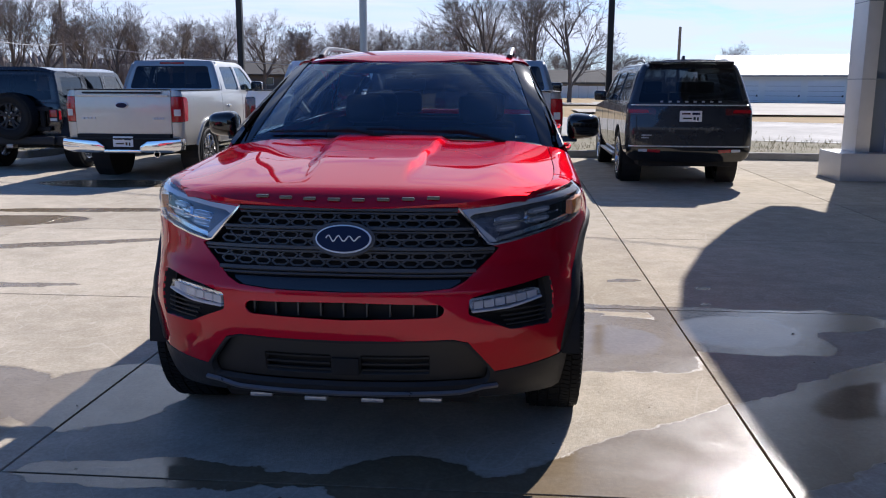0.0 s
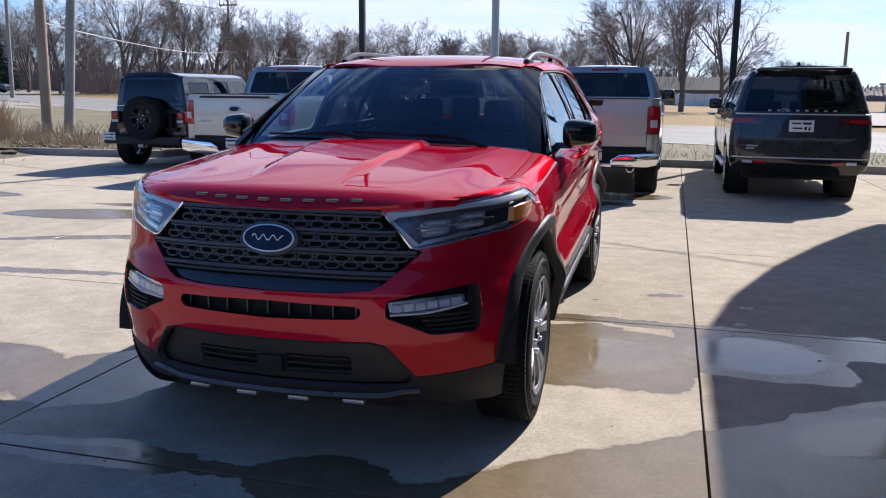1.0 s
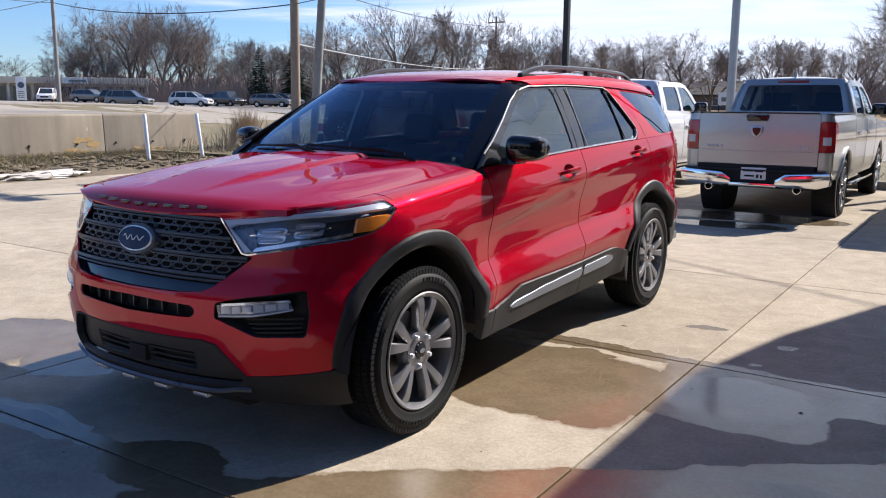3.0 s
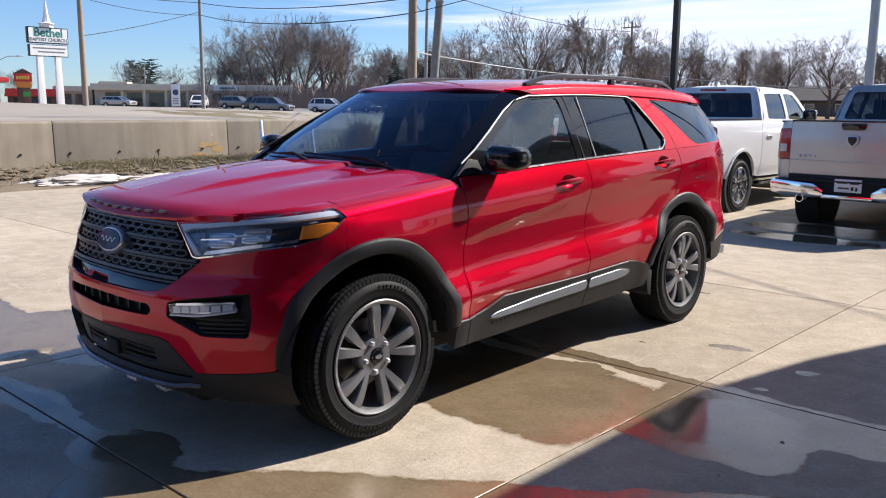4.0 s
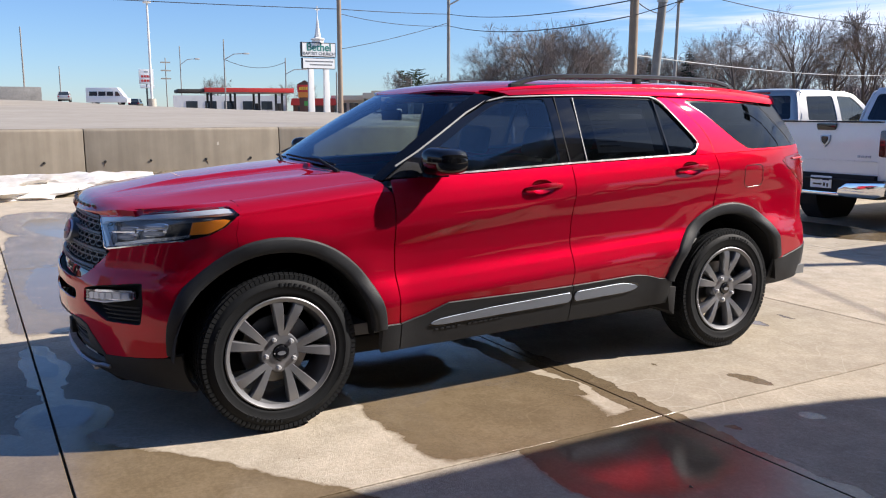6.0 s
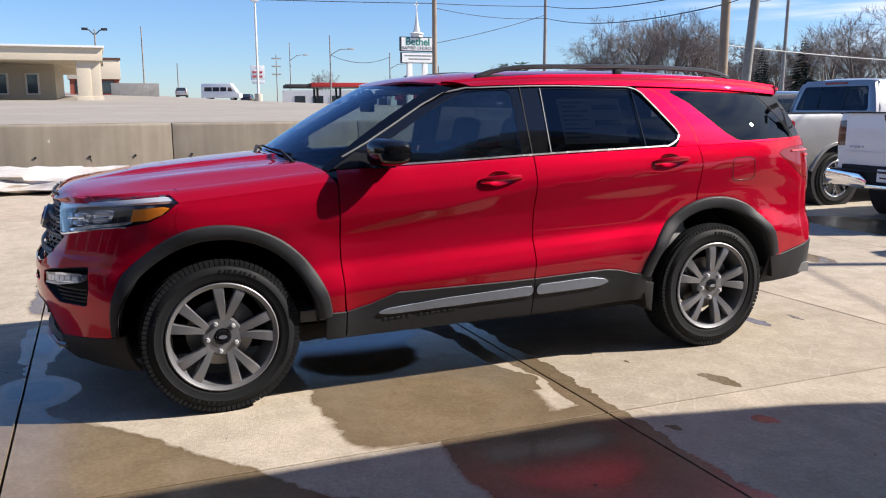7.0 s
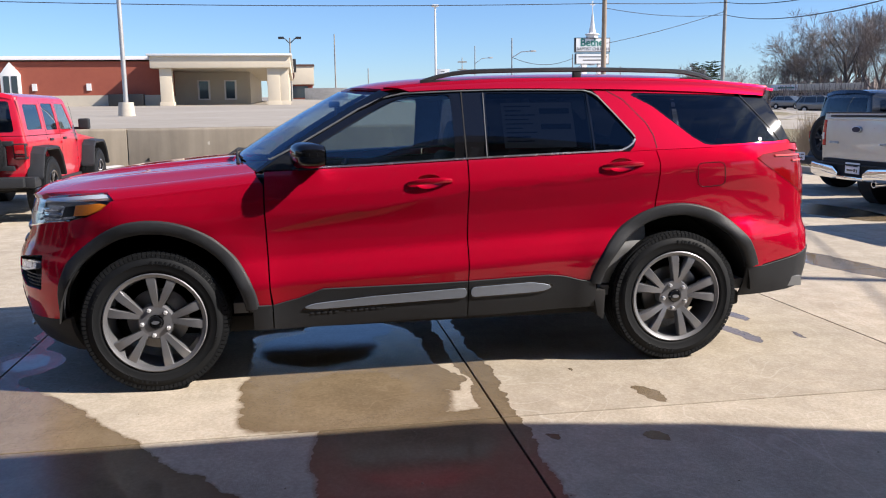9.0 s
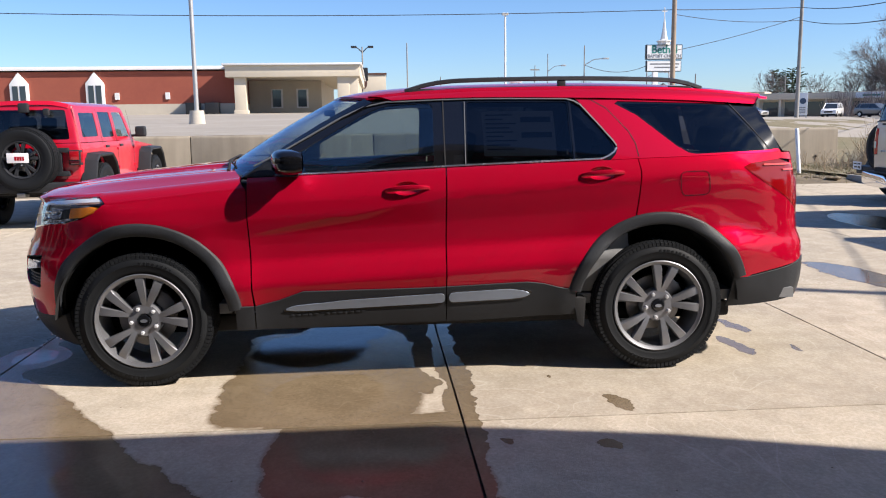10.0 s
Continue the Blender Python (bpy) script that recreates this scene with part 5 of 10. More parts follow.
        for k in range(20):
            bm.verts.new((-0.0125, 0.021 * math.cos(k * math.tau / 20), 0.010 * math.sin(k * math.tau / 20)))
        bm.faces.new(bm.verts)
        r = bmesh.ops.extrude_face_region(bm, geom=list(bm.faces))["geom"]
        for v in (g for g in r if isinstance(g, bmesh.types.BMVert)):
            v.co.x += 0.0018
        part("badge", bm, M_SATIN, rim)
    for k in range(5):
        a = radians(base + 36 + 72 * k)
        bm = lathe(bmesh.new(), [(-0.034, 0.0125), (-0.012, 0.0115), (-0.008, 0.008), (-0.008, 0.001)], 6)
        bmesh.ops.translate(bm, verts=bm.verts, vec=(0, 0.074 * math.cos(a), 0.074 * math.sin(a)))
        part("wheel_nut", bm, M_NUT, rim)
    part("brake_disc", lathe(bmesh.new(), [(-0.125, 0.05), (-0.118, 0.05), (-0.118, 0.168), (-0.145, 0.168), (-0.145, 0.05)], 40), M_STEEL, wh)
    cal = bmesh.new()
    prism(cal, arc(0, 0, 0.185, 8, 62, 6) + arc(0, 0, 0.10, 62, 8, 4), "x", -0.17, -0.085, bevel=0.008)
    part("brake_caliper", cal, M_STEEL, wh)
    return wh


first = None
for wx, wy in ((1, -1), (1, 1), (-1, -1), (-1, 1)):
    m = pose(0.968 * wx, WHEEL_Y * wy, HUB_Z + 0.004, 0, 0, 0 if wx > 0 else 180)
    if first is None:
        first = build_wheel(suv)
        first.matrix_basis = m
    else:
        copy_thing(first, m)

for mir in (False, True):
    sx = -1 if mir else 1
    # wheel arch flares and wells
    for c, a0, a1 in ((-WHEEL_Y, 176, 6), (WHEEL_Y, 168, 18)):
        bm, rows = bmesh.new(), []
        n = 44
        for k in range(n + 1):
            a = radians(a0 + (a1 - a0) * k / n)
            ring = []
            grow = 1.0 + 0.012 * math.cos(a) * (-1 if c < 0 else 1)
            for r, lift in ((0.572, -0.004), (0.566, 0.010), (0.558, 0.015), (0.528, 0.019), (0.508, 0.021), (0.499, 0.017), (0.495, 0.010), (0.493, -0.03)):
                narrow = 1 - 0.5 * float(smooth_step(132, 172, math.degrees(a))) if c < 0 else 1.0
                r = 0.493 + (r - 0.493) * narrow
                y, z = c + r * grow * math.cos(a), HUB_Z + r * grow * math.sin(a)
                base_p = side(y, z)
                ring.append(bm.verts.new(((base_p[0] + lift * narrow) * sx, base_p[1], z)))
            rows.append(ring)
        for a, b in zip(rows, rows[1:]):
            for j in range(7):
                bm.faces.new((a[j], a[j + 1], b[j + 1], b[j]))
        bm.faces.new(rows[0])
        bm.faces.new(rows[-1][::-1])
        bmesh.ops.recalc_face_normals(bm, faces=bm.faces)
        part("arch_flare", bm, M_CLAD, suv, "black grained plastic wheel arch flare", smooth=50)
        well = bmesh.new()
        ring0, ring1, ring2 = [], [], []
        for k in range(25):
            a = radians(2 + 176 * k / 24)
            y, z = c + 0.50 * math.cos(a), HUB_Z + 0.50 * math.sin(a)
            ring0.append(well.verts.new((0.935 * sx, y, z)))
            ring1.append(well.verts.new((0.60 * sx, y, z)))
            ring2.append(well.verts.new((0.60 * sx, c, HUB_Z)))
        for k in range(24):
            well.faces.new((ring0[k], ring0[k + 1], ring1[k + 1], ring1[k]))
            well.faces.new((ring1[k], ring1[k + 1], ring2[k + 1], ring2[k]))
        part("wheel_well", well, M_DARK, suv, smooth=0)
    # bright inserts in the sills, with a dark frame
    for nm, pts in (("sill_insert", [(-0.715, 0.440), (-0.66, 0.462), (-0.33, 0.490), (0.222, 0.513), (0.222, 0.455), (-0.30, 0.440), (-0.64, 0.430)]), ("sill_insert", [(0.246, 0.514), (0.60, 0.528), (0.70, 0.512), (0.735, 0.493), (0.69, 0.474), (0.60, 0.466), (0.246, 0.456)])):
        skin("insert_frame", side_pts(rounded([(y + (0.012 if y > 0.235 and y > 0.3 else (-0.012 if y < -0.6 else 0)), z + (0.008 if z > 0.48 else -0.008)) for y, z in pts], 0.03, 3)), body, M_GLOSSBLACK, suv, cell=(0.03, 0.05), mirror=mir, lift=0.017, flange=0.01)
        skin(nm, side_pts(rounded(pts, 0.03, 3)), body, M_SILL, suv, cell=(0.03, 0.05), mirror=mir, lift=0.022, flange=0.012, label="satin metal insert")
    for k in range(13):
        if k == 5:
            continue
        y = -0.665 + k * 0.034
        p, nn = on_body(y, 0.405 + 0.0012 * k, 0.014, mir)
        bm = bx(p.x - 0.003, p.x + 0.003, y - 0.011, y + 0.008 + 0.004 * (k % 3), p.z - 0.006, p.z + 0.006, bevel=0.002)
        part("raised_mark", bm, M_CLAD, suv)
    # door handles: a recess and a bar
    for y0, z0, dr in ((0.01, 1.121, "front_door"), (1.15, 1.188, "rear_door")):
        k = 0 if dr == "front_door" else 1
        cup = [(CUPS[k][0] + 0.0785 * math.cos(a), CUPS[k][1] + 0.0425 * math.sin(a)) for a in np.linspace(0, math.tau, 33)[:-1]]
        skin("handle_recess", side_pts(cup), cup_map(*CUPS[k]), M_RED, suv, cell=(0.0016, 0.007), mirror=mir, flange=0)
        bm, rows = bmesh.new(), []
        for i in range(9):
            s = i / 8
            y = y0 - 0.122 + 0.255 * s
            p, nn = on_body(y, z0 + 0.012 * (s - 0.5), 0.004 + 0.030 * math.sin(math.pi * min(1, max(0, s))) ** 0.5, mir)
            h = 0.011 + 0.006 * math.sin(math.pi * s)
            rows.append([bm.verts.new(p + Vector((0, 0, h * math.sin(a))) + nn * (0.009 * math.cos(a))) for a in np.linspace(0, math.tau, 9)[:-1]])
        for a, b in zip(rows, rows[1:]):
            for j in range(8):
                bm.faces.new((a[j], a[(j + 1) % 8], b[(j + 1) % 8], b[j]))
        bm.faces.new(rows[0])
        bm.faces.new(rows[-1][::-1])
        bmesh.ops.recalc_face_normals(bm, faces=bm.faces)
        part("door_handle", bm, M_RED, suv, "red painted bar handle")
    if not mir:
        fuel = rounded([(1.62, 1.192), (1.80, 1.198), (1.815, 1.058), (1.64, 1.050)], 0.04, 4)
        bm = bmesh.new()
        pts = [on_body(y, z, 0.0012) for y, z in fuel]
        sweep(bm, [p for p, _ in pts], [q for _, q in pts], 0.004, 0.0006, closed=True)
        part("fuel_flap", bm, M_LAMPBLACK, suv)
    # window trim strips
    def strip(name, pts, w, mat, lift=0.002, h=0.006, closed=False):
        q = [on_green(y, z, lift, mir) for y, z in pts]
        bm = sweep(bmesh.new(), [a for a, _ in q], [b for _, b in q], w, h, closed)
        part(name, bm, mat, suv, smooth=30)
    strip("belt_trim", [(y, float(belt_z(y)) + 0.006) for y in np.linspace(-0.74, 1.16, 24)] + [(1.20, 1.290), (1.235, 1.312), (1.256, 1.338)], 0.013, M_ALLOY)
    strip("upper_trim", [(-0.86, 1.262), (-0.72, 1.330), (-0.55, 1.424), (-0.36, 1.530), (-0.22, 1.592), (-0.09, 1.618)] + [(y, float(glass_top_z(y)) - 0.010) for y in np.linspace(0.0, 0.98, 14)] + [(1.03, 1.612), (1.065, 1.590), (1.15, 1.487), (1.232, 1.385), (1.256, 1.348)], 0.011, M_TRIM)
    strip("division_trim", [(0.997, float(belt_z(1.0)) + 0.012), (0.997, 1.615)], 0.010, M_GLOSSBLACK)
    strip("division_trim", [(0.357, float(belt_z(0.36)) + 0.012), (0.368, 1.615)], 0.007, M_TRIM)
    for ya in (0.238,):
        strip("door_gap", [(ya, float(belt_z(ya)) + 0.004), (ya + 0.002, 1.63)], 0.008, M_DARK, 0.004, 0.001)
    # shut line from the roof to the tailgate in the quarter
    strip("panel_gap", [(1.13, 1.622), (1.22, 1.57), (1.34, 1.43), (1.372, 1.36), (1.382, 1.285)], 0.006, M_DARK, 0.0025, 0.0006)
    strip("panel_gap", [(2.00, 1.60), (2.10, 1.47), (2.22, 1.31)], 0.006, M_DARK, 0.0025, 0.0006)
    # roof rail
    rail = []
    for s in np.linspace(0, 1, 21):
        y = 0.03 + 1.84 * s
        rise = min(1.0, math.sin(min(s / 0.16, 1) * math.pi / 2) ** 0.8 if s < 0.5 else math.sin(min((1 - s) / 0.14, 1) * math.pi / 2) ** 0.8)
        rail.append(((float(roof_edge_x(y)) - 0.045) * sx, y, float(roof(float(roof_edge_x(y)) - 0.045, y)[2]) + 0.010 + 0.040 * rise))
    bm, rows = bmesh.new(), []
    for p in rail:
        rows.append([bm.verts.new((p[0] + dx, p[1], p[2] + dz)) for dx, dz in ((-0.018, -0.012), (-0.016, 0.006), (-0.008, 0.011), (0.008, 0.011), (0.016, 0.006), (0.018, -0.012), (0.010, -0.016), (-0.010, -0.016))])
    for a, b in zip(rows, rows[1:]):
        for j in range(8):
            bm.faces.new((a[j], a[(j + 1) % 8], b[(j + 1) % 8], b[j]))
    bm.faces.new(rows[0])
    bm.faces.new(rows[-1][::-1])
    bmesh.ops.recalc_face_normals(bm, faces=bm.faces)
    rr = part("roof_rail", bm, M_RAIL, suv, "satin grey roof rail on black feet")
    for ya, yb in ((0.02, 0.20), (0.955, 1.005), (1.66, 1.80)):
        xr = float(roof_edge_x((ya + yb) / 2)) - 0.045
        zr = float(roof(xr, (ya + yb) / 2)[2])
        part("rail_foot", bx(xr * sx - 0.016, xr * sx + 0.016, ya, yb, zr - 0.02, zr + (0.034 if 0.5 < ya < 1.5 else 0.014), bevel=0.006), M_CLAD, rr)
    # door mirror
    bm = bmesh.new()
    bmesh.ops.create_uvsphere(bm, u_segments=28, v_segments=16, radius=1)
    for v in bm.verts:
        x, y, z = v.co
        q = lambda t, e: math.copysign(abs(t) ** e, t)
        x2, y2, z2 = q(x, 0.55), q(y, 0.75), q(z, 0.60)
        v.co = ((1.025 + 0.092 * x2) * sx, -0.655 + 0.085 * y2 + 0.03 * x2, 1.288 + (0.070 - 0.008 * x2) * z2)
        if v.co.y > -0.585:
            v.co.y = -0.585 + 0.02 * x2
    if mir:
        bmesh.ops.reverse_faces(bm, faces=bm.faces)
    mirror_ob = part("door_mirror", bm, M_GLOSSBLACK, suv, "gloss black door mirror", smooth=50)
    bm = bmesh.new()
    prism(bm, [(-0.71, 1.205), (-0.60, 1.205), (-0.60, 1.232), (-0.70, 1.236)], "x", min(0.85 * sx, 0.99 * sx), max(0.85 * sx, 0.99 * sx), bevel=0.008)
    part("mirror_arm", bm, M_GLOSSBLACK, mirror_ob)
    skin("mirror_base", [(-0.915, float(belt_z(-0.9)) + 0.004), (-0.71, float(belt_z(-0.7)) + 0.004), (-0.725, 1.275), (-0.79, 1.285)], green, M_LAMPBLACK, suv, cell=(0.1, 0.1), mirror=mir, lift=0.004)
    bm = bmesh.new()
    bmesh.ops.create_circle(bm, cap_ends=True, segments=24, radius=1)
    for v in bm.verts:
        x, y, z = v.co
        v.co = ((1.025 + 0.080 * math.copysign(abs(x) ** 0.6, x)) * sx, -0.580 + 0.02 * x, 1.288 + 0.058 * math.copysign(abs(y) ** 0.6, y))
    part("mirror_glass", bm, M_MIRROR, mirror_ob)
    # head lamp
    lampo = new("head_lamp")
    lampo.parent = suv
    tagged(lampo, "clear head lamp with amber corner and chrome edge")
    u_am = float(u_of_y(-1.93))
    skin("lamp_pan", HEADLAMP, body, M_LAMPPAN, lampo, cell=(0.02, 0.03), mirror=mir, lift=-0.055, flange=-0.050)
    skin("lamp_cover", HEADLAMP, body, M_GLASSL, lampo, cell=(0.02, 0.03), mirror=mir, lift=0.002, flange=0)
    drl_top = to_u([(0.445, 1.040), (0.575, 1.051), (0.72, 1.070)]) + side_pts([(-2.05, 1.088), (-1.92, 1.098), (-1.80, 1.102), (-1.725, 1.094), (-1.738, 1.084), (-1.80, 1.081), (-1.92, 1.077), (-2.05, 1.067)]) + to_u([(0.72, 1.053), (0.58, 1.035), (0.50, 1.026), (0.476, 1.012), (0.590, 0.917), (0.562, 0.914)])
    skin("light_guide", drl_top, body, M_LAMPCLEAR, lampo, cell=(0.02, 0.03), mirror=mir, lift=-0.004, flange=0.02)
    amber = side_pts([(-1.985, 1.042), (-1.88, 1.049), (-1.80, 1.054), (-1.765, 1.048), (-1.81, 1.016), (-1.89, 0.990), (-1.985, 0.985)])
    skin("turn_signal", amber, body, M_AMBER, lampo, cell=(0.02, 0.03), mirror=mir, lift=-0.003, flange=0.03)
    # two pods, each with a pair of dark lenses over one another and a bright blade between them
    for xc, zc in ((0.640, 0.985), (0.770, 1.006)):
        uu = float(u_of_x(xc))
        pod = rounded([(uu - 0.0100, zc - 0.034), (uu + 0.0100, zc - 0.028), (uu + 0.0100, zc + 0.036), (uu - 0.0100, zc + 0.030)], 0.012, 3)
        skin("projector", pod, body, M_LAMPBACK, lampo, cell=(0.004, 0.02), mirror=mir, lift=-0.040, flange=0.02)
        for dz in (-0.017, 0.019):
            lens = rounded([(uu - 0.0088, zc + dz - 0.013), (uu + 0.0088, zc + dz - 0.009), (uu + 0.0088, zc + dz + 0.013), (uu - 0.0088, zc + dz + 0.009)], 0.008, 3)
            skin("projector_lens", lens, body, M_LAMPLENS, lampo, cell=(0.004, 0.01), mirror=mir, lift=-0.026, flange=0.018)
            # a pale sliver laid on each lens as its painted highlight
            skin("lens_glint", rounded([(uu - 0.0060, zc + dz - 0.006), (uu + 0.0060, zc + dz - 0.003), (uu + 0.0060, zc + dz + 0.003), (uu - 0.0060, zc + dz)], 0.002, 2), body, M_LAMPCLEAR, lampo, cell=(0.004, 0.01), mirror=mir, lift=-0.023, flange=0.006)
        part("reflector_bar", sweep(bmesh.new(), [Vector(body(uu + d, zc + 0.001 + d * 0.4)) * 1 if not mir else Vector(body(uu + d, zc + 0.001 + d * 0.4) * [-1, 1, 1]) for d in np.linspace(-0.013, 0.013, 5)], [(0, -1, 0)] * 5, 0.007, -0.006), M_CHROME, lampo)
    # bright lower reflector and the dark inner wedge
    low_band = to_u([(0.585, 0.918), (0.66, 0.930), (0.75, 0.948)]) + side_pts([(-2.03, 0.966), (-1.99, 0.974), (-1.99, 0.985), (-2.03, 0.980)]) + to_u([(0.75, 0.964), (0.66, 0.946), (0.60, 0.936)])
    skin("lower_reflector", low_band, body, M_LAMPBACK, lampo, cell=(0.006, 0.02), mirror=mir, lift=-0.020, flange=0.02)
    wedge = to_u([(0.490, 1.004), (0.565, 1.014), (0.585, 0.980), (0.600, 0.940), (0.588, 0.924)])
    skin("inner_wedge", wedge, body, M_LAMPPAN, lampo, cell=(0.006, 0.02), mirror=mir, lift=-0.024, flange=0.02)
    rim_pts = [(Vector(body(u, z)) if not mir else Vector(body(u, z) * [-1, 1, 1])) for u, z in HEADLAMP]
    part("chrome_edge", sweep(bmesh.new(), [rim_pts[k] for k in (0, 15, 14, 13, 12, 11)], [Vector((0.2 * sx, -1, 0))] * 6, 0.009, 0.004), M_CHROME, lampo)
    # fog lamp pocket
    skin("fog_pocket", to_u(FOG), body, M_DARK, suv, cell=(0.01, 0.03), mirror=mir, lift=-0.075, flange=-0.075)
    fog_l = [(0.488, 0.704), (0.633, 0.720), (0.757, 0.730), (0.767, 0.687), (0.634, 0.662), (0.496, 0.656)]
    fog_ob = skin("fog_lamp", to_u(rounded(fog_l, 0.008, 3)), body, M_LAMPBACK, suv, cell=(0.006, 0.02), mirror=mir, lift=-0.030, flange=0.03, label="clear front fog lamp bar with light cells")
    skin("lamp_cover", to_u(rounded(fog_l, 0.008, 3)), body, M_GLASSL, fog_ob, cell=(0.006, 0.02), mirror=mir, lift=-0.006, flange=0.03)
    for k in range(6):
        xa, xb = 0.505 + 0.043 * k, 0.505 + 0.043 * k + 0.034
        za, zb = 0.661 + 0.0042 * k, 0.697 + 0.0042 * k
        skin("light_cell", to_u([(xa, za + 0.004), (xb, za + 0.007), (xb, zb - 0.001), (xa, zb - 0.004)]), body, M_LAMPCLEAR, fog_ob, cell=(0.02, 0.05), mirror=mir, lift=-0.014, flange=0.012)
    skin("lamp_edge", to_u([(0.496, 0.660), (0.634, 0.667), (0.767, 0.692), (0.766, 0.686), (0.634, 0.661), (0.496, 0.654)]), body, M_LAMPCLEAR, fog_ob, cell=(0.006, 0.02), mirror=mir, lift=-0.003, flange=0.02)
    for k in range(4):
        zc = 0.648 - 0.019 * k
        xs_ = np.linspace(0.60 + 0.012 * k, 0.79, 5)
        part("pocket_fin", sweep(bmesh.new(), [(Vector(body(float(u_of_x(x)), zc)) + Vector((-0.012, 0.022, 0))) * 1 if not mir else Vector((body(float(u_of_x(x)), zc) + [-0.012, 0.022, 0]) * [-1, 1, 1]) for x in xs_], [Vector((0.3 * sx, -1, 0))] * 5, 0.008, 0.006), M_CLAD, suv)
    # tail lamp bars
    for dz, ya, yb in ((1.222, 2.22, 2.43), (1.190, 2.36, 2.44)):
        q = [on_body(y, dz, 0.0095, mir) for y in np.linspace(ya, yb, 6)]
        part("lamp_bar", sweep(bmesh.new(), [a for a, _ in q], [b for _, b in q], 0.012, 0.002), M_LAMPBAR, suv)
    # inner panels behind the outer skin
    inner = side_pts([(-2.15, 0.45), (-1.05, 0.42), (1.05, 0.42), (2.30, 0.45), (2.30, 1.24), (1.0, 1.22), (-0.93, 1.17), (-1.7, 1.06), (-2.15, 1.03)])
    holes_ = [side_pts(arc(c, HUB_Z, 0.50, -20, 200, 26)) for c in (-WHEEL_Y, WHEEL_Y)]
    skin("inner_panel", inner, body, M_DARK, suv, holes=holes_, cell=(0.04, 0.1), mirror=mir, lift=-0.035, flange=0)
    skin("door_lining", side_pts([(-0.85, 0.45), (1.35, 0.45), (1.35, 1.235), (0.2, 1.215), (-0.85, 1.18)]), body, M_TRIMGREY, suv, cell=(0.04, 0.1), mirror=mir, lift=-0.09, flange=0)
    skin("rear_corner", [(0.84, 0.45), (1.0, 0.45), (1.0, 1.25), (0.84, 1.25)], body, M_DARK, suv, cell=(0.03, 0.1), mirror=mir, lift=-0.03, flange=0)

# grille
gr = new("grille")
gr.parent = suv
tagged(gr, "dark honeycomb grille between horizontal bars")
outline = mirror_pts(GRILLE)
gback = [(x * 1.02, z) for x, z in outline]
skin("grille_back", gback, front, M_DARK, gr, cell=(0.06, 0.04), side=1, lift=-0.075, flange=-0.06)
poly = np.array(outline)


def width_at(z, shrink=0.0):
    half = poly[poly[:, 0] > -1e-6]
    best = 0
    for k in range(len(half)):
        (xa, za), (xb, zb) = half[k - 1], half[k]
        if (za - z) * (zb - z) <= 0 and abs(za - zb) > 1e-9:
            best = max(best, xa + (xb - xa) * (z - za) / (zb - za))
    return best - shrink


for zc, hh in ((1.043, 0.016), (0.972, 0.014), (0.898, 0.016), (0.818, 0.018)):
    half = width_at(zc, 0.008)
    for dz, dp, ww in ((0.0, -0.006, hh), (-hh * 0.85, -0.014, hh * 0.5)):
        q = [on_front(x, zc + dz - 0.008 * (x / 0.6) ** 2, dp) for x in np.linspace(-half, half, 31)]
        part("grille_bar", sweep(bmesh.new(), [a for a, _ in q], [b for _, b in q], ww, 0.010), M_GRILLE, gr, smooth=30)
skin("grille_blank", mirror_pts([(0, 0.800), (0.46, 0.790), (0.455, 0.775), (0.415, 0.757), (0.30, 0.748), (0, 0.744)]), front, M_GLOSSBLACK, gr, cell=(0.05, 0.03), side=1, lift=-0.03, flange=0.01)
comb = bmesh.new()
PITCH = 0.074
for z0, z1 in ((1.031, 0.980), (0.958, 0.908), (0.882, 0.832)):
    zm, hh = (z0 + z1) / 2, (z0 - z1) / 4
    for row in (0, 1):
        zc = zm + hh * (1 - 2 * row)
        for k in range(-9, 10):
            xc = (k + 0.5 * row) * PITCH
            pts = [(xc - 0.034, zc), (xc - 0.019, zc + hh * 0.98), (xc + 0.019, zc + hh * 0.98), (xc + 0.034, zc), (xc + 0.019, zc - hh * 0.98), (xc - 0.019, zc - hh * 0.98)]
            if not all(abs(x) < width_at(z, 0.004) for x, z in pts):
                continue
            for i in range(6):
                a, b = pts[i], pts[(i + 1) % 6]
                pa, na_ = on_front(*a, -0.018)
                pb, nb_ = on_front(*b, -0.018)
                sweep(comb, [pa, pb], [na_, nb_], 0.008, 0.006)
part("honeycomb", comb, M_GRILLE, gr, smooth=0)
# emblem
emb = new("emblem")
emb.parent = suv
tagged(emb, "blue oval badge with chrome rim")
for a, b, lift, depth, mat, nm in ((0.122, 0.064, 0.004, 0.05, M_GRILLE, "badge_pad"), (0.108, 0.052, 0.012, 0.02, M_NUT, "badge_rim"), (0.101, 0.0465, 0.016, 0.01, M_BLUE, "badge_field")):
    loop = [(a * math.cos(t), 0.930 + b * math.sin(t)) for t in np.linspace(0, math.tau, 49)[:-1]]
    skin(nm, loop, front, mat, emb, cell=(0.05, 0.05), side=1, lift=lift + 0.012, flange=depth)
bm = bmesh.new()
scrawl = [(0.066 * (t - 0.5) * 2, 0.931 + 0.011 * math.sin(t * 21) * (1 - 0.3 * t)) for t in np.linspace(0, 1, 60)]
q = [on_front(x, z, 0.029) for x, z in scrawl]
sweep(bm, [a for a, _ in q], [b for _, b in q], 0.0045, 0.0012)
part("badge_stroke", bm, M_LETTER, emb)
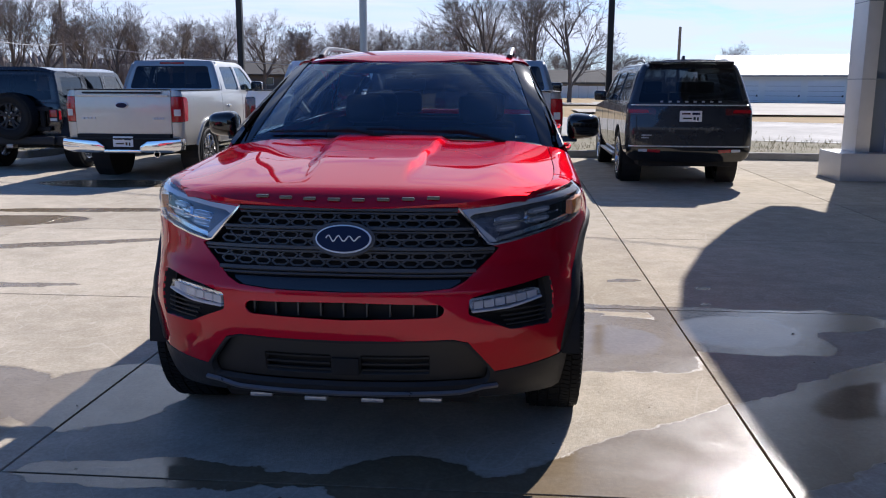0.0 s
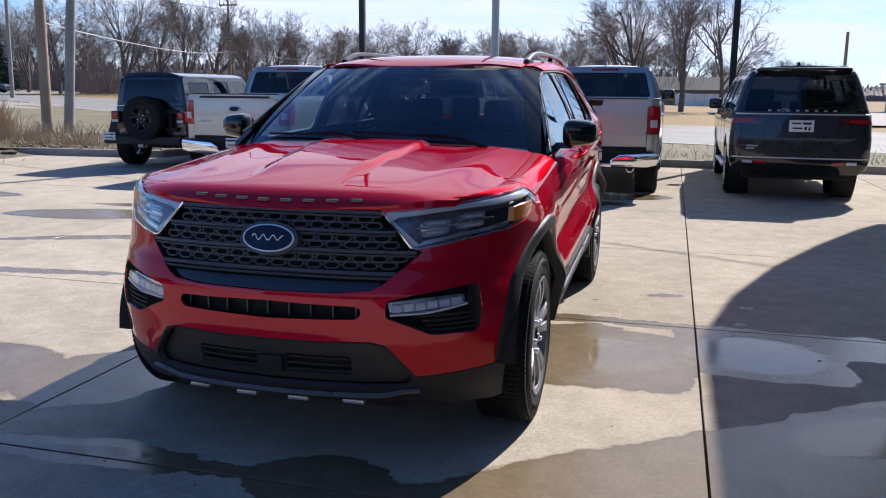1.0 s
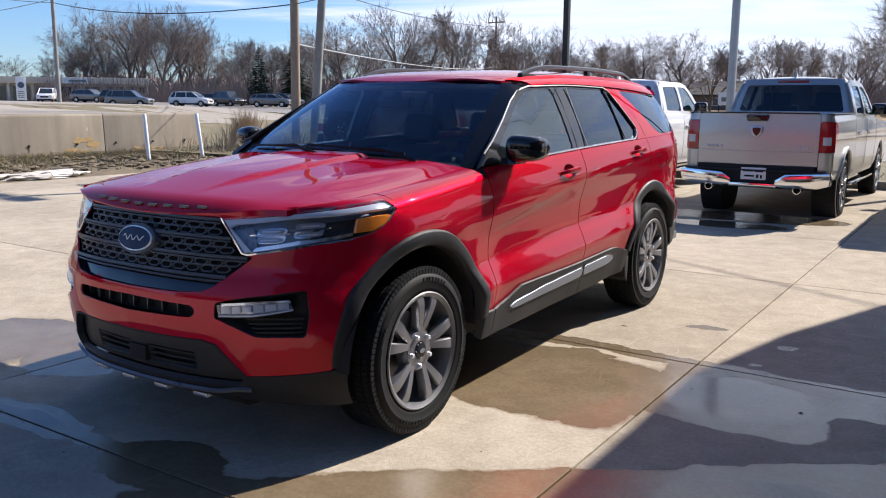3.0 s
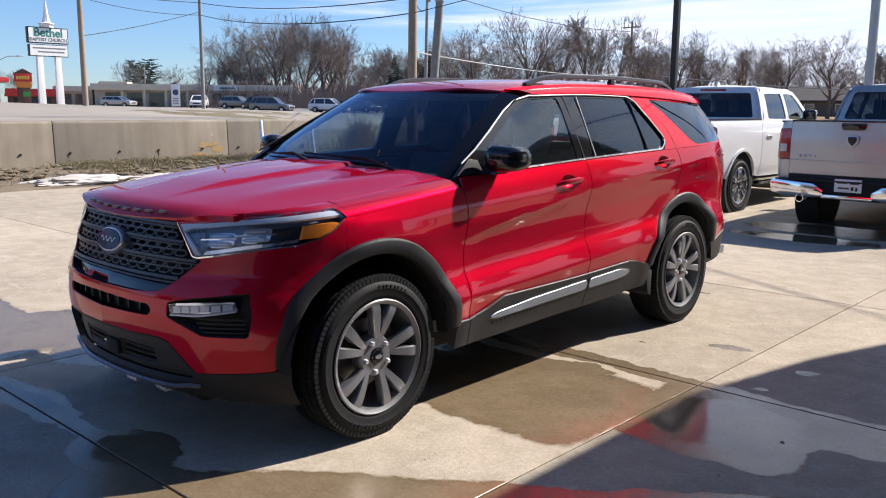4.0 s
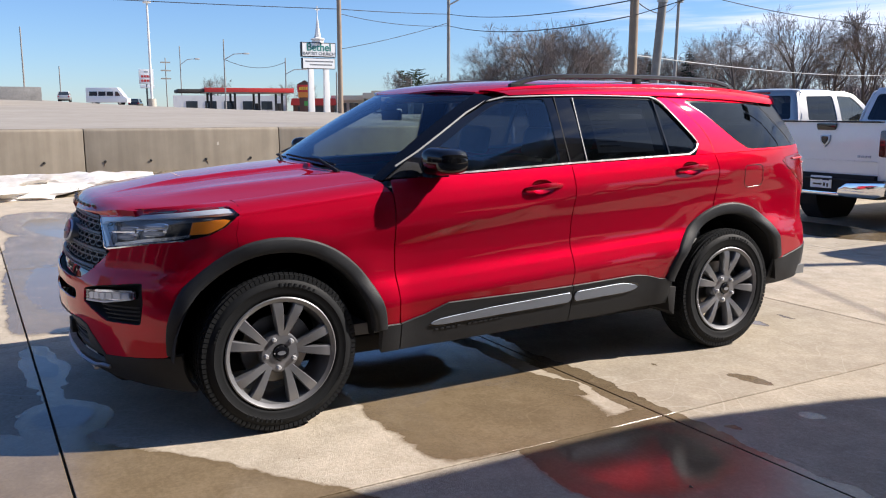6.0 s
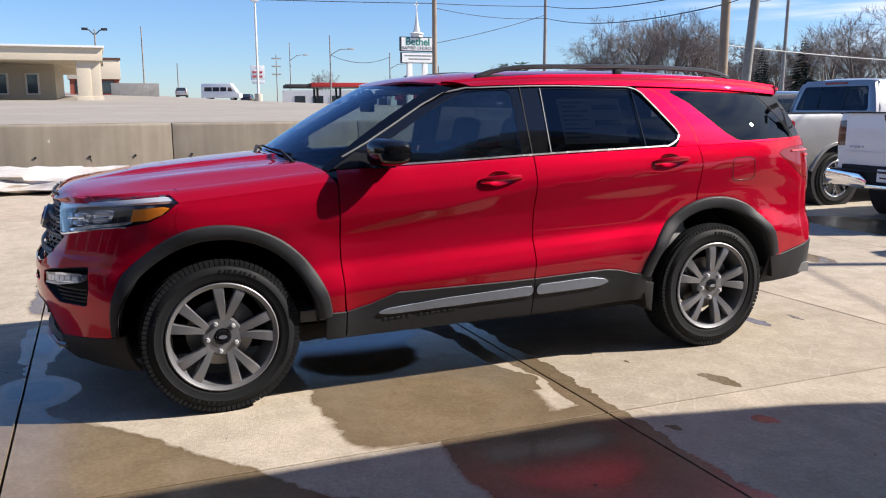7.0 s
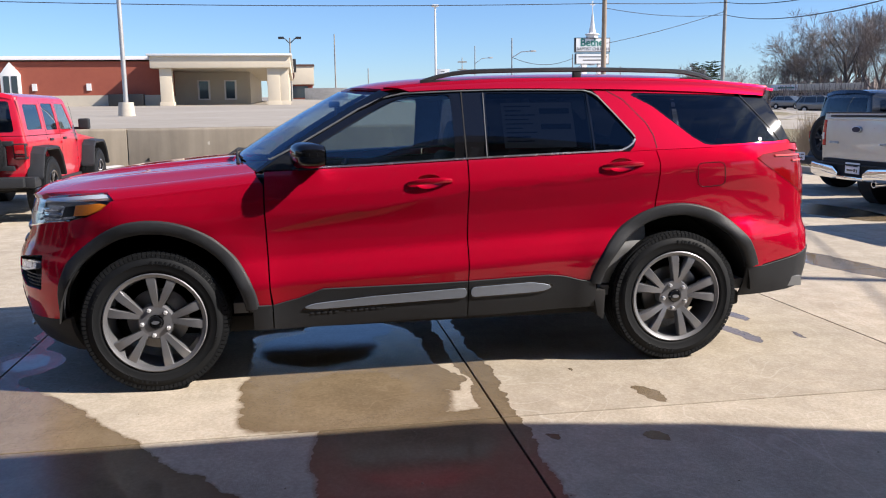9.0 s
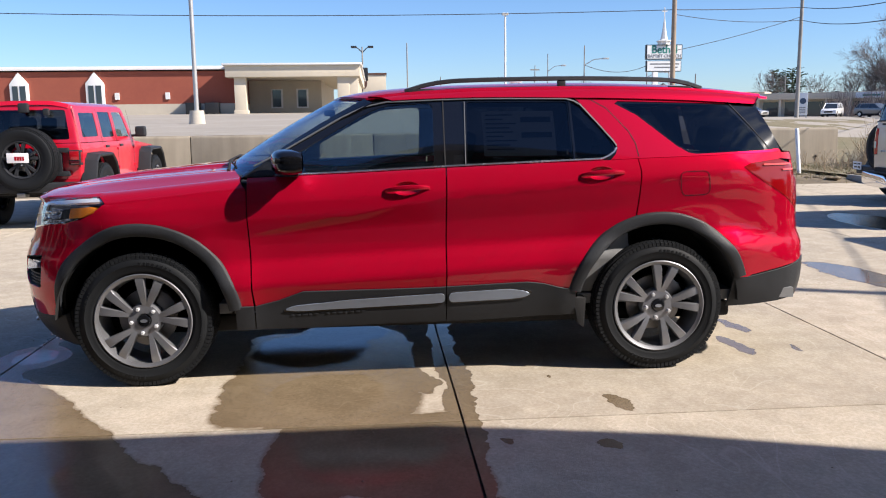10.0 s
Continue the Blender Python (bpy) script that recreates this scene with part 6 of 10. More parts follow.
# raised marks along the hood's lip
for k in range(8):
    x = -0.335 + k * 0.096
    p = hood_nose(x, float(plan_y(u_of_x(abs(x)))) + 0.112 + 0.012)
    part("raised_mark", bx(x - 0.024, x + 0.024, p[1] - 0.010, p[1] + 0.004, p[2] - 0.004, p[2] + 0.008, bevel=0.003), M_RAIL, suv)
# slot and lower intake
skin("slot_back", mirror_pts([(0, 0.70), (0.41, 0.70), (0.41, 0.625), (0, 0.625)]), front, M_DARK, suv, cell=(0.06, 0.04), side=1, lift=-0.06, flange=0)
for k in range(9):
    x = -0.36 + 0.09 * k
    p, _ = on_front(x, 0.662, -0.045)
    part("slot_rib", bx(x - 0.003, x + 0.003, p.y - 0.01, p.y + 0.03, 0.636, 0.688), M_GRILLE, suv, smooth=0)
skin("intake_back", mirror_pts([(0, 0.545), (0.45, 0.545), (0.60, 0.40), (0.58, 0.345), (0, 0.345)]), front, M_DARK, suv, cell=(0.06, 0.04), side=1, lift=-0.09, flange=0)
skin("intake_panel", mirror_pts([(0, 0.537), (0.42, 0.543), (0.468, 0.530), (0.572, 0.405), (0.562, 0.353), (0, 0.353)]), front, M_INTAKE, suv, holes=[rounded([(s * 0.06, 0.47), (s * 0.34, 0.47), (s * 0.34, 0.385), (s * 0.06, 0.385)][::s], 0.01, 2) for s in (1, -1)], cell=(0.05, 0.04), side=1, lift=-0.035, flange=0.03)
for s in (1, -1):
    for k in range(3):
        q = [on_front(x * s, 0.455 - 0.027 * k, -0.045) for x in np.linspace(0.065, 0.335, 6)]
        part("intake_slat", sweep(bmesh.new(), [a for a, _ in q], [b for _, b in q], 0.010, 0.006), M_INTAKE, suv)
part("sensor_cover", bx(-0.055, 0.055, -2.345, -2.315, 0.395, 0.465, bevel=0.006), M_DARK, suv)
q = [on_front(x, 0.325 + 0.022 * max(0, abs(x) - 0.46) / 0.1 - 0.012 * max(0, abs(x) - 0.54) / 0.06, 0.006) for x in np.linspace(-0.60, 0.60, 41)]
part("skid_trim", sweep(bmesh.new(), [a for a, _ in q], [b for _, b in q], 0.016, 0.014), M_RIM, suv, "satin grey lower trim")
for x in (-0.36, -0.13, 0.10, 0.33):
    p, _ = on_front(x, 0.285, 0.0)
    part("skid_tab", bx(x - 0.045, x + 0.045, p.y - 0.008, p.y + 0.03, 0.272, 0.290, bevel=0.004), M_SATIN, suv)
part("front_deflector", prism(bmesh.new(), rounded([(-2.25, 0.30), (-1.98, 0.27), (-1.98, 0.22), (-2.18, 0.235)], 0.02, 2), "x", -0.52, 0.52, bevel=0.01), M_DARK, suv)
# cowl, wipers, underside
cowl = bmesh.new()
rows = []
for s in np.linspace(-1, 1, 25):
    p0 = screen(s, 0.02)
    xx = 0.80 * s
    yh = -1.09 + 0.14 * abs(s) ** 2
    h = hood(xx * 0.985, min(yh, -0.95))
    rows.append([cowl.verts.new((p0[0], p0[1] + 0.02, p0[2] - 0.004)), cowl.verts.new((p0[0], p0[1] - 0.03, p0[2] - 0.012)), cowl.verts.new((h[0], yh + 0.012, h[2] - 0.022)), cowl.verts.new((h[0], yh - 0.05, h[2] - 0.04))])
for a, b in zip(rows, rows[1:]):
    for j in range(3):
        cowl.faces.new((a[j], a[j + 1], b[j + 1], b[j]))
bmesh.ops.recalc_face_normals(cowl, faces=cowl.faces)
part("cowl", cowl, M_CLAD, suv)
for xa, xb in ((-0.12, 0.50), (-0.66, -0.08)):
    pts = [Vector(screen(s / 0.78, 0.045 + 0.03 * k)) + Vector((0, -0.012, 0.012)) for k, s in zip(np.linspace(0, 1, 6), np.linspace(xb, xa, 6))]
    w_ = part("wiper_blade", tube(bmesh.new(), pts, 0.006, 6), M_DARK, suv)
    part("wiper_arm", tube(bmesh.new(), [Vector(screen(xb / 0.80 + 0.12, -0.01)) + Vector((0, -0.02, 0.01)), pts[1] + Vector((0, -0.01, 0.01)), pts[3]], [0.011, 0.008, 0.005], 6), M_DARK, w_)
part("underbody", bx(-0.74, 0.74, -2.0, 2.05, 0.26, 0.36, bevel=0.03), M_DARK, suv)
part("engine_bay", bx(-0.60, 0.60, -2.05, -1.1, 0.30, 1.02, bevel=0.03), M_DARK, suv)
part("floor_pan", bx(-0.86, 0.86, -1.1, 2.4, 0.40, 0.46), M_TRIMGREY, suv)
for wy in (-WHEEL_Y, WHEEL_Y):
    part("axle", tube(bmesh.new(), [(-0.8, wy, HUB_Z), (0.8, wy, HUB_Z)], 0.045, 8), M_DARK, suv)
bm = bmesh.new()
prism(bm, [(0.99, 0.455), (1.02, 0.30), (1.06, 0.27), (1.07, 0.45)], "x", 0.72, 0.95, bevel=0.005)
part("mud_guard", bm, M_DARK, suv)

# cabin
part("dashboard", prism(bmesh.new(), rounded([(-1.15, 0.75), (-0.60, 0.75), (-0.55, 1.02), (-0.66, 1.12), (-0.95, 1.165), (-1.12, 1.16)], 0.04, 3), "x", -0.78, 0.78, bevel=0.02), M_SEAT, suv)
part("instrument_hood", prism(bmesh.new(), rounded([(-0.80, 1.10), (-0.60, 1.08), (-0.58, 1.15), (-0.74, 1.185)], 0.03, 3), "x", 0.20, 0.58, bevel=0.02), M_SEAT, suv)
st = bmesh.new()
ringc, rings = Vector((0.39, -0.50, 1.06)), []
tilt = Matrix.Rotation(radians(62), 4, "X")
for k in range(33):
    a = k * math.tau / 32
    rings.append(ringc + tilt @ Vector((0.185 * math.cos(a), 0.185 * math.sin(a), 0)))
tube(st, rings, 0.016, 8, cap=False)
for a in (0, 180, 270):
    tube(st, [ringc, ringc + tilt @ Vector((0.18 * math.cos(radians(a)), 0.18 * math.sin(radians(a)), 0))], 0.018, 6)
part("steering_wheel", st, M_SEAT, suv)


def seat(x, y, wdt, z=0.46):
    s = new("seat")
    s.parent = suv
    part("cushion", bx(x - wdt / 2, x + wdt / 2, y, y + 0.52, z, z + 0.22, bevel=0.07, seg=3), M_SEAT, s)
    m = pose(x, y + 0.50, z + 0.16, -14)
    part("backrest", bx(-wdt / 2, wdt / 2, 0, 0.16, 0, 0.64, bevel=0.06, seg=3, m=m), M_SEAT, s)
    for hx in ([0] if wdt < 0.7 else [-wdt / 2 + 0.22, wdt / 2 - 0.22]):
        part("headrest", bx(hx - 0.13, hx + 0.13, 0.01, 0.13, 0.67, 0.86, bevel=0.05, seg=3, m=m), M_SEAT, s)


seat(0.39, -0.35, 0.52)
seat(-0.39, -0.35, 0.52)
seat(0.0, 0.62, 1.30)
seat(0.0, 1.55, 1.10)
part("rear_view_mirror", bx(-0.12, 0.12, -0.46, -0.43, 1.485, 1.55, bevel=0.015), M_SEAT, suv)
part("mirror_stem", bx(-0.05, 0.05, -0.50, -0.43, 1.545, 1.585, bevel=0.01), M_SEAT, suv)
part("headlining", bx(-0.60, 0.60, -0.2, 2.1, 1.60, 1.63, bevel=0.01), M_TRIMGREY, suv)
part("parcel_shade", bx(-0.75, 0.75, 1.95, 2.3, 1.02, 1.06, bevel=0.01), M_TRIMGREY, suv)
# price sheet inside the rear side window
for mir in (False,):
    sheet = skin("price_sheet", [(0.47, 1.305), (0.90, 1.305), (0.90, 1.565), (0.47, 1.565)], green, M_PAPER, suv, cell=(0.2, 0.2), lift=-0.014, flange=0, label="printed price sheet inside the rear window")
    for k in range(9):
        wd = (0.16, 0.10, 0.18, 0.14)[k % 4]
        skin("text_bar", [(0.49, 1.54 - 0.025 * k), (0.49 + wd, 1.54 - 0.025 * k), (0.49 + wd, 1.546 - 0.025 * k), (0.49, 1.546 - 0.025 * k)], green, M_LAMPBLACK, sheet, cell=(0.3, 0.3), lift=-0.0125, flange=0)
    for za in (1.50, 1.41):
        skin("text_bar", [(0.70, za), (0.88, za), (0.88, za + 0.03), (0.70, za + 0.03)], green, M_LAMPBLACK, sheet, cell=(0.3, 0.3), lift=-0.0125, flange=0)

# ---- parked vehicles: each is built facing +y with its rear axle over the origin ----
def shell_maps(widths, tail, corner=0.12):
    """Maps for a body: side (y, z), rear (x, z). widths: (z, half-width) pairs; tail: (z, y of the rear face) pairs."""
    hw, ty = curve1(widths), curve1(tail)

    def vside(y, z):
        y, z = np.asarray(y, float), np.asarray(z, float)
        return np.stack([hw(z) + 0 * y, y + 0 * z, z + 0 * y], -1)

    def vrear(x, z):
        x, z = np.asarray(x, float), np.asarray(z, float)
        w = hw(z)
        over = np.clip((np.abs(x) - (w - corner)) / corner, 0, 1)
        return np.stack([x, ty(z) + 0.035 * (x / w) ** 2 + corner * 0.8 * (1 - np.sqrt(np.maximum(0, 1 - over**2.2))), z + 0 * x], -1)
    return vside, vrear, hw, ty


def sym(pts):
    return mirror_pts(pts)


def road_wheel(parent, x, y, R, rim_r, w, spoke, pairs=6, split=10, width=(0.03, 0.05), base=90):
    out = []
    for wx in (1, -1):
        for wy in (0, y):
            m = pose(x * wx, wy, R - 0.004, 0, 0, 0 if wx > 0 else 180)
            if not out:
                wh = build_wheel(parent, R, rim_r, w, pairs, spoke, spoke, base, split, width, oval=False)
                wh.matrix_basis = m
            else:
                wh = copy_thing(out[0], m)
            out.append(wh)
    return out


def plate(parent, x, y, z, w=0.32, h=0.16, rot=0.0):
    """A white dealer plate with bars for its print."""
    p = part("plate", bx(x - w / 2, x + w / 2, y - 0.012, y, z - h / 2, z + h / 2, bevel=0.008), M_LETTER, parent, "white dealer plate with printed bars")
    for a, b, c, d, mat in ((-0.40, -0.02, 0.16, 0.30, M_LAMPDARK), (0.06, 0.40, 0.14, 0.32, M_BLUE), (-0.36, 0.05, -0.26, -0.12, M_LAMPBLACK), (0.12, 0.22, -0.34, -0.06, M_LAMPBLACK), (0.28, 0.36, -0.38, -0.08, M_LAMPBLACK)):
        part("print_bar", bx(x + a * w, x + b * w, y - 0.0145, y - 0.011, z + c * h, z + d * h), mat, p, smooth=0)
    return p


def pickup(label, paint, m, lamp="tall", lampmat=M_LAMPRED, exhausts=(), emblem="shield", spoke=M_CHROME, shark=True, chrome=True, ram=True):
    t = thing("pickup_truck", label, "pickup truck", m, group="parked row")
    vs, vr, hw, ty = shell_maps([(0.50, 0.88), (0.62, 0.915), (0.80, 0.93), (1.05, 0.935), (1.25, 0.925), (1.38, 0.90), (1.42, 0.885)], [(0.45, -1.14), (0.80, -1.17), (1.10, -1.175), (1.40, -1.16)])
    R = 0.405
    for mir in (False, True):
        arch = arc(0, 0.42, 0.50, 180, 0, 22)
        bed = [(-1.07, 0.56), (-0.60, 0.54)] + [(y, z) for y, z in arch if z > 0.53] + [(0.70, 0.50), (0.70, 1.385), (-1.07, 1.395)]
        side_p = skin("bed_side", bed, vs, paint, t, cell=(0.12, 0.10), mirror=mir, side=1, flange=0.03)
        lip = bmesh.new()
        pts = [vs(y, z) * ([-1, 1, 1] if mir else [1, 1, 1]) for y, z in arc(0, 0.42, 0.515, 168, 12, 20)]
        sweep(lip, pts, [(-1 if mir else 1, 0, 0)] * len(pts), 0.05, 0.022)
        part("arch_lip", lip, paint, side_p)
        cab = [(0.715, 0.50), (2.95, 0.48), (2.95, 1.20), (2.90, 1.32), (0.715, 1.33)]
        skin("door_side", cab, vs, paint, t, cell=(0.2, 0.10), mirror=mir, flange=0.03)
        for yy in (1.80, 2.88):
            q = [vs(yy, z) * ([-1, 1, 1] if mir else [1, 1, 1]) for z in np.linspace(0.52, 1.32, 8)]
            part("door_gap", sweep(bmesh.new(), q, [(-1 if mir else 1, 0, 0)] * 8, 0.012, 0.0015), M_DARK, t)
        for yy in (0.98, 1.98):
            p = vs(yy, 1.12) * ([-1, 1, 1] if mir else [1, 1, 1])
            part("door_handle", bx(p[0] - 0.025, p[0] + 0.025, yy - 0.10, yy + 0.10, 1.10, 1.14, bevel=0.012), M_CHROME if chrome else paint, t)
        # front wing, rough in shape: it is hidden behind the doors
        wingp = [(2.97, 0.48), (3.10, 0.50)] + [(y, z) for y, z in arc(3.68, 0.42, 0.50, 180, 0, 20) if z > 0.5] + [(4.50, 0.55), (4.52, 1.10), (4.40, 1.22), (2.97, 1.30)]
        skin("front_wing", wingp, vs, paint, t, cell=(0.2, 0.12), mirror=mir, flange=0.03)
        # upper cab sides
        hwu = curve1([(1.32, 0.895), (1.45, 0.865), (1.86, 0.725), (1.92, 0.69)])

        def up(y, z, hwu=hwu):
            return np.stack([hwu(z) + 0 * y, y + 0 * z, z + 0 * y], -1)
        w1 = rounded([(1.02, 1.40), (1.76, 1.385), (1.74, 1.80), (1.06, 1.79)], 0.04, 3)
        w2 = rounded([(1.87, 1.385), (2.74, 1.36), (2.36, 1.70), (2.22, 1.79), (1.85, 1.80)], [0.03, 0.03, 0.06, 0.06, 0.03], 3)
        frame_ = [(0.74, 1.31), (2.96, 1.30), (2.50, 1.70), (2.32, 1.83), (2.10, 1.88), (1.0, 1.88), (0.86, 1.84), (0.80, 1.60)]
        skin("cab_side", frame_, up, paint, t, holes=[w1, w2], cell=(0.12, 0.1), mirror=mir, flange=0.03)
        skin("rear_door_glass", w1, up, M_GLASSP, t, cell=(0.2, 0.2), mirror=mir, flange=0, lift=-0.012)
        skin("front_door_glass", w2, up, M_GLASSF, t, cell=(0.2, 0.2), mirror=mir, flange=0, lift=-0.012)
        sx = -1 if mir else 1
        mo = part("door_mirror", bx(1.00 * sx - 0.11, 1.00 * sx + 0.11, 2.42, 2.56, 1.36, 1.54, bevel=0.05, seg=3), M_BLACKPAINT, t)
        part("mirror_arm", bx(0.90 * sx - 0.05, 0.90 * sx + 0.05, 2.45, 2.53, 1.36, 1.40, bevel=0.01), M_BLACKPAINT, mo)
        part("running_board", bx(0.86 * sx - 0.07, 0.86 * sx + 0.07, 0.75, 2.9, 0.37, 0.41, bevel=0.012), M_CHROME if chrome else M_CLAD, t)
        # tail lamp wraps round the corner
        lo, hi, inner = {"tall": (0.92, 1.30, 0.765), "wide": (0.98, 1.30, 0.745)}[lamp]
        lp = rounded([(inner, lo), (0.93, lo), (0.93, hi), (inner, hi)], [0.02, 0, 0, 0.02], 2)
        lampo = skin("tail_lamp", lp, vr, lampmat, t, cell=(0.012, 0.08), side=1, mirror=mir, lift=0.006, flange=0.02, label="tall red tail lamp")
        skin("tail_lamp", rounded([(-1.075, lo), (-0.94, lo + 0.01), (-0.90, hi - 0.02), (-1.075, hi)], [0, 0.03, 0.05, 0], 2), vs, lampmat, t, cell=(0.05, 0.08), side=1, mirror=mir, lift=0.006, flange=0.012)
        if lampmat is M_LAMPRED:
            skin("reversing_lens", [(inner + 0.04, lo + 0.09), (inner + 0.13, lo + 0.09), (inner + 0.13, lo + 0.19), (inner + 0.04, lo + 0.19)], vr, M_LAMPCLEAR, lampo, cell=(0.05, 0.05), mirror=mir, lift=0.009, flange=0.004)
        skin("corner_post", [(inner, 0.56), (0.93, 0.56), (0.93, lo - 0.008), (inner, lo - 0.008)], vr, paint, t, cell=(0.012, 0.08), mirror=mir, flange=0.01)
        skin("corner_post", [(inner, hi + 0.008), (0.92, hi + 0.008), (0.895, 1.395), (inner, 1.395)], vr, paint, t, cell=(0.012, 0.08), mirror=mir, flange=0.01)
        part("bed_rail_cap", bx(0.86 * sx - 0.05, 0.86 * sx + 0.05, -1.10, 0.70, 1.385, 1.405, bevel=0.008), M_CLAD, t)
        part("inner_bed_side", bx(0.80 * sx - 0.02, 0.80 * sx + 0.02, -1.10, 0.70, 0.80, 1.39), M_DARK, t, smooth=0)
        wl = lathe(bmesh.new(), [(0, 0.49), (0.30, 0.49), (0.30, 0.05)], 28)
        bmesh.ops.translate(wl, verts=wl.verts, vec=(0.60 if not mir else -0.90, 0, 0.42))
        part("wheel_well", wl, M_DARK, t, smooth=0)
    gate = part("tailgate", bmesh.new(), paint, t)
    gate.data = skin("tailgate_skin", sym([(0, 0.735), (0.755, 0.735), (0.757, 1.0), (0.757, 1.385), (0.70, 1.40), (0, 1.405)]), vr, paint, t, cell=(0.06, 0.05), side=1, flange=0.04, lift=0.004).data
    bpy.data.objects.remove(bpy.data.objects[[o.name for o in t.children if o.name.startswith("tailgate_skin")][0]])
    part("gate_cap", bx(-0.75, 0.75, -1.175, -1.09, 1.398, 1.418, bevel=0.008), M_CLAD, gate)
    part("gate_crease", bx(-0.735, 0.735, -1.186, -1.165, 0.905 if ram else 1.30, 0.915 if ram else 1.335, bevel=0.004), paint, gate)
    if ram:
        part("gate_handle", prism(bmesh.new(), rounded([(-0.13, 1.30), (0.13, 1.30), (0.15, 1.385), (-0.15, 1.385)], 0.02, 2), "y", -1.192, -1.165, bevel=0.005), M_GLOSSBLACK, gate)
    else:
        part("gate_handle", bx(-0.62, 0.62, -1.196, -1.168, 1.345, 1.375, bevel=0.01), M_CLAD, gate)
    if emblem == "shield":
        part("gate_badge", prism(bmesh.new(), rounded([(-0.075, 1.235), (0.075, 1.235), (0.07, 1.15), (0.0, 1.075), (-0.07, 1.15)], 0.02, 2), "y", -1.205, -1.172, bevel=0.006), M_SATIN, gate)
        part("badge_field", prism(bmesh.new(), rounded([(-0.052, 1.218), (0.052, 1.218), (0.048, 1.16), (0.0, 1.105), (-0.048, 1.16)], 0.015, 2), "y", -1.209, -1.203), M_BLACKPAINT, gate)
    else:
        part("gate_badge", prism(bmesh.new(), [(0.10 * math.cos(a), 1.17 + 0.048 * math.sin(a)) for a in np.linspace(0, math.tau, 25)[:-1]], "y", -1.202, -1.172, bevel=0.006), M_SATIN, gate)
        part("badge_field", prism(bmesh.new(), [(0.088 * math.cos(a), 1.17 + 0.038 * math.sin(a)) for a in np.linspace(0, math.tau, 25)[:-1]], "y", -1.206, -1.198), M_BLUE, gate)
    for xa, xb in ((-0.66, -0.42), (0.47, 0.66)):
        for k in range(4):
            xx = xa + (xb - xa) * (k + 0.1) / 4
            part("gate_mark", bx(xx, xx + (xb - xa) * 0.17, -1.186, -1.172, 0.955, 0.985, bevel=0.002), M_SATIN, gate)
    # bumper
    bmp = bmesh.new()
    for s in (1, -1):
        prism(bmp, [(s * 0.28, 0.55), (s * 0.40, 0.63), (s * 0.93, 0.665), (s * 0.95, 0.60), (s * 0.93, 0.50), (s * 0.80, 0.46), (s * 0.40, 0.45), (s * 0.28, 0.47)], "y", -1.27, -1.08, bevel=0.02)
    prism(bmp, [(-0.30, 0.45), (0.30, 0.45), (0.30, 0.50), (-0.30, 0.50)], "y", -1.27, -1.10, bevel=0.015)
    bump = part("rear_bumper", bmp, M_CHROME, t, "chrome step bumper")
    part("step_pad", bx(-0.90, 0.90, -1.24, -1.10, 0.655, 0.675, bevel=0.008), M_CLAD, bump)
    part("bumper_middle", bx(-0.74, 0.74, -1.20, -1.08, 0.50, 0.735, bevel=0.01), M_DARK, bump)
    plate(t, 0.0, -1.215, 0.62)
    for ex in exhausts:
        bm = lathe(bmesh.new(), [(-1.22, 0.048), (-1.27, 0.052), (-1.27, 0.042), (-1.10, 0.040)], 20, axis="y", centre=(ex, 0, 0.435))
        part("exhaust_tip", bm, M_CHROME, t)
        part("exhaust_pipe", tube(bmesh.new(), [(ex, -1.1, 0.435), (ex * 0.9, -0.4, 0.42)], 0.036, 10), M_DARK, t)
    # cab back, roof, hood
    cabr = curve1([(1.30, 0.68), (1.45, 0.72), (1.88, 0.86), (1.93, 0.90)])
    hwc = curve1([(1.30, 0.90), (1.45, 0.865), (1.86, 0.735), (1.92, 0.69)])

    def cback(x, z):
        x, z = np.asarray(x, float), np.asarray(z, float)
        over = np.clip((np.abs(x) - (hwc(z) - 0.10)) / 0.10, 0, 1)
        return np.stack([x, cabr(z) + 0.05 * x**2 + 0.08 * (1 - np.sqrt(np.maximum(0, 1 - over**2))), z + 0 * x], -1)
    win = rounded([(-0.74, 1.415), (0.74, 1.415), (0.64, 1.80), (-0.64, 1.80)], 0.05, 3)
    skin("cab_back", sym([(0, 1.25), (0.90, 1.25), (0.88, 1.42), (0.74, 1.86), (0.70, 1.89), (0, 1.90)]), cback, paint, t, holes=[win], cell=(0.05, 0.1), side=1, flange=0.03)
    skin("rear_window", win, cback, M_GLASSP, t, cell=(0.1, 0.1), side=1, flange=0, lift=-0.006)
    for xw in (-0.26, 0.26):
        q = [cback(xw, z) for z in np.linspace(1.42, 1.795, 5)]
        part("window_bar", sweep(bmesh.new(), q, [(0, -1, 0)] * 5, 0.02, 0.004), M_GLOSSBLACK, t)
    part("stop_lamp", bx(-0.22, 0.22, 0.835, 0.87, 1.832, 1.868, bevel=0.008), M_LAMPRED, t)

    def rf(x, y):
        x, y = np.asarray(x, float), np.asarray(y, float)
        return np.stack([x, y + 0 * x, 1.93 - 0.075 * (np.abs(x) / 0.72) ** 3 - 0.05 * smooth_step(1.9, 2.5, y) - 0.04 * smooth_step(1.1, 0.84, y)], -1)
    skin("roof_panel", sym([(0, 0.85), (0.68, 0.86), (0.72, 1.0), (0.72, 2.1), (0.66, 2.38), (0, 2.42)]), rf, paint, t, cell=(0.1, 0.1), side=1, flange=0.03)
    if shark:
        part("roof_fin", prism(bmesh.new(), [(0.95, 1.90), (1.14, 1.92), (1.10, 1.925), (1.0, 1.985), (0.98, 1.985)], "x", -0.018, 0.018, bevel=0.006), paint, t)
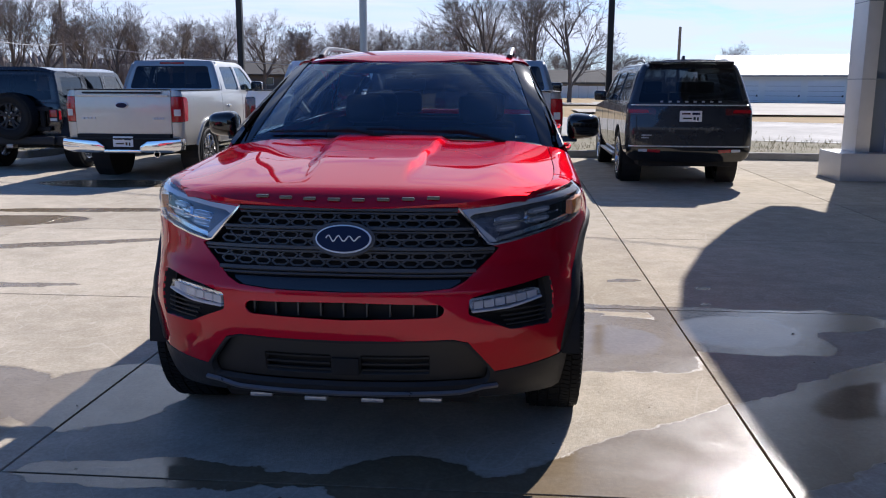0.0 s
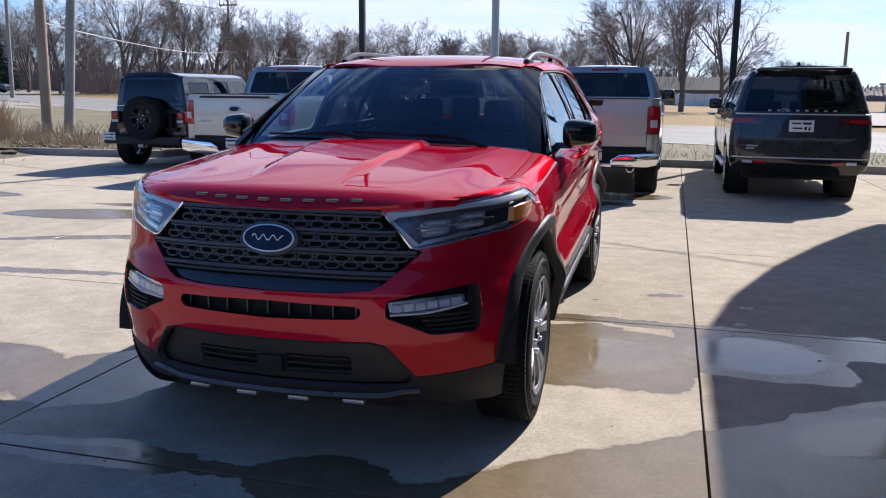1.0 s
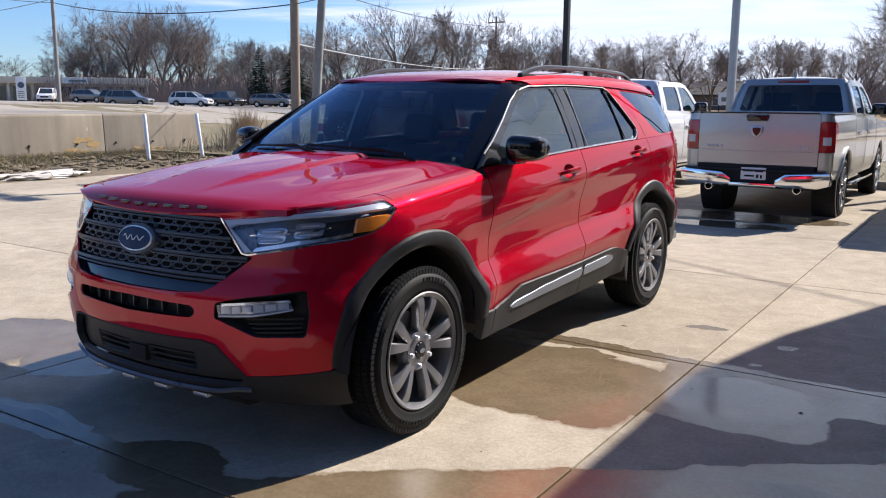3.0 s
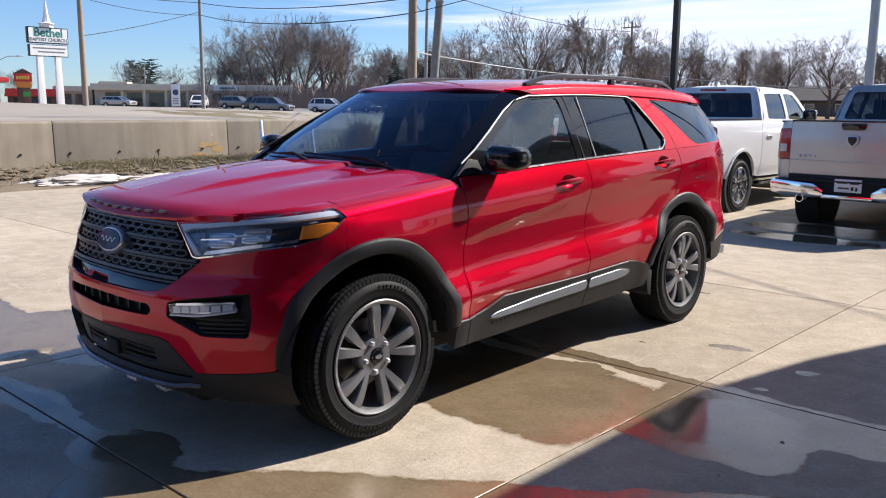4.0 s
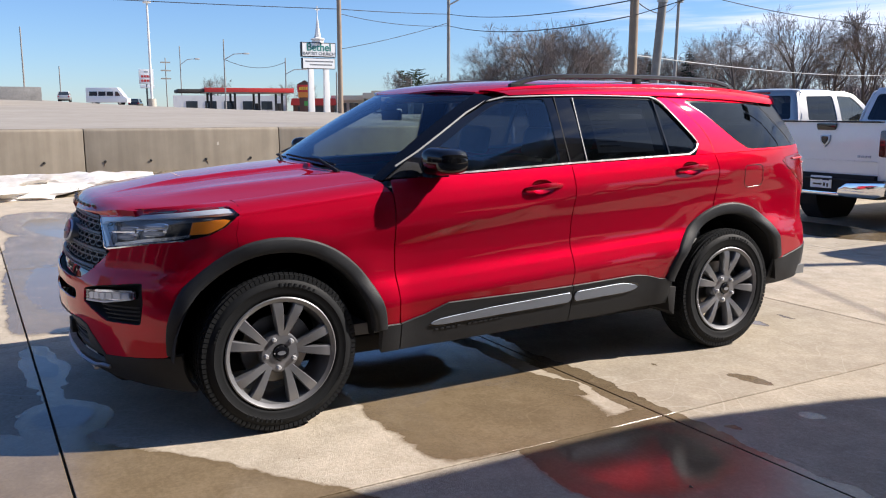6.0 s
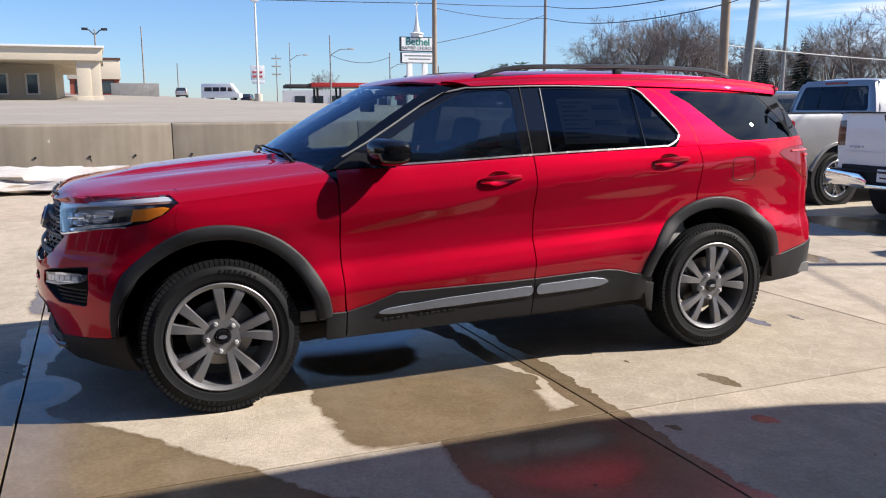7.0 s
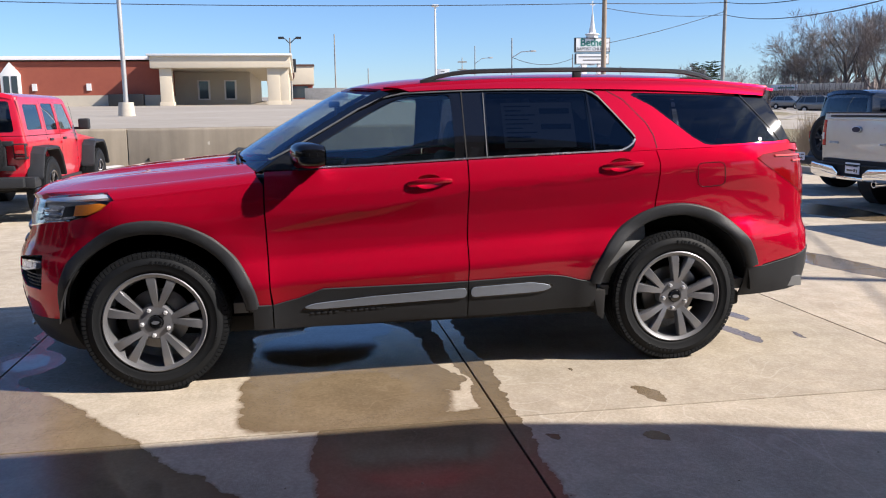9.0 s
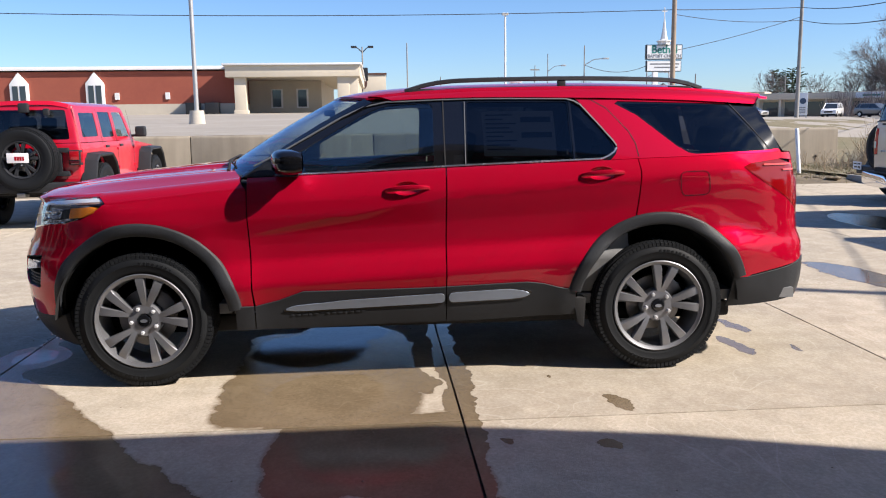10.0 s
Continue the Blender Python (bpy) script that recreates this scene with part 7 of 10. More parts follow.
    scr = bmesh.new()
    v = [scr.verts.new(p) for p in ((-0.82, 2.98, 1.30), (0.82, 2.98, 1.30), (0.66, 2.40, 1.87), (-0.66, 2.40, 1.87))]
    scr.faces.new(v)
    part("windscreen", scr, M_GLASSW, t)

    def hd(x, y):
        x, y = np.asarray(x, float), np.asarray(y, float)
        return np.stack([x, y + 0 * x, 1.30 - 0.06 * (y - 2.95) / 1.5 - 0.05 * (np.abs(x) / 0.9) ** 3 - 0.12 * smooth_step(4.25, 4.5, y)], -1)
    skin("hood", sym([(0, 2.95), (0.88, 2.95), (0.90, 3.8), (0.86, 4.35), (0.6, 4.48), (0, 4.52)]), hd, paint, t, cell=(0.15, 0.15), side=1)
    part("front_end", bx(-0.90, 0.90, 4.25, 4.56, 0.45, 1.14, bevel=0.10, seg=3), M_DARK, t)
    part("underbody", bx(-0.72, 0.72, -1.05, 4.4, 0.42, 0.56, bevel=0.03), M_DARK, t)
    part("bed_floor", bx(-0.80, 0.80, -1.12, 0.69, 0.76, 0.80), M_DARK, t, smooth=0)
    part("inner_gate", bx(-0.75, 0.75, -1.11, -1.08, 0.80, 1.39), M_DARK, t, smooth=0)
    part("cabin_block", bx(-0.72, 0.72, 0.95, 2.9, 0.56, 1.28, bevel=0.05), M_SEAT, t)
    for xs_ in (-0.38, 0.38):
        for ys_ in (1.25, 2.05):
            part("headrest", bx(xs_ - 0.13, xs_ + 0.13, ys_, ys_ + 0.10, 1.48, 1.70, bevel=0.04, seg=2), M_SEAT, t)
            part("backrest", bx(xs_ - 0.24, xs_ + 0.24, ys_, ys_ + 0.14, 1.10, 1.50, bevel=0.05, seg=2), M_SEAT, t)
    road_wheel(t, 0.925, 3.68, R, 0.272, 0.27, spoke, pairs=6, split=9, width=(0.026, 0.040))
    part("rear_axle", tube(bmesh.new(), [(-0.75, 0, 0.40), (0.75, 0, 0.40)], 0.06, 8), M_DARK, t)
    return t


def wagon(label, paint, m):
    """The large dark wagon-bodied sport utility vehicle."""
    t = thing("large_wagon", label, "car", m, group="parked row")
    vs, vr, hw, ty = shell_maps([(0.36, 0.85), (0.55, 0.90), (0.80, 0.92), (1.05, 0.915), (1.20, 0.895), (1.30, 0.865), (1.75, 0.715), (1.84, 0.66)], [(0.36, -1.02), (0.55, -1.12), (0.80, -1.13), (1.05, -1.10), (1.22, -1.07), (1.30, -1.04), (1.75, -0.90), (1.84, -0.86)], 0.14)
    for mir in (False, True):
        sx = -1 if mir else 1
        w1 = rounded([(-0.72, 1.28), (0.52, 1.26), (0.50, 1.70), (-0.58, 1.69)], [0.03, 0.03, 0.03, 0.08], 3)
        w2 = rounded([(0.58, 1.26), (1.46, 1.25), (1.44, 1.70), (0.56, 1.70)], 0.03, 3)
        w3 = rounded([(1.53, 1.25), (2.42, 1.23), (2.0, 1.60), (1.85, 1.69), (1.51, 1.70)], [0.03, 0.03, 0.08, 0.06, 0.03], 3)
        out = [(-0.94, 0.50), (-0.52, 0.48)] + [(y, z) for y, z in arc(0, 0.40, 0.49, 180, 0, 22) if z > 0.47] + [(0.6, 0.42), (2.5, 0.42)] + [(y, z) for y, z in arc(3.10, 0.40, 0.49, 180, 0, 22) if z > 0.47] \
            + [(3.85, 0.50), (3.90, 0.95), (3.75, 1.10), (2.62, 1.20), (2.15, 1.62), (1.95, 1.75), (1.6, 1.79), (0.2, 1.80), (-0.55, 1.78), (-0.72, 1.72), (-0.86, 1.40), (-0.93, 1.20)]
        skin("body_side", out, vs, paint, t, holes=[w1, w2, w3], cell=(0.12, 0.08), mirror=mir, flange=0.03)
        for w_, g_, nm in ((w1, M_GLASSP, "quarter_glass"), (w2, M_GLASSP, "rear_door_glass"), (w3, M_GLASSF, "front_door_glass")):
            skin(nm, w_, vs, g_, t, cell=(0.2, 0.2), mirror=mir, flange=0, lift=-0.012)
        for yy in (0.545, 1.49, 2.50):
            q = [vs(yy, z) * ([-1, 1, 1] if mir else [1, 1, 1]) for z in np.linspace(0.52, 1.23, 8)]
            part("door_gap", sweep(bmesh.new(), q, [(sx, 0, 0)] * 8, 0.012, 0.0015), M_DARK, t)
        q = [vs(y, 1.235) * ([-1, 1, 1] if mir else [1, 1, 1]) for y in np.linspace(-0.85, 2.5, 12)]
        part("belt_trim", sweep(bmesh.new(), q, [(sx, 0, 0.2)] * 12, 0.02, 0.006), M_CHROME, t)
        mo = part("door_mirror", bx(1.0 * sx - 0.11, 1.0 * sx + 0.11, 2.12, 2.25, 1.22, 1.40, bevel=0.05, seg=3), M_BLACKPAINT, t)
        part("mirror_arm", bx(0.90 * sx - 0.05, 0.90 * sx + 0.05, 2.15, 2.23, 1.22, 1.26, bevel=0.01), M_BLACKPAINT, mo)
        q = [(0.63 * sx, y, 1.835 + 0.045 * math.sin(min(1, max(0, (y + 0.6) / 0.3)) * math.pi / 2) * min(1, (1.6 - y) / 0.3)) for y in np.linspace(-0.6, 1.55, 14)]
        part("roof_rail", tube(bmesh.new(), q, 0.018, 8), M_RAIL, t)
        part("running_board", bx(0.85 * sx - 0.08, 0.85 * sx + 0.08, 0.6, 2.5, 0.34, 0.38, bevel=0.012), M_SATIN, t)
        lp = rounded([(0.50, 1.075), (0.905, 1.075), (0.895, 1.175), (0.50, 1.165)], [0.01, 0, 0, 0.01], 2)
        lo_ = skin("tail_lamp", lp, vr, M_LAMPDARK, t, cell=(0.012, 0.06), mirror=mir, lift=0.006, label="slim smoked red tail lamp")
        skin("lamp_core", rounded([(0.60, 1.10), (0.88, 1.10), (0.88, 1.145), (0.62, 1.145)], 0.01, 2), vr, M_LAMPRED, lo_, cell=(0.012, 0.06), mirror=mir, lift=0.009)
        skin("reflector", rounded([(0.42, 0.525), (0.60, 0.535), (0.60, 0.575), (0.42, 0.565)], 0.008, 2), vr, M_LAMPRED, t, cell=(0.02, 0.06), mirror=mir, lift=0.018)
        skin("reversing_lens", rounded([(0.61, 0.535), (0.74, 0.54), (0.74, 0.575), (0.61, 0.575)], 0.006, 2), vr, M_LAMPCLEAR, t, cell=(0.02, 0.06), mirror=mir, lift=0.018)
        wl = lathe(bmesh.new(), [(0, 0.48), (0.30, 0.48), (0.30, 0.05)], 28)
        bmesh.ops.translate(wl, verts=wl.verts, vec=(0.58 if not mir else -0.88, 0, 0.40))
        part("wheel_well", wl, M_DARK, t, smooth=0)
    win = rounded([(-0.76, 1.25), (0.76, 1.25), (0.64, 1.745), (-0.64, 1.745)], 0.04, 3)
    skin("tailgate", sym([(0, 0.60), (0.92, 0.60), (0.925, 0.85), (0.905, 1.20), (0.86, 1.30), (0.715, 1.75), (0.68, 1.80), (0, 1.815)]), vr, paint, t, holes=[win], cell=(0.02, 0.08), side=1, flange=0.02)
    skin("rear_window", win, vr, M_GLASSP, t, cell=(0.1, 0.1), side=1, flange=0, lift=-0.004)
    skin("rear_bumper", sym([(0, 0.38), (0.78, 0.40), (0.88, 0.47), (0.92, 0.595), (0, 0.595)]), vr, M_GLOSSBLACK, t, cell=(0.02, 0.05), side=1, flange=0.02, lift=0.012)
    for zz, wd, mat, half in ((1.215, 0.018, M_NUT, 0.86), (0.615, 0.020, M_NUT, 0.88)):
        q = [vr(x, zz) + np.array([0, -0.008, 0]) for x in np.linspace(-half, half, 31)]
        part("chrome_strip", sweep(bmesh.new(), q, [(0, -1, 0)] * 31, wd, 0.008), mat, t)
    for xg in (-0.78, 0.78):
        q = [vr(xg + (0.02 if xg > 0 else -0.02) * 0, z) + np.array([0, -0.004, 0]) for z in np.linspace(0.61, 1.06, 6)]
        part("gate_gap", sweep(bmesh.new(), q, [(0, -1, 0)] * 6, 0.008, 0.001), M_DARK, t)
    for k in range(8):
        x = -0.42 + 0.12 * k
        p = vr(x, 1.262)
        part("gate_mark", bx(x - 0.022, x + 0.022, p[1] - 0.012, p[1], 1.252, 1.276, bevel=0.002), M_SATIN, t)
    for k in range(2):
        p = vr(-0.62, 0.78)
        part("gate_mark", bx(-0.70, -0.55 - 0.04 * k, p[1] - 0.008, p[1], 0.765 - 0.035 * k, 0.785 - 0.035 * k, bevel=0.002), M_SATIN, t)
    skin("plate_recess", rounded([(-0.34, 0.93), (0.34, 0.93), (0.38, 1.17), (-0.38, 1.17)], 0.05, 3), vr, M_DARKBLUE, t, cell=(0.1, 0.1), side=1, lift=0.003, flange=0.003)
    plate(t, 0.0, float(ty(1.05)) - 0.006, 1.055)
    part("rear_wiper", tube(bmesh.new(), [(0.05, -1.055, 1.28), (0.45, -1.06, 1.31)], 0.008, 6), M_DARK, t)

    def rf(x, y):
        x, y = np.asarray(x, float), np.asarray(y, float)
        return np.stack([x, y + 0 * x, 1.875 - 0.07 * (np.abs(x) / 0.68) ** 3 - 0.05 * smooth_step(1.3, 2.1, y)], -1)
    skin("roof_panel", sym([(0, -0.93), (0.62, -0.90), (0.68, -0.7), (0.68, 1.6), (0.62, 2.0), (0, 2.05)]), rf, paint, t, cell=(0.1, 0.12), side=1, flange=0.05)
    part("spoiler", bx(-0.60, 0.60, -1.0, -0.75, 1.815, 1.85, bevel=0.014), paint, t)
    part("roof_fin", prism(bmesh.new(), [(-0.35, 1.87), (-0.16, 1.88), (-0.19, 1.89), (-0.29, 1.945), (-0.31, 1.945)], "x", -0.02, 0.02, bevel=0.006), M_BLACKPAINT, t)
    scr = bmesh.new()
    scr.faces.new([scr.verts.new(p) for p in ((-0.82, 2.62, 1.20), (0.82, 2.62, 1.20), (0.62, 2.03, 1.80), (-0.62, 2.03, 1.80))])
    part("windscreen", scr, M_GLASSW, t)

    def hd(x, y):
        x, y = np.asarray(x, float), np.asarray(y, float)
        return np.stack([x, y + 0 * x, 1.20 - 0.07 * (y - 2.6) / 1.2 - 0.04 * (np.abs(x) / 0.88) ** 3], -1)
    skin("hood", sym([(0, 2.6), (0.88, 2.6), (0.88, 3.6), (0.6, 3.88), (0, 3.92)]), hd, paint, t, cell=(0.15, 0.15), side=1)
    part("front_end", bx(-0.88, 0.88, 3.7, 4.0, 0.40, 1.08, bevel=0.1, seg=3), paint, t)
    part("underbody", bx(-0.70, 0.70, -0.9, 3.8, 0.30, 0.45, bevel=0.03), M_DARK, t)
    part("cabin_block", bx(-0.72, 0.72, -0.9, 2.6, 0.45, 1.02, bevel=0.05), M_SEAT, t)
    for ys_ in (-0.15, 0.75, 1.6):
        for xs_ in (-0.40, 0.40):
            part("backrest", bx(xs_ - 0.24, xs_ + 0.24, ys_, ys_ + 0.14, 0.95, 1.38, bevel=0.05, seg=2), M_SEAT, t)
            part("headrest", bx(xs_ - 0.13, xs_ + 0.13, ys_, ys_ + 0.10, 1.38, 1.56, bevel=0.04, seg=2), M_SEAT, t)
    road_wheel(t, 0.915, 3.10, 0.40, 0.285, 0.27, M_ALLOY, pairs=5, split=11, width=(0.03, 0.05))
    return t


def offroader(label, paint, m, roofmat, R=0.42, lift=0.0, glassmat=M_GLASSP, plate_low=True):
    """A boxy four-door off-road car with a spare wheel on its tailgate."""
    t = thing("off_road_car", label, "car", m, group="boxy off-roaders")
    L = lift
    vs, vr, hw, ty = shell_maps([(0.45 + L, 0.74), (0.70 + L, 0.76), (1.05 + L, 0.755), (1.16 + L, 0.74), (1.66 + L, 0.655), (1.76 + L, 0.62)], [(0.45 + L, -0.60), (1.05 + L, -0.62), (1.16 + L, -0.60), (1.66 + L, -0.52), (1.76 + L, -0.48)], 0.07)
    for mir in (False, True):
        sx = -1 if mir else 1
        out = [(-0.55, 0.52 + L), (-0.50, 0.52 + L), (-0.42, 0.80 + L), (-0.28, 0.95 + L), (0.28, 0.95 + L), (0.44, 0.72 + L), (0.55, 0.48 + L), (2.15, 0.48 + L), (2.25, 0.60 + L), (2.25, 1.14 + L), (-0.55, 1.155 + L)]
        skin("tub_side", out, vs, paint, t, cell=(0.2, 0.08), mirror=mir, flange=0.02)
        w1 = rounded([(-0.40, 1.24 + L), (0.34, 1.24 + L), (0.34, 1.60 + L), (-0.36, 1.60 + L)], 0.04, 3)
        w2 = rounded([(0.52, 1.22 + L), (1.14, 1.22 + L), (1.12, 1.62 + L), (0.52, 1.62 + L)], 0.04, 3)
        w3 = rounded([(1.26, 1.22 + L), (2.02, 1.20 + L), (1.76, 1.62 + L), (1.24, 1.62 + L)], 0.04, 3)
        top = [(-0.55, 1.165 + L), (2.22, 1.15 + L), (2.10, 1.28 + L), (1.86, 1.66 + L), (1.80, 1.70 + L), (-0.42, 1.70 + L), (-0.50, 1.66 + L)]
        skin("top_side", top, vs, roofmat, t, holes=[w1, w2, w3], cell=(0.2, 0.1), mirror=mir, flange=0.02)
        for w_, nm in ((w1, "quarter_glass"), (w2, "rear_door_glass"), (w3, "front_door_glass")):
            skin(nm, w_, vs, glassmat if nm != "front_door_glass" else M_GLASSC, t, cell=(0.2, 0.2), mirror=mir, flange=0, lift=-0.008)
        for yy in (0.46, 1.20, 2.12):
            q = [vs(yy, z) * ([-1, 1, 1] if mir else [1, 1, 1]) for z in np.linspace(0.56 + L, 1.66 + L, 9)]
            part("door_gap", sweep(bmesh.new(), q, [(sx, 0, 0)] * 9, 0.012, 0.0015), M_DARK, t)
        for yy in (0.58, 1.32):
            p = vs(yy + 0.08, 1.08 + L)
            part("door_handle", bx(sx * p[0] - 0.022, sx * p[0] + 0.022, yy, yy + 0.15, 1.06 + L, 1.095 + L, bevel=0.01), M_CLAD, t)
        for yy in (1.22, 2.14):
            for zz in (0.72, 1.02):
                p = vs(yy, zz + L)
                part("door_hinge", bx(sx * p[0] - 0.02, sx * p[0] + 0.02, yy - 0.05, yy + 0.02, zz + L - 0.02, zz + L + 0.02, bevel=0.008), paint, t)
        # flat trapezoid flares
        for c in (0.0, 3.0):
            fl = bmesh.new()
            path = [(c - 0.60, 0.60 + L), (c - 0.46, 0.90 + L), (c - 0.32, 0.99 + L), (c + 0.32, 0.99 + L), (c + 0.48, 0.86 + L), (c + 0.62, 0.58 + L)]
            rows = [[fl.verts.new((sx * xx, y, z + dz)) for xx, dz in ((0.735, 0.02), (0.93, 0.0), (0.95, -0.02), (0.93, -0.045), (0.735, -0.035))] for y, z in path]
            for a, b in zip(rows, rows[1:]):
                for j in range(4):
                    fl.faces.new((a[j], a[j + 1], b[j + 1], b[j]))
            fl.faces.new(rows[0])
            fl.faces.new(rows[-1][::-1])
            bmesh.ops.recalc_face_normals(fl, faces=fl.faces)
            part("fender_flare", fl, M_CLAD, t, smooth=30)
        mo = part("door_mirror", bx(0.93 * sx - 0.09, 0.93 * sx + 0.09, 1.95, 2.06, 1.20 + L, 1.38 + L, bevel=0.035, seg=3), M_CLAD, t)
        part("mirror_arm", bx(0.82 * sx - 0.06, 0.82 * sx + 0.06, 2.0, 2.06, 1.20 + L, 1.24 + L, bevel=0.01), M_CLAD, mo)
        # square tail lamps stand proud of the corners
        lo_ = part("tail_lamp", bx(0.69 * sx - 0.085, 0.69 * sx + 0.085, -0.70, -0.58, 0.84 + L, 1.06 + L, bevel=0.02), M_CLAD, t, "square tail lamp in a black housing")
        part("lamp_lens", bx(0.69 * sx - 0.065, 0.69 * sx + 0.065, -0.712, -0.698, 0.92 + L, 1.045 + L, bevel=0.006), M_LAMPRED, lo_)
        part("reversing_lens", bx(0.69 * sx - 0.065, 0.69 * sx + 0.065, -0.710, -0.698, 0.855 + L, 0.905 + L, bevel=0.006), M_LAMPCLEAR if plate_low else M_LAMPDARK, lo_)
        part("lamp_side", bx(0.778 * sx - 0.004, 0.778 * sx + 0.004, -0.68, -0.61, 0.88 + L, 1.03 + L), M_LAMPRED, lo_, smooth=0)
        part("rock_rail", bx(0.74 * sx - 0.04, 0.74 * sx + 0.04, 0.62, 2.2, 0.42 + L, 0.48 + L, bevel=0.015), M_CLAD, t)
        wingp = bmesh.new()
        prism(wingp, [(2.26, 0.62 + L), (2.40, 0.62 + L), (2.55, 0.95 + L), (3.45, 0.95 + L), (3.50, 1.02 + L), (2.26, 1.13 + L)], "x", min(sx * 0.45, sx * 0.74), max(sx * 0.45, sx * 0.74), bevel=0.02)
        part("front_wing", wingp, paint, t)
    win = rounded([(-0.60, 1.215 + L), (0.60, 1.215 + L), (0.54, 1.64 + L), (-0.54, 1.64 + L)], 0.04, 3)
    skin("top_back", sym([(0, 1.165 + L), (0.74, 1.165 + L), (0.655, 1.66 + L), (0.63, 1.70 + L), (0, 1.70 + L)]), vr, roofmat, t, holes=[win], cell=(0.02, 0.1), side=1, flange=0.02)
    skin("rear_window", win, vr, M_GLASSP, t, cell=(0.1, 0.1), side=1, flange=0, lift=0.004)
    gate = skin("tailgate", sym([(0, 0.52 + L), (0.76, 0.52 + L), (0.76, 1.05 + L), (0.74, 1.155 + L), (0, 1.155 + L)]), vr, paint, t, cell=(0.02, 0.1), side=1, flange=0.02)
    for zz in (0.72, 1.06):
        part("gate_hinge", bx(0.36, 0.60, -0.68, -0.61, zz + L - 0.035, zz + L + 0.035, bevel=0.01), M_CLAD, gate)
    part("hinge_post", bx(0.43, 0.50, -0.675, -0.615, 0.72 + L, 1.06 + L, bevel=0.012), M_CLAD, gate)
    skin("roof_panel", sym([(0, -0.53), (0.60, -0.50), (0.64, -0.3), (0.64, 1.7), (0.60, 1.85), (0, 1.88)]), lambda x, y: np.stack([x, y + 0 * x, 1.775 + L - 0.075 * (np.abs(x) / 0.64) ** 4 + 0 * y], -1), roofmat, t, cell=(0.08, 0.15), side=1, flange=0.06)
    part("spare_carrier", bx(-0.16, 0.20, -0.74, -0.60, 0.72 + L, 1.08 + L, bevel=0.03), M_CLAD, t)
    sp = build_wheel(t, R, R * 0.56, 0.27, 5, M_CLAD, M_CLAD, 90, 12, (0.03, 0.05), oval=False)
    sp.name = "spare_wheel"
    sp.matrix_basis = pose(0.05, -0.98, 0.94 + L, 0, 0, -90)
    bmp = part("rear_bumper", bx(-0.76, 0.76, -0.88, -0.58, 0.46 + L, 0.60 + L, bevel=0.03), M_CLAD, t)
    for s in (-1, 1):
        part("bumper_end", bx(s * 0.80 - 0.09, s * 0.80 + 0.09, -0.80, -0.50, 0.45 + L, 0.60 + L, bevel=0.03), M_CLAD, bmp)
    if plate_low:
        plate(t, -0.70, -0.885, 0.60 + L, 0.26, 0.14)
    else:
        p_ = part("plate", bx(-0.13, 0.17, -1.01, -1.0, 0.90 + L, 1.04 + L, bevel=0.006), M_LETTER, t, "white registration plate with red bars")
        for k in range(4):
            part("print_bar", bx(-0.02 + 0.035 * k, 0.005 + 0.035 * k, -1.014, -1.009, 0.935 + L, 0.99 + L), M_LAMPRED, p_, smooth=0)
        part("camera_pod", bx(-0.05, 0.09, -0.70, -0.60, 1.60 + L, 1.74 + L, bevel=0.03), M_CLAD, t)
        part("lamp_pod", bx(0.28, 0.36, -0.66, -0.58, 1.56 + L, 1.66 + L, bevel=0.02), M_CLAD, t)
    scr = bmesh.new()
    scr.faces.new([scr.verts.new(p) for p in ((-0.70, 2.16, 1.15 + L), (0.70, 2.16, 1.15 + L), (0.62, 1.86, 1.70 + L), (-0.62, 1.86, 1.70 + L))])
    part("windscreen", scr, M_GLASSC, t)
    part("hood", prism(bmesh.new(), rounded([(2.22, 0.95 + L), (3.48, 0.92 + L), (3.50, 1.06 + L), (2.9, 1.13 + L), (2.22, 1.15 + L)], 0.03, 2), "x", -0.52, 0.52, bevel=0.04), paint, t)
    part("grille", bx(-0.55, 0.55, 3.45, 3.56, 0.62 + L, 1.06 + L, bevel=0.04), paint, t)
    part("front_bumper", bx(-0.75, 0.75, 3.60, 3.85, 0.46 + L, 0.62 + L, bevel=0.04), M_CLAD, t)
    part("underbody", bx(-0.55, 0.55, -0.5, 3.5, 0.40 + L, 0.52 + L, bevel=0.03), M_DARK, t)
    part("cabin_block", bx(-0.62, 0.62, -0.5, 2.1, 0.52 + L, 0.98 + L, bevel=0.05), M_SEAT, t)
    for ys_ in (0.35, 1.2):
        for xs_ in (-0.34, 0.34):
            part("backrest", bx(xs_ - 0.22, xs_ + 0.22, ys_, ys_ + 0.14, 0.95 + L, 1.36 + L, bevel=0.05, seg=2), M_SEAT, t)
            part("headrest", bx(xs_ - 0.12, xs_ + 0.12, ys_, ys_ + 0.10, 1.36 + L, 1.54 + L, bevel=0.04, seg=2), M_SEAT, t)
    road_wheel(t, 0.93, 3.0, R, R * 0.56, 0.29, M_BLACKPAINT if not plate_low else M_ALLOY, pairs=5, split=12, width=(0.03, 0.05))
    part("rear_axle", tube(bmesh.new(), [(-0.7, 0, R), (0.7, 0, R)], 0.06, 8), M_DARK, t)
    part("tow_hook", bx(-0.06, 0.06, -0.95, -0.8, 0.40 + L, 0.47 + L, bevel=0.015), M_STEEL, t)
    return t


wagon("dark blue-grey large wagon with chrome strips, parked at the kerb", M_DARKBLUE, pose(3.22, 8.42, 0))
pickup("silver pickup truck with chrome bumper and black tailgate handle", M_SILVER, pose(0.40, 8.10, 0), exhausts=(-0.56, 0.56), spoke=M_ALLOY)
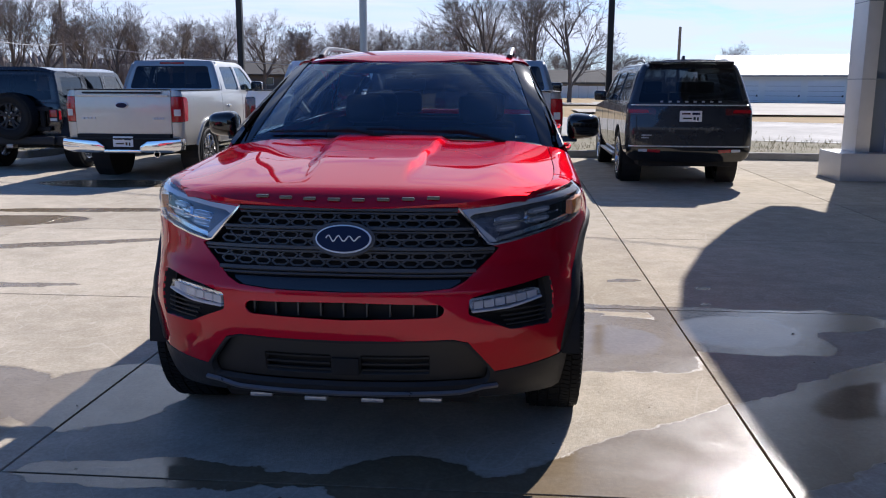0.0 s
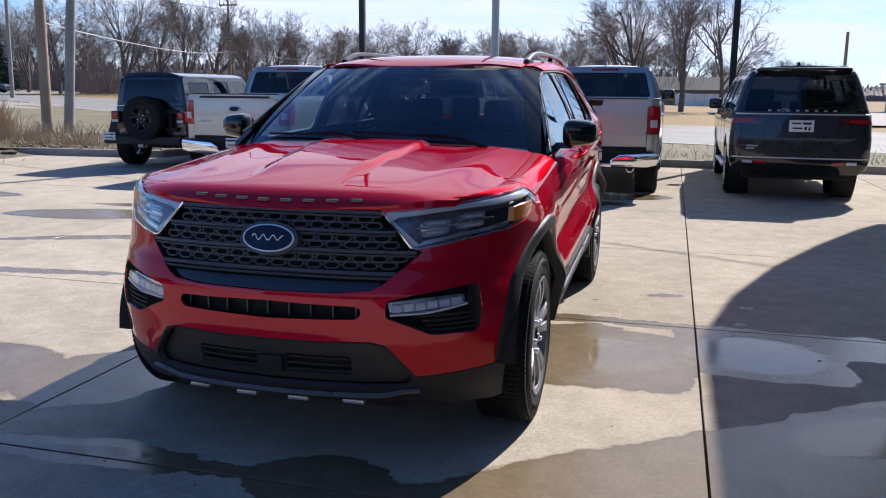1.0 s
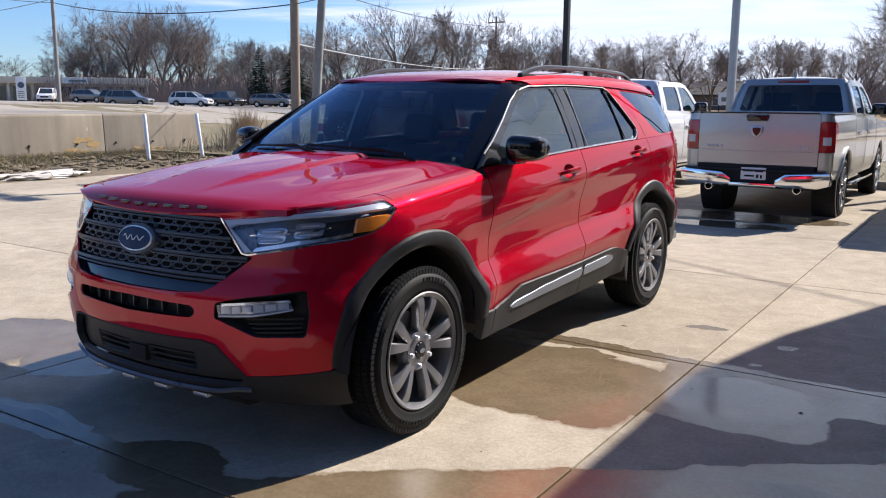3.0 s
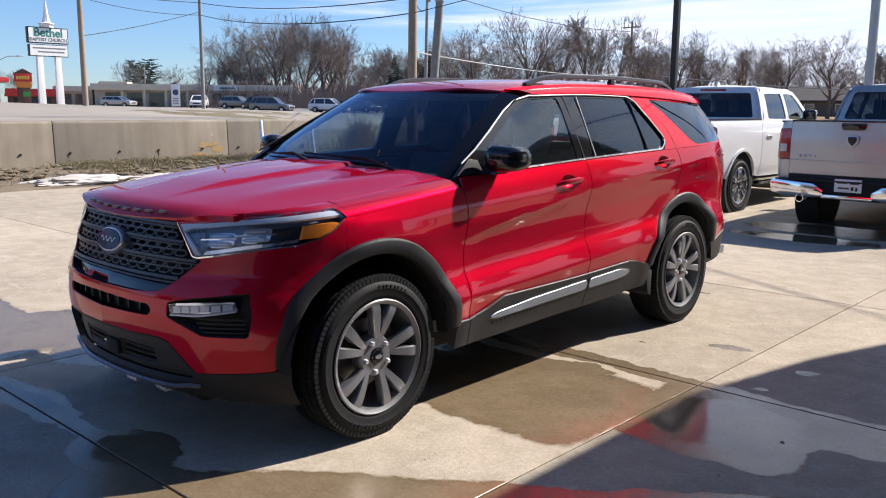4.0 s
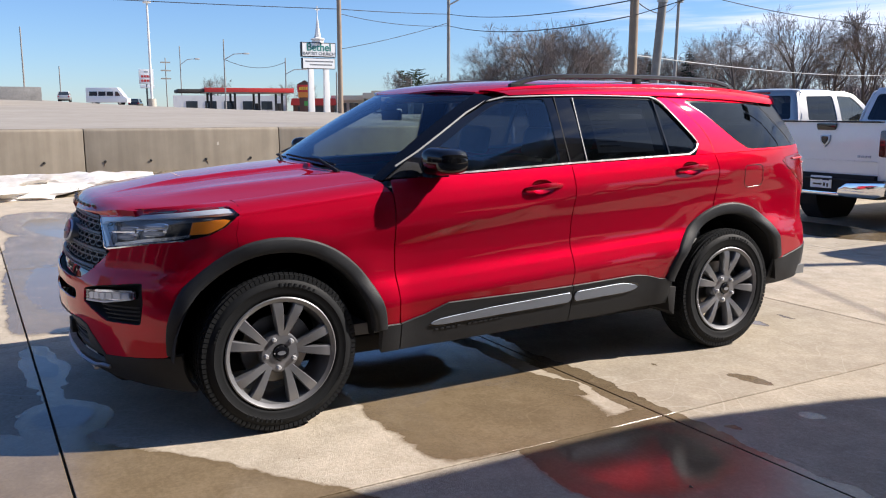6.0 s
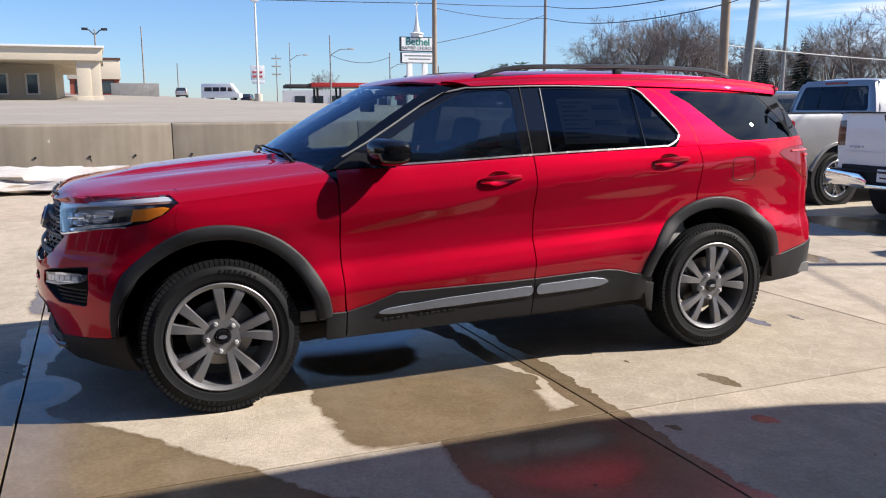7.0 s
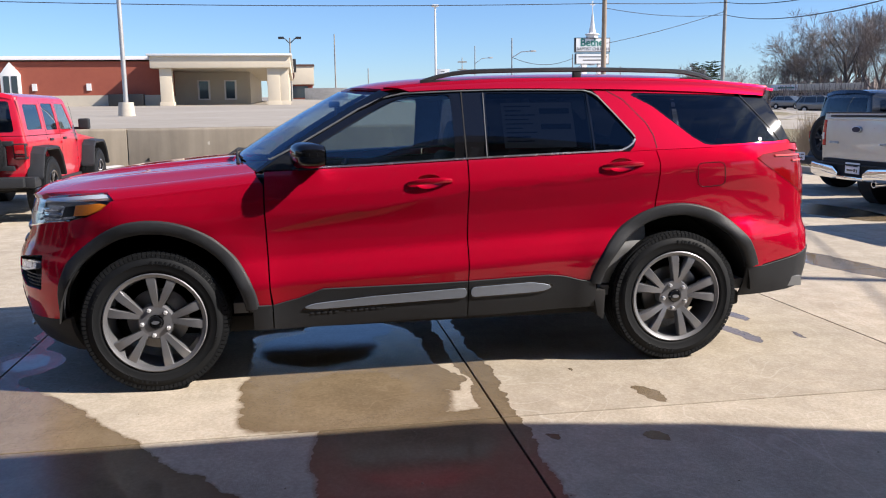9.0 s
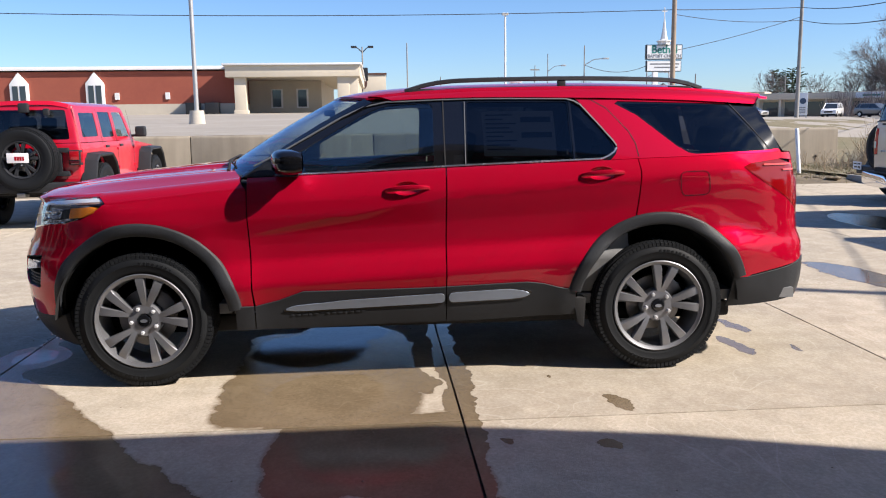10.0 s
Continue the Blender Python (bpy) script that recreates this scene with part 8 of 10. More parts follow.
pickup("white pickup truck with smoked tail lamps and chrome wheels", M_WHITE, pose(-2.52, 8.35, 0), lamp="wide", lampmat=M_LAMPDARK, spoke=M_CHROME)
pickup("silver pickup truck with oval badge, red lamps and chrome bumper", M_SILVER, pose(-5.35, 8.35, 0), emblem="oval", exhausts=(0.55,), spoke=M_CHROME, shark=False, ram=False)
offroader("black boxy off-road car with a spare wheel on the tailgate", M_BLACKPAINT, pose(-7.95, 9.30, 0), M_BLACKPAINT, R=0.40)
offroader("red boxy off-road car with knobbly tyres, nose to the wall", M_JEEPRED, pose(-7.55, -5.2, 0, 0, 0, 90), M_JEEPRED, R=0.46, lift=0.07, plate_low=False)

# ---- poles, wires, signs, buildings and trees beyond the lot ----
EYE0 = (4.5, -2.5)


def far(az, d, lift=0.0):
    """A place by its bearing (degrees from +y towards -x) and distance from the middle of the walk."""
    x, y = EYE0[0] - d * math.sin(radians(az)), EYE0[1] + d * math.cos(radians(az))
    return Vector((x, y, float(height(x, y)) + lift))


def face_to(p, turn=0.0):
    """A pose at p whose -y looks back to the walk."""
    return Matrix.Translation(p) @ Matrix.Rotation(math.atan2(EYE0[1] - p.y, EYE0[0] - p.x) + math.pi / 2 + radians(turn), 4, "Z")


M_WOODP = material("weathered pole timber", (0.36, 0.28, 0.21), 0.9, scale=4, bump=0.4, bump_scale=20, second=(0.24, 0.19, 0.14))
M_GREYP = material("grey weathered pole", (0.33, 0.32, 0.30), 0.85, scale=4, bump=0.3, bump_scale=20, second=(0.19, 0.185, 0.175))
M_BLKP = material("black painted steel", (0.012, 0.012, 0.013), 0.45, vary=0.2, scale=5)
M_GALV = material("galvanised steel", (0.42, 0.42, 0.41), 0.5, 0.5, vary=0.1, scale=5)
M_WIRE = material("black cable", (0.02, 0.02, 0.022), 0.7)
M_BARK = material("winter bark", (0.095, 0.082, 0.074), 0.95, scale=6, second=(0.155, 0.132, 0.118))
M_TWIG = material("winter twigs", (0.175, 0.145, 0.130), 0.95, scale=2, second=(0.25, 0.210, 0.185))
M_WOODS = material("distant leafless wood", (0.19, 0.155, 0.138), 0.95, scale=0.5, second=(0.27, 0.225, 0.20))
M_NEEDLE = material("dark spruce needles", (0.018, 0.035, 0.022), 0.9, vary=0.4, scale=6)
M_PINE = material("pine needles", (0.035, 0.06, 0.028), 0.9, vary=0.4, scale=6)
M_GRASSB = material("dry grass blade", (0.32, 0.26, 0.14), 0.95, scale=2, second=(0.20, 0.18, 0.08))
M_STRAW = material("dry reed stems", (0.56, 0.44, 0.29), 0.9, scale=4, second=(0.40, 0.30, 0.19), random=0.15)
M_BRICK = material("red brick wall", (0.26, 0.065, 0.04), 0.9, scale=2.5, bump=0.3, bump_scale=30, second=(0.32, 0.09, 0.055))
M_STUCCO = material("beige stucco", (0.60, 0.53, 0.41), 0.9, vary=0.06, scale=2, bump=0.2, bump_scale=40)
M_STUCCO2 = material("tan render", (0.50, 0.45, 0.36), 0.9, vary=0.08, scale=2)
M_WHITEW = material("white painted metal", (0.72, 0.72, 0.70), 0.6, vary=0.05, scale=2)
M_DOORG = material("white roller door", (0.70, 0.71, 0.72), 0.5, 0.0, vary=0.05, scale=2)
M_ROOFM = material("pale ribbed roof metal", (0.34, 0.335, 0.325), 0.55, 0.0, vary=0.06, scale=1)
M_SHING = material("grey shingles", (0.055, 0.052, 0.05), 0.95, vary=0.2, scale=3)
M_SIDING = material("tan siding", (0.15, 0.13, 0.11), 0.9, vary=0.12, scale=2)
M_WINDOW = material("dark window glass", (0.03, 0.04, 0.05), 0.08, 0.0, coat=0.5)
M_GREENT = material("teal sign lettering", (0.03, 0.20, 0.17), 0.5)
M_GREYT = material("grey sign lettering", (0.16, 0.17, 0.18), 0.5)
M_SIGNW = material("white sign face", (0.74, 0.76, 0.76), 0.45, vary=0.03, scale=2)
M_REDS = material("red sign paint", (0.50, 0.03, 0.025), 0.5, vary=0.08, scale=3)
M_ORNG = material("orange sign panel", (0.65, 0.22, 0.03), 0.5)
M_YELS = material("yellow sign panel", (0.72, 0.50, 0.05), 0.5)
M_GRNS = material("green sign panel", (0.06, 0.30, 0.06), 0.5)
M_BROWNS = material("brown emblem paint", (0.10, 0.045, 0.03), 0.6)
M_CARGREY = material("grey car paint", (0.17, 0.18, 0.19), 0.35, 0.5, coat=0.8, vary=0.05, scale=10)
M_CARBLUE = material("steel blue car paint", (0.06, 0.09, 0.14), 0.35, 0.4, coat=0.8, vary=0.05, scale=10)


def pole(name, label, x, y, h, r, mat, lean=(0, 0), taper=0.7, sides=14, base=None):
    z = float(height(x, y)) if base is None else base
    t = thing(name, label, "pole", pose(x, y, z))
    part("shaft", tube(bmesh.new(), [(lean[0] * s, lean[1] * s, -0.3 + (h + 0.3) * s) for s in (0, 0.25, 0.5, 0.75, 1)], [r * (1 - (1 - taper) * s) for s in (0, 0.25, 0.5, 0.75, 1)], sides), mat, t)
    return t


wl = pole("utility_pole", "brown weathered wooden utility pole in the verge", -17.05, 16.8, 11.0, 0.165, M_WOODP, lean=(0.35, -0.25))
wr = pole("utility_pole", "leaning grey wooden utility pole with a metal strap", -16.6, 17.15, 11.0, 0.155, M_GREYP, lean=(1.2, -0.1))
part("strap", tube(bmesh.new(), [(0.55, -0.045, 5.0), (0.575, -0.048, 5.25)], 0.17, 14), M_GALV, wr)
part("guard_strip", tube(bmesh.new(), [(0.17, 0, 0.0), (0.17, 0, 3.0)], 0.02, 6), M_GALV, wl)
pe = pole("street_lamp", "tall grey street lamp with a curved arm", -44.9, 25.8, 9.8, 0.13, M_GREYP)
part("lamp_arm", tube(bmesh.new(), [(0, 0, 7.2), (0.6, 0.9, 7.75), (1.3, 1.9, 7.95), (1.8, 2.6, 7.95)], 0.05, 8), M_GALV, pe)
part("lamp_head", bx(1.6, 2.1, 2.35, 2.9, 7.86, 7.98, bevel=0.04), M_GALV, pe)
ps = pole("utility_pole", "brown wooden utility pole beside the church sign", -42.7, 17.1, 10.5, 0.16, M_WOODP)
pole("light_pole", "grey steel light pole beyond the road", -4.7, 24.7, 11.0, 0.14, M_GALV, taper=0.9)
for x, y in ((-5.5, 13.5), (2.62, 13.0)):
    lp = thing("light_pole", "square black steel parking light pole", "pole", pose(x, y, 0.1), group="black lot lights")
    part("shaft", bx(-0.062, 0.062, -0.062, 0.062, 0.55, 9.0, bevel=0.006), M_BLKP, lp)
    part("foot", tube(bmesh.new(), [(0, 0, -0.2), (0, 0, 0.55)], 0.22, 18), M_KERB, lp)
    for s in (-1, 1):
        part("lamp_head", bx(s * 0.45 - 0.35, s * 0.45 + 0.35, -0.18, 0.18, 8.92, 9.05, bevel=0.02), M_BLKP, lp)
cpole = pole("utility_pole", "distant wooden utility pole with a crossarm", -45.7, 79.9, 10.2, 0.16, M_WOODP)
part("crossarm", bx(-1.1, 1.1, -0.06, 0.06, 9.5, 9.65, bevel=0.01), M_WOODP, cpole)
for s in (-1.0, -0.5, 0.5, 1.0):
    part("insulator", tube(bmesh.new(), [(s, 0, 9.65), (s, 0, 9.85)], 0.05, 8), M_GREYP, cpole)
p2 = Vector((-41.6, 42.9, 0))
xp = pole("utility_pole", "wooden utility pole with crossarm and transformer", p2.x, p2.y, 10.6, 0.14, M_GREYP, lean=(0.15, 0.1))
part("crossarm", bx(-1.0, 1.3, -0.05, 0.05, 10.0, 10.14, bevel=0.01), M_WOODP, xp)
part("transformer", tube(bmesh.new(), [(0.35, 0, 8.6), (0.35, 0, 9.4)], 0.22, 12), M_GREYP, xp)
pole("utility_pole", "short wooden pole past the storage sheds", 15.5, 75.0, 6.6, 0.17, M_WOODP)
lg = pole("light_pole", "tall grey light pole on a white concrete base", -30.3, -7.5, 10.5, 0.095, M_GALV, taper=0.8)
part("pole_base", tube(bmesh.new(), [(0, 0, -0.2), (0, 0, 0.58)], [0.36, 0.29], 16), M_LIME, lg)
lw = pole("light_pole", "tall white light pole in the upper lot", -73.0, 12.0, 8.9, 0.12, M_WHITEW)
part("lamp_head", bx(-0.3, 0.3, -0.3, 0.3, 8.8, 8.98, bevel=0.03), M_WHITEW, lw)
part("pole_base", tube(bmesh.new(), [(0, 0, -0.2), (0, 0, 0.7)], 0.35, 14), M_LIME, lw)
for az, d, h in ((86.6, 120, 9.0), (89.25, 92, 6.6), (84.6, 150, 5.6), (77.5, 160, 11.5), (74.8, 120, 9.6), (70.9, 135, 8.6), (67.6, 110, 5.4), (62.6, 150, 6.5), (93, 300, 9), (78.4, 170, 10.0)):
    p = far(az, d)
    t = pole("distant_pole", "thin distant pole against the sky", p.x, p.y, h, 0.11, M_GREYP, sides=8)
    if az == 89.25:
        for s in (-1, 1):
            part("lamp_arm", tube(bmesh.new(), [(0, 0, h - 0.6), (0, s * 0.45, h - 0.15), (0, s * 0.75, h)], 0.06, 6), M_BLKP, t)
            part("lamp_head", bx(-0.25, 0.25, s * 0.9 - 0.3, s * 0.9 + 0.3, h - 0.12, h + 0.1, bevel=0.03), M_BLKP, t)
        part("banner_box", bx(-0.2, 0.2, -0.1, 0.55, 3.0, 4.4, bevel=0.02), M_BLKP, t)
    elif az in (74.8, 77.5, 70.9):
        part("lamp_arm", tube(bmesh.new(), [(0, 0, h * 0.72), (0.5, 1.2, h * 0.80), (0.8, 2.6, h * 0.81)], 0.06, 6), M_GALV, t)
        part("lamp_head", bx(0.6, 1.1, 2.4, 3.2, h * 0.80, h * 0.82, bevel=0.02), M_GALV, t)
    elif az == 78.4:
        for s in (0.6, 0.75, 0.9):
            part("crossarm", bx(-0.1, 0.1, -0.9, 0.9, h * s, h * s + 0.25), M_GREYP, t, smooth=0)


def wire(a, b, sag, r=0.018, n=24, mat=M_WIRE, words="thin black overhead cable between poles"):
    a, b = Vector(a), Vector(b)
    pts = [a.lerp(b, k / n) - Vector((0, 0, 4 * sag * (k / n) * (1 - k / n))) for k in range(n + 1)]
    tagged(part("cable", tube(bmesh.new(), pts, r, 5), mat, None), words, "cable", "overhead cables")


wire((-41.0, -62, 9.2), (-42.7, 17.1, 7.5), 1.0, 0.022)
wire((-42.7, 17.1, 7.5), (-44.9, 25.8, 7.9), 0.05, 0.022)
wire((-44.9, 25.8, 7.9), (-16.9, 16.7, 5.15), 0.35, 0.02)
wire((-44.9, 25.8, 7.15), (-16.9, 16.7, 4.65), 0.45, 0.02)
wire((-42.7, 17.1, 7.25), (-44.9, 25.8, 7.15), 0.25, 0.018)
wire((-42.7, 17.1, 5.2), (-44.9, 25.8, 7.35), 0.12, 0.018)
wire((-16.9, 16.7, 4.65), (6.5, 10.4, 6.9), 0.4, 0.014)
wire((-16.9, 16.7, 5.15), tuple(p2 + Vector((0.5, 0, 9.8))), 0.8, 0.02)
wire((-17.0, 16.7, 3.4), (-45.7, 79.9, 5.4), 0.5, 0.022, mat=M_GALV, words="pale thick overhead cable between poles")
wire((-45.7, 79.9, 5.4), (-20, 85.0, 3.2), 0.3, 0.05, mat=M_GALV, words="pale thick overhead cable between poles")
wire(tuple(p2 + Vector((0.3, 0.2, 10.2))), (-45.7, 79.9, 9.8), 0.7, 0.03)
wire(tuple(far(74.8, 120, 7.0)), tuple(far(70.9, 135, 8.0)), 1.0, 0.04)


def letters(text, size, mat, parent, m, depth=0.01, name="lettering"):
    cu = bpy.data.curves.new(name, "FONT")
    cu.body, cu.size, cu.extrude, cu.align_x = text, size, depth, "CENTER"
    cu.offset = 0.022 * size
    cu.materials.append(mat)
    ob = new(name, cu)
    ob.parent = parent
    ob.matrix_basis = m
    return ob


# church sign with its little steeple
cs = thing("church_sign", "white church sign on two legs with a small steeple", "sign", Matrix.Translation((-60.3, 22.6, float(height(-60.3, 22.6)))) @ Matrix.Rotation(radians(90), 4, "Z"))
part("upper_panel", bx(-1.45, 1.45, -0.18, 0.18, 4.38, 5.52, bevel=0.03), M_BLKP, cs)
part("upper_face", bx(-1.38, 1.38, -0.20, -0.17, 4.45, 5.45), M_SIGNW, cs, smooth=0)
part("lower_panel", bx(-1.40, 1.40, -0.16, 0.16, 3.45, 4.30, bevel=0.03), M_BLKP, cs)
part("lower_face", bx(-1.34, 1.34, -0.18, -0.15, 3.50, 4.25), M_SIGNW, cs, smooth=0)
letters("Bethel", 0.82, M_GREENT, cs, pose(0, -0.205, 4.87, 90))
letters("BAPTIST CHURCH", 0.33, M_GREYT, cs, pose(0, -0.205, 4.53, 90))
for k, (a, b) in enumerate(((-1.15, 1.2), (-0.8, 1.1))):
    part("text_bar", bx(a, b, -0.185, -0.178, 3.98 - 0.26 * k, 4.08 - 0.26 * k), M_GREYT, cs, smooth=0)
for s in (-1, 1):
    part("sign_leg", prism(bmesh.new(), [(s * 0.66 - 0.26, -0.3), (s * 0.66 + 0.26, -0.3), (s * 0.66 + 0.20, 3.5), (s * 0.66 - 0.20, 3.5)], "y", -0.14, 0.14, bevel=0.02), M_WHITEW, cs)
stp = part("steeple", lathe(bmesh.new(), [(5.5, 0.50), (5.72, 0.50), (5.74, 0.60), (5.80, 0.60), (5.9, 0.30), (6.6, 0.16), (7.7, 0.02)], 8, axis="z"), M_WHITEW, cs)
part("cross_upright", bx(-0.03, 0.03, -0.03, 0.03, 7.65, 8.35), M_WHITEW, stp, smooth=0)
part("cross_beam", bx(-0.20, 0.20, -0.03, 0.03, 8.03, 8.10), M_WHITEW, stp, smooth=0)

# shoe shop board far across the upper lot
sg = thing("shop_sign", "white shop sign board with two lines of red print", "sign", face_to(far(79.6, 150)))
part("board", bx(-1.15, 1.15, -0.15, 0.15, 4.0, 6.4, bevel=0.03), M_SIGNW, sg)
part("lower_board", bx(-1.0, 1.2, -0.12, 0.12, 3.3, 3.9, bevel=0.03), M_SIGNW, sg)
for z, w, h in ((6.0, 0.35, 0.14), (5.25, 0.85, 0.36), (4.55, 0.85, 0.36)):
    for k in range(1 if h < 0.2 else 4):
        n = 1 if h < 0.2 else 4
        a = -w + 2 * w * k / n
        part("text_bar", bx(a + 0.04, a + 2 * w / n - 0.05, -0.17, -0.15, z - h / 2, z + h / 2), M_REDS if h > 0.2 else M_GREYT, sg, smooth=0)
part("sign_post", tube(bmesh.new(), [(0, 0, -0.5), (0, 0, 4.0)], 0.14, 10), M_BLKP, sg)

# fuel station: price sign, canopy, shop
fs = thing("fuel_sign", "red and yellow fuel station sign tower", "sign", face_to(far(69.7, 118)))
part("tower", bx(-0.75, 0.75, -0.3, 0.3, -0.3, 2.3, bevel=0.03), M_BROWNS, fs)
part("top_panel", bx(-1.0, 1.0, -0.35, 0.35, 3.0, 4.0, bevel=0.03), M_REDS, fs)
part("gable", prism(bmesh.new(), [(-1.1, 4.0), (1.1, 4.0), (0, 4.6)], "y", -0.36, 0.36), M_BROWNS, fs, smooth=0)
part("yellow_panel", bx(-0.9, 0.9, -0.36, 0.36, 2.3, 3.0), M_ORNG, fs, smooth=0)
part("green_panel", bx(-0.1, 0.7, -0.34, -0.30, 1.2, 1.8), M_GRNS, fs, smooth=0)
for k in range(5):
    part("text_bar", bx(-0.75 + 0.3 * k, -0.52 + 0.3 * k, -0.39, -0.35, 3.3, 3.7), M_YELS, fs, smooth=0)
fc = thing("fuel_canopy", "fuel station canopy with a red band on steel posts", "canopy", face_to(far(73.6, 128), 8))
part("canopy_roof", bx(-6.0, 6.5, -4, 4, 2.9, 3.5, bevel=0.03), M_REDS, fc)
part("canopy_underside", bx(-5.9, 6.4, -3.9, 3.9, 2.82, 2.92), M_GREYP, fc, smooth=0)
part("grey_end", bx(-9.5, -6.0, -3.6, 4.4, 2.85, 3.3, bevel=0.03), M_SHING, fc)
for x in (-5, -1.7, 1.7, 5):
    for y in (-2.5, 2.5):
        part("canopy_post", bx(x - 0.15, x + 0.15, y - 0.15, y + 0.15, -0.5, 2.85), M_BLKP, fc, smooth=0)
    part("fuel_pump", bx(x - 0.3, x + 0.3, -0.3, 0.3, -0.3, 1.4, bevel=0.05), M_BLKP, fc)
gb = thing("station_shop", "low white fuel station shop with dark windows", "building", face_to(far(74.5, 145)))
part("wall", bx(-9, 9, 0, 8, -0.5, 2.9), M_WHITEW, gb, smooth=0)
for k in range(5):
    part("window", bx(-7 + 3 * k, -5.2 + 3 * k, -0.05, 0.02, 0.6, 2.0), M_WINDOW, gb, smooth=0)
gb2 = thing("station_shop", "low red roofed shop with a dark front", "building", face_to(far(69.0, 140)))
part("wall", bx(-3.6, 3.0, 0, 6, -0.5, 1.6), M_BROWNS, gb2, smooth=0)
part("roof", prism(bmesh.new(), [(-4.0, 1.5), (3.4, 1.5), (3.2, 2.6), (-3.8, 2.6)], "y", -0.4, 6.2), M_REDS, gb2, smooth=0)
part("window", bx(-2.8, 2.2, -0.06, 0.0, 0.3, 1.3), M_WINDOW, gb2, smooth=0)

# strip of shops
sm = thing("shop_row", "long low row of shops with a pale fascia", "building", face_to(far(59.3, 138), -4))
part("wall", bx(-15.5, 14, 0.0, 9, -0.5, 2.9), M_STUCCO2, sm, smooth=0)
part("fascia", bx(-15.8, 14.3, -1.6, 9.2, 2.55, 3.5, bevel=0.03), M_STUCCO, sm)
part("roof_step", bx(-15, -11, 2, 8, 3.5, 3.9), M_STUCCO2, sm, smooth=0)
part("side_wing", bx(-21.0, -15.9, 0.6, 9, -0.5, 2.5), M_STUCCO2, sm, smooth=0)
part("wing_fascia", bx(-21.3, -15.85, -0.2, 9.2, 2.3, 3.1, bevel=0.03), M_STUCCO, sm)
for x in (-20.4, -18.4):
    part("shop_window", bx(x, x + 1.5, 0.54, 0.6, 0.2, 1.9), M_WINDOW, sm, smooth=0)
for k in range(9):
    x = -14 + 3.15 * k
    part("shop_window", bx(x, x + 2.2, -0.06, 0.0, 0.1, 2.2), M_WINDOW, sm, smooth=0)
    part("fascia_post", bx(x + 2.5, x + 2.8, -1.4, -1.1, -0.5, 2.6), M_STUCCO, sm, smooth=0)
for k in range(6):
    part("roof_vent", bx(-8 + 3.6 * k, -7.4 + 3.6 * k, -1.3, -0.9, 3.35, 3.62, bevel=0.05), M_BLKP, sm)
part("shop_board", bx(2.0, 5.6, -1.72, -1.6, 2.6, 3.4), M_SIGNW, sm, smooth=0)
part("text_bar", bx(2.9, 5.2, -1.75, -1.71, 2.85, 3.1), M_GREENT, sm, smooth=0)
ws = thing("pylon_sign", "tall narrow white pylon sign with a blue mark", "sign", face_to(Vector((-87.1, 48.1, float(height(-87.1, 48.1))))))
part("board", bx(-0.50, 0.50, -0.12, 0.12, 0.35, 2.85, bevel=0.02), M_SIGNW, ws)
part("mark", prism(bmesh.new(), [(0.34 * math.cos(a), 1.95 + 0.34 * math.sin(a)) for a in np.linspace(0, math.tau, 13)[:-1]], "y", -0.14, -0.12), M_CARBLUE, ws, smooth=0)
for k in range(4):
    part("text_bar", bx(-0.36, 0.30, -0.135, -0.12, 0.6 + 0.2 * k, 0.68 + 0.2 * k), M_GREYT, ws, smooth=0)
for s in (-0.4, 0.4):
    part("sign_post", bx(s - 0.06, s + 0.06, -0.06, 0.06, -0.4, 0.4), M_GALV, ws, smooth=0)


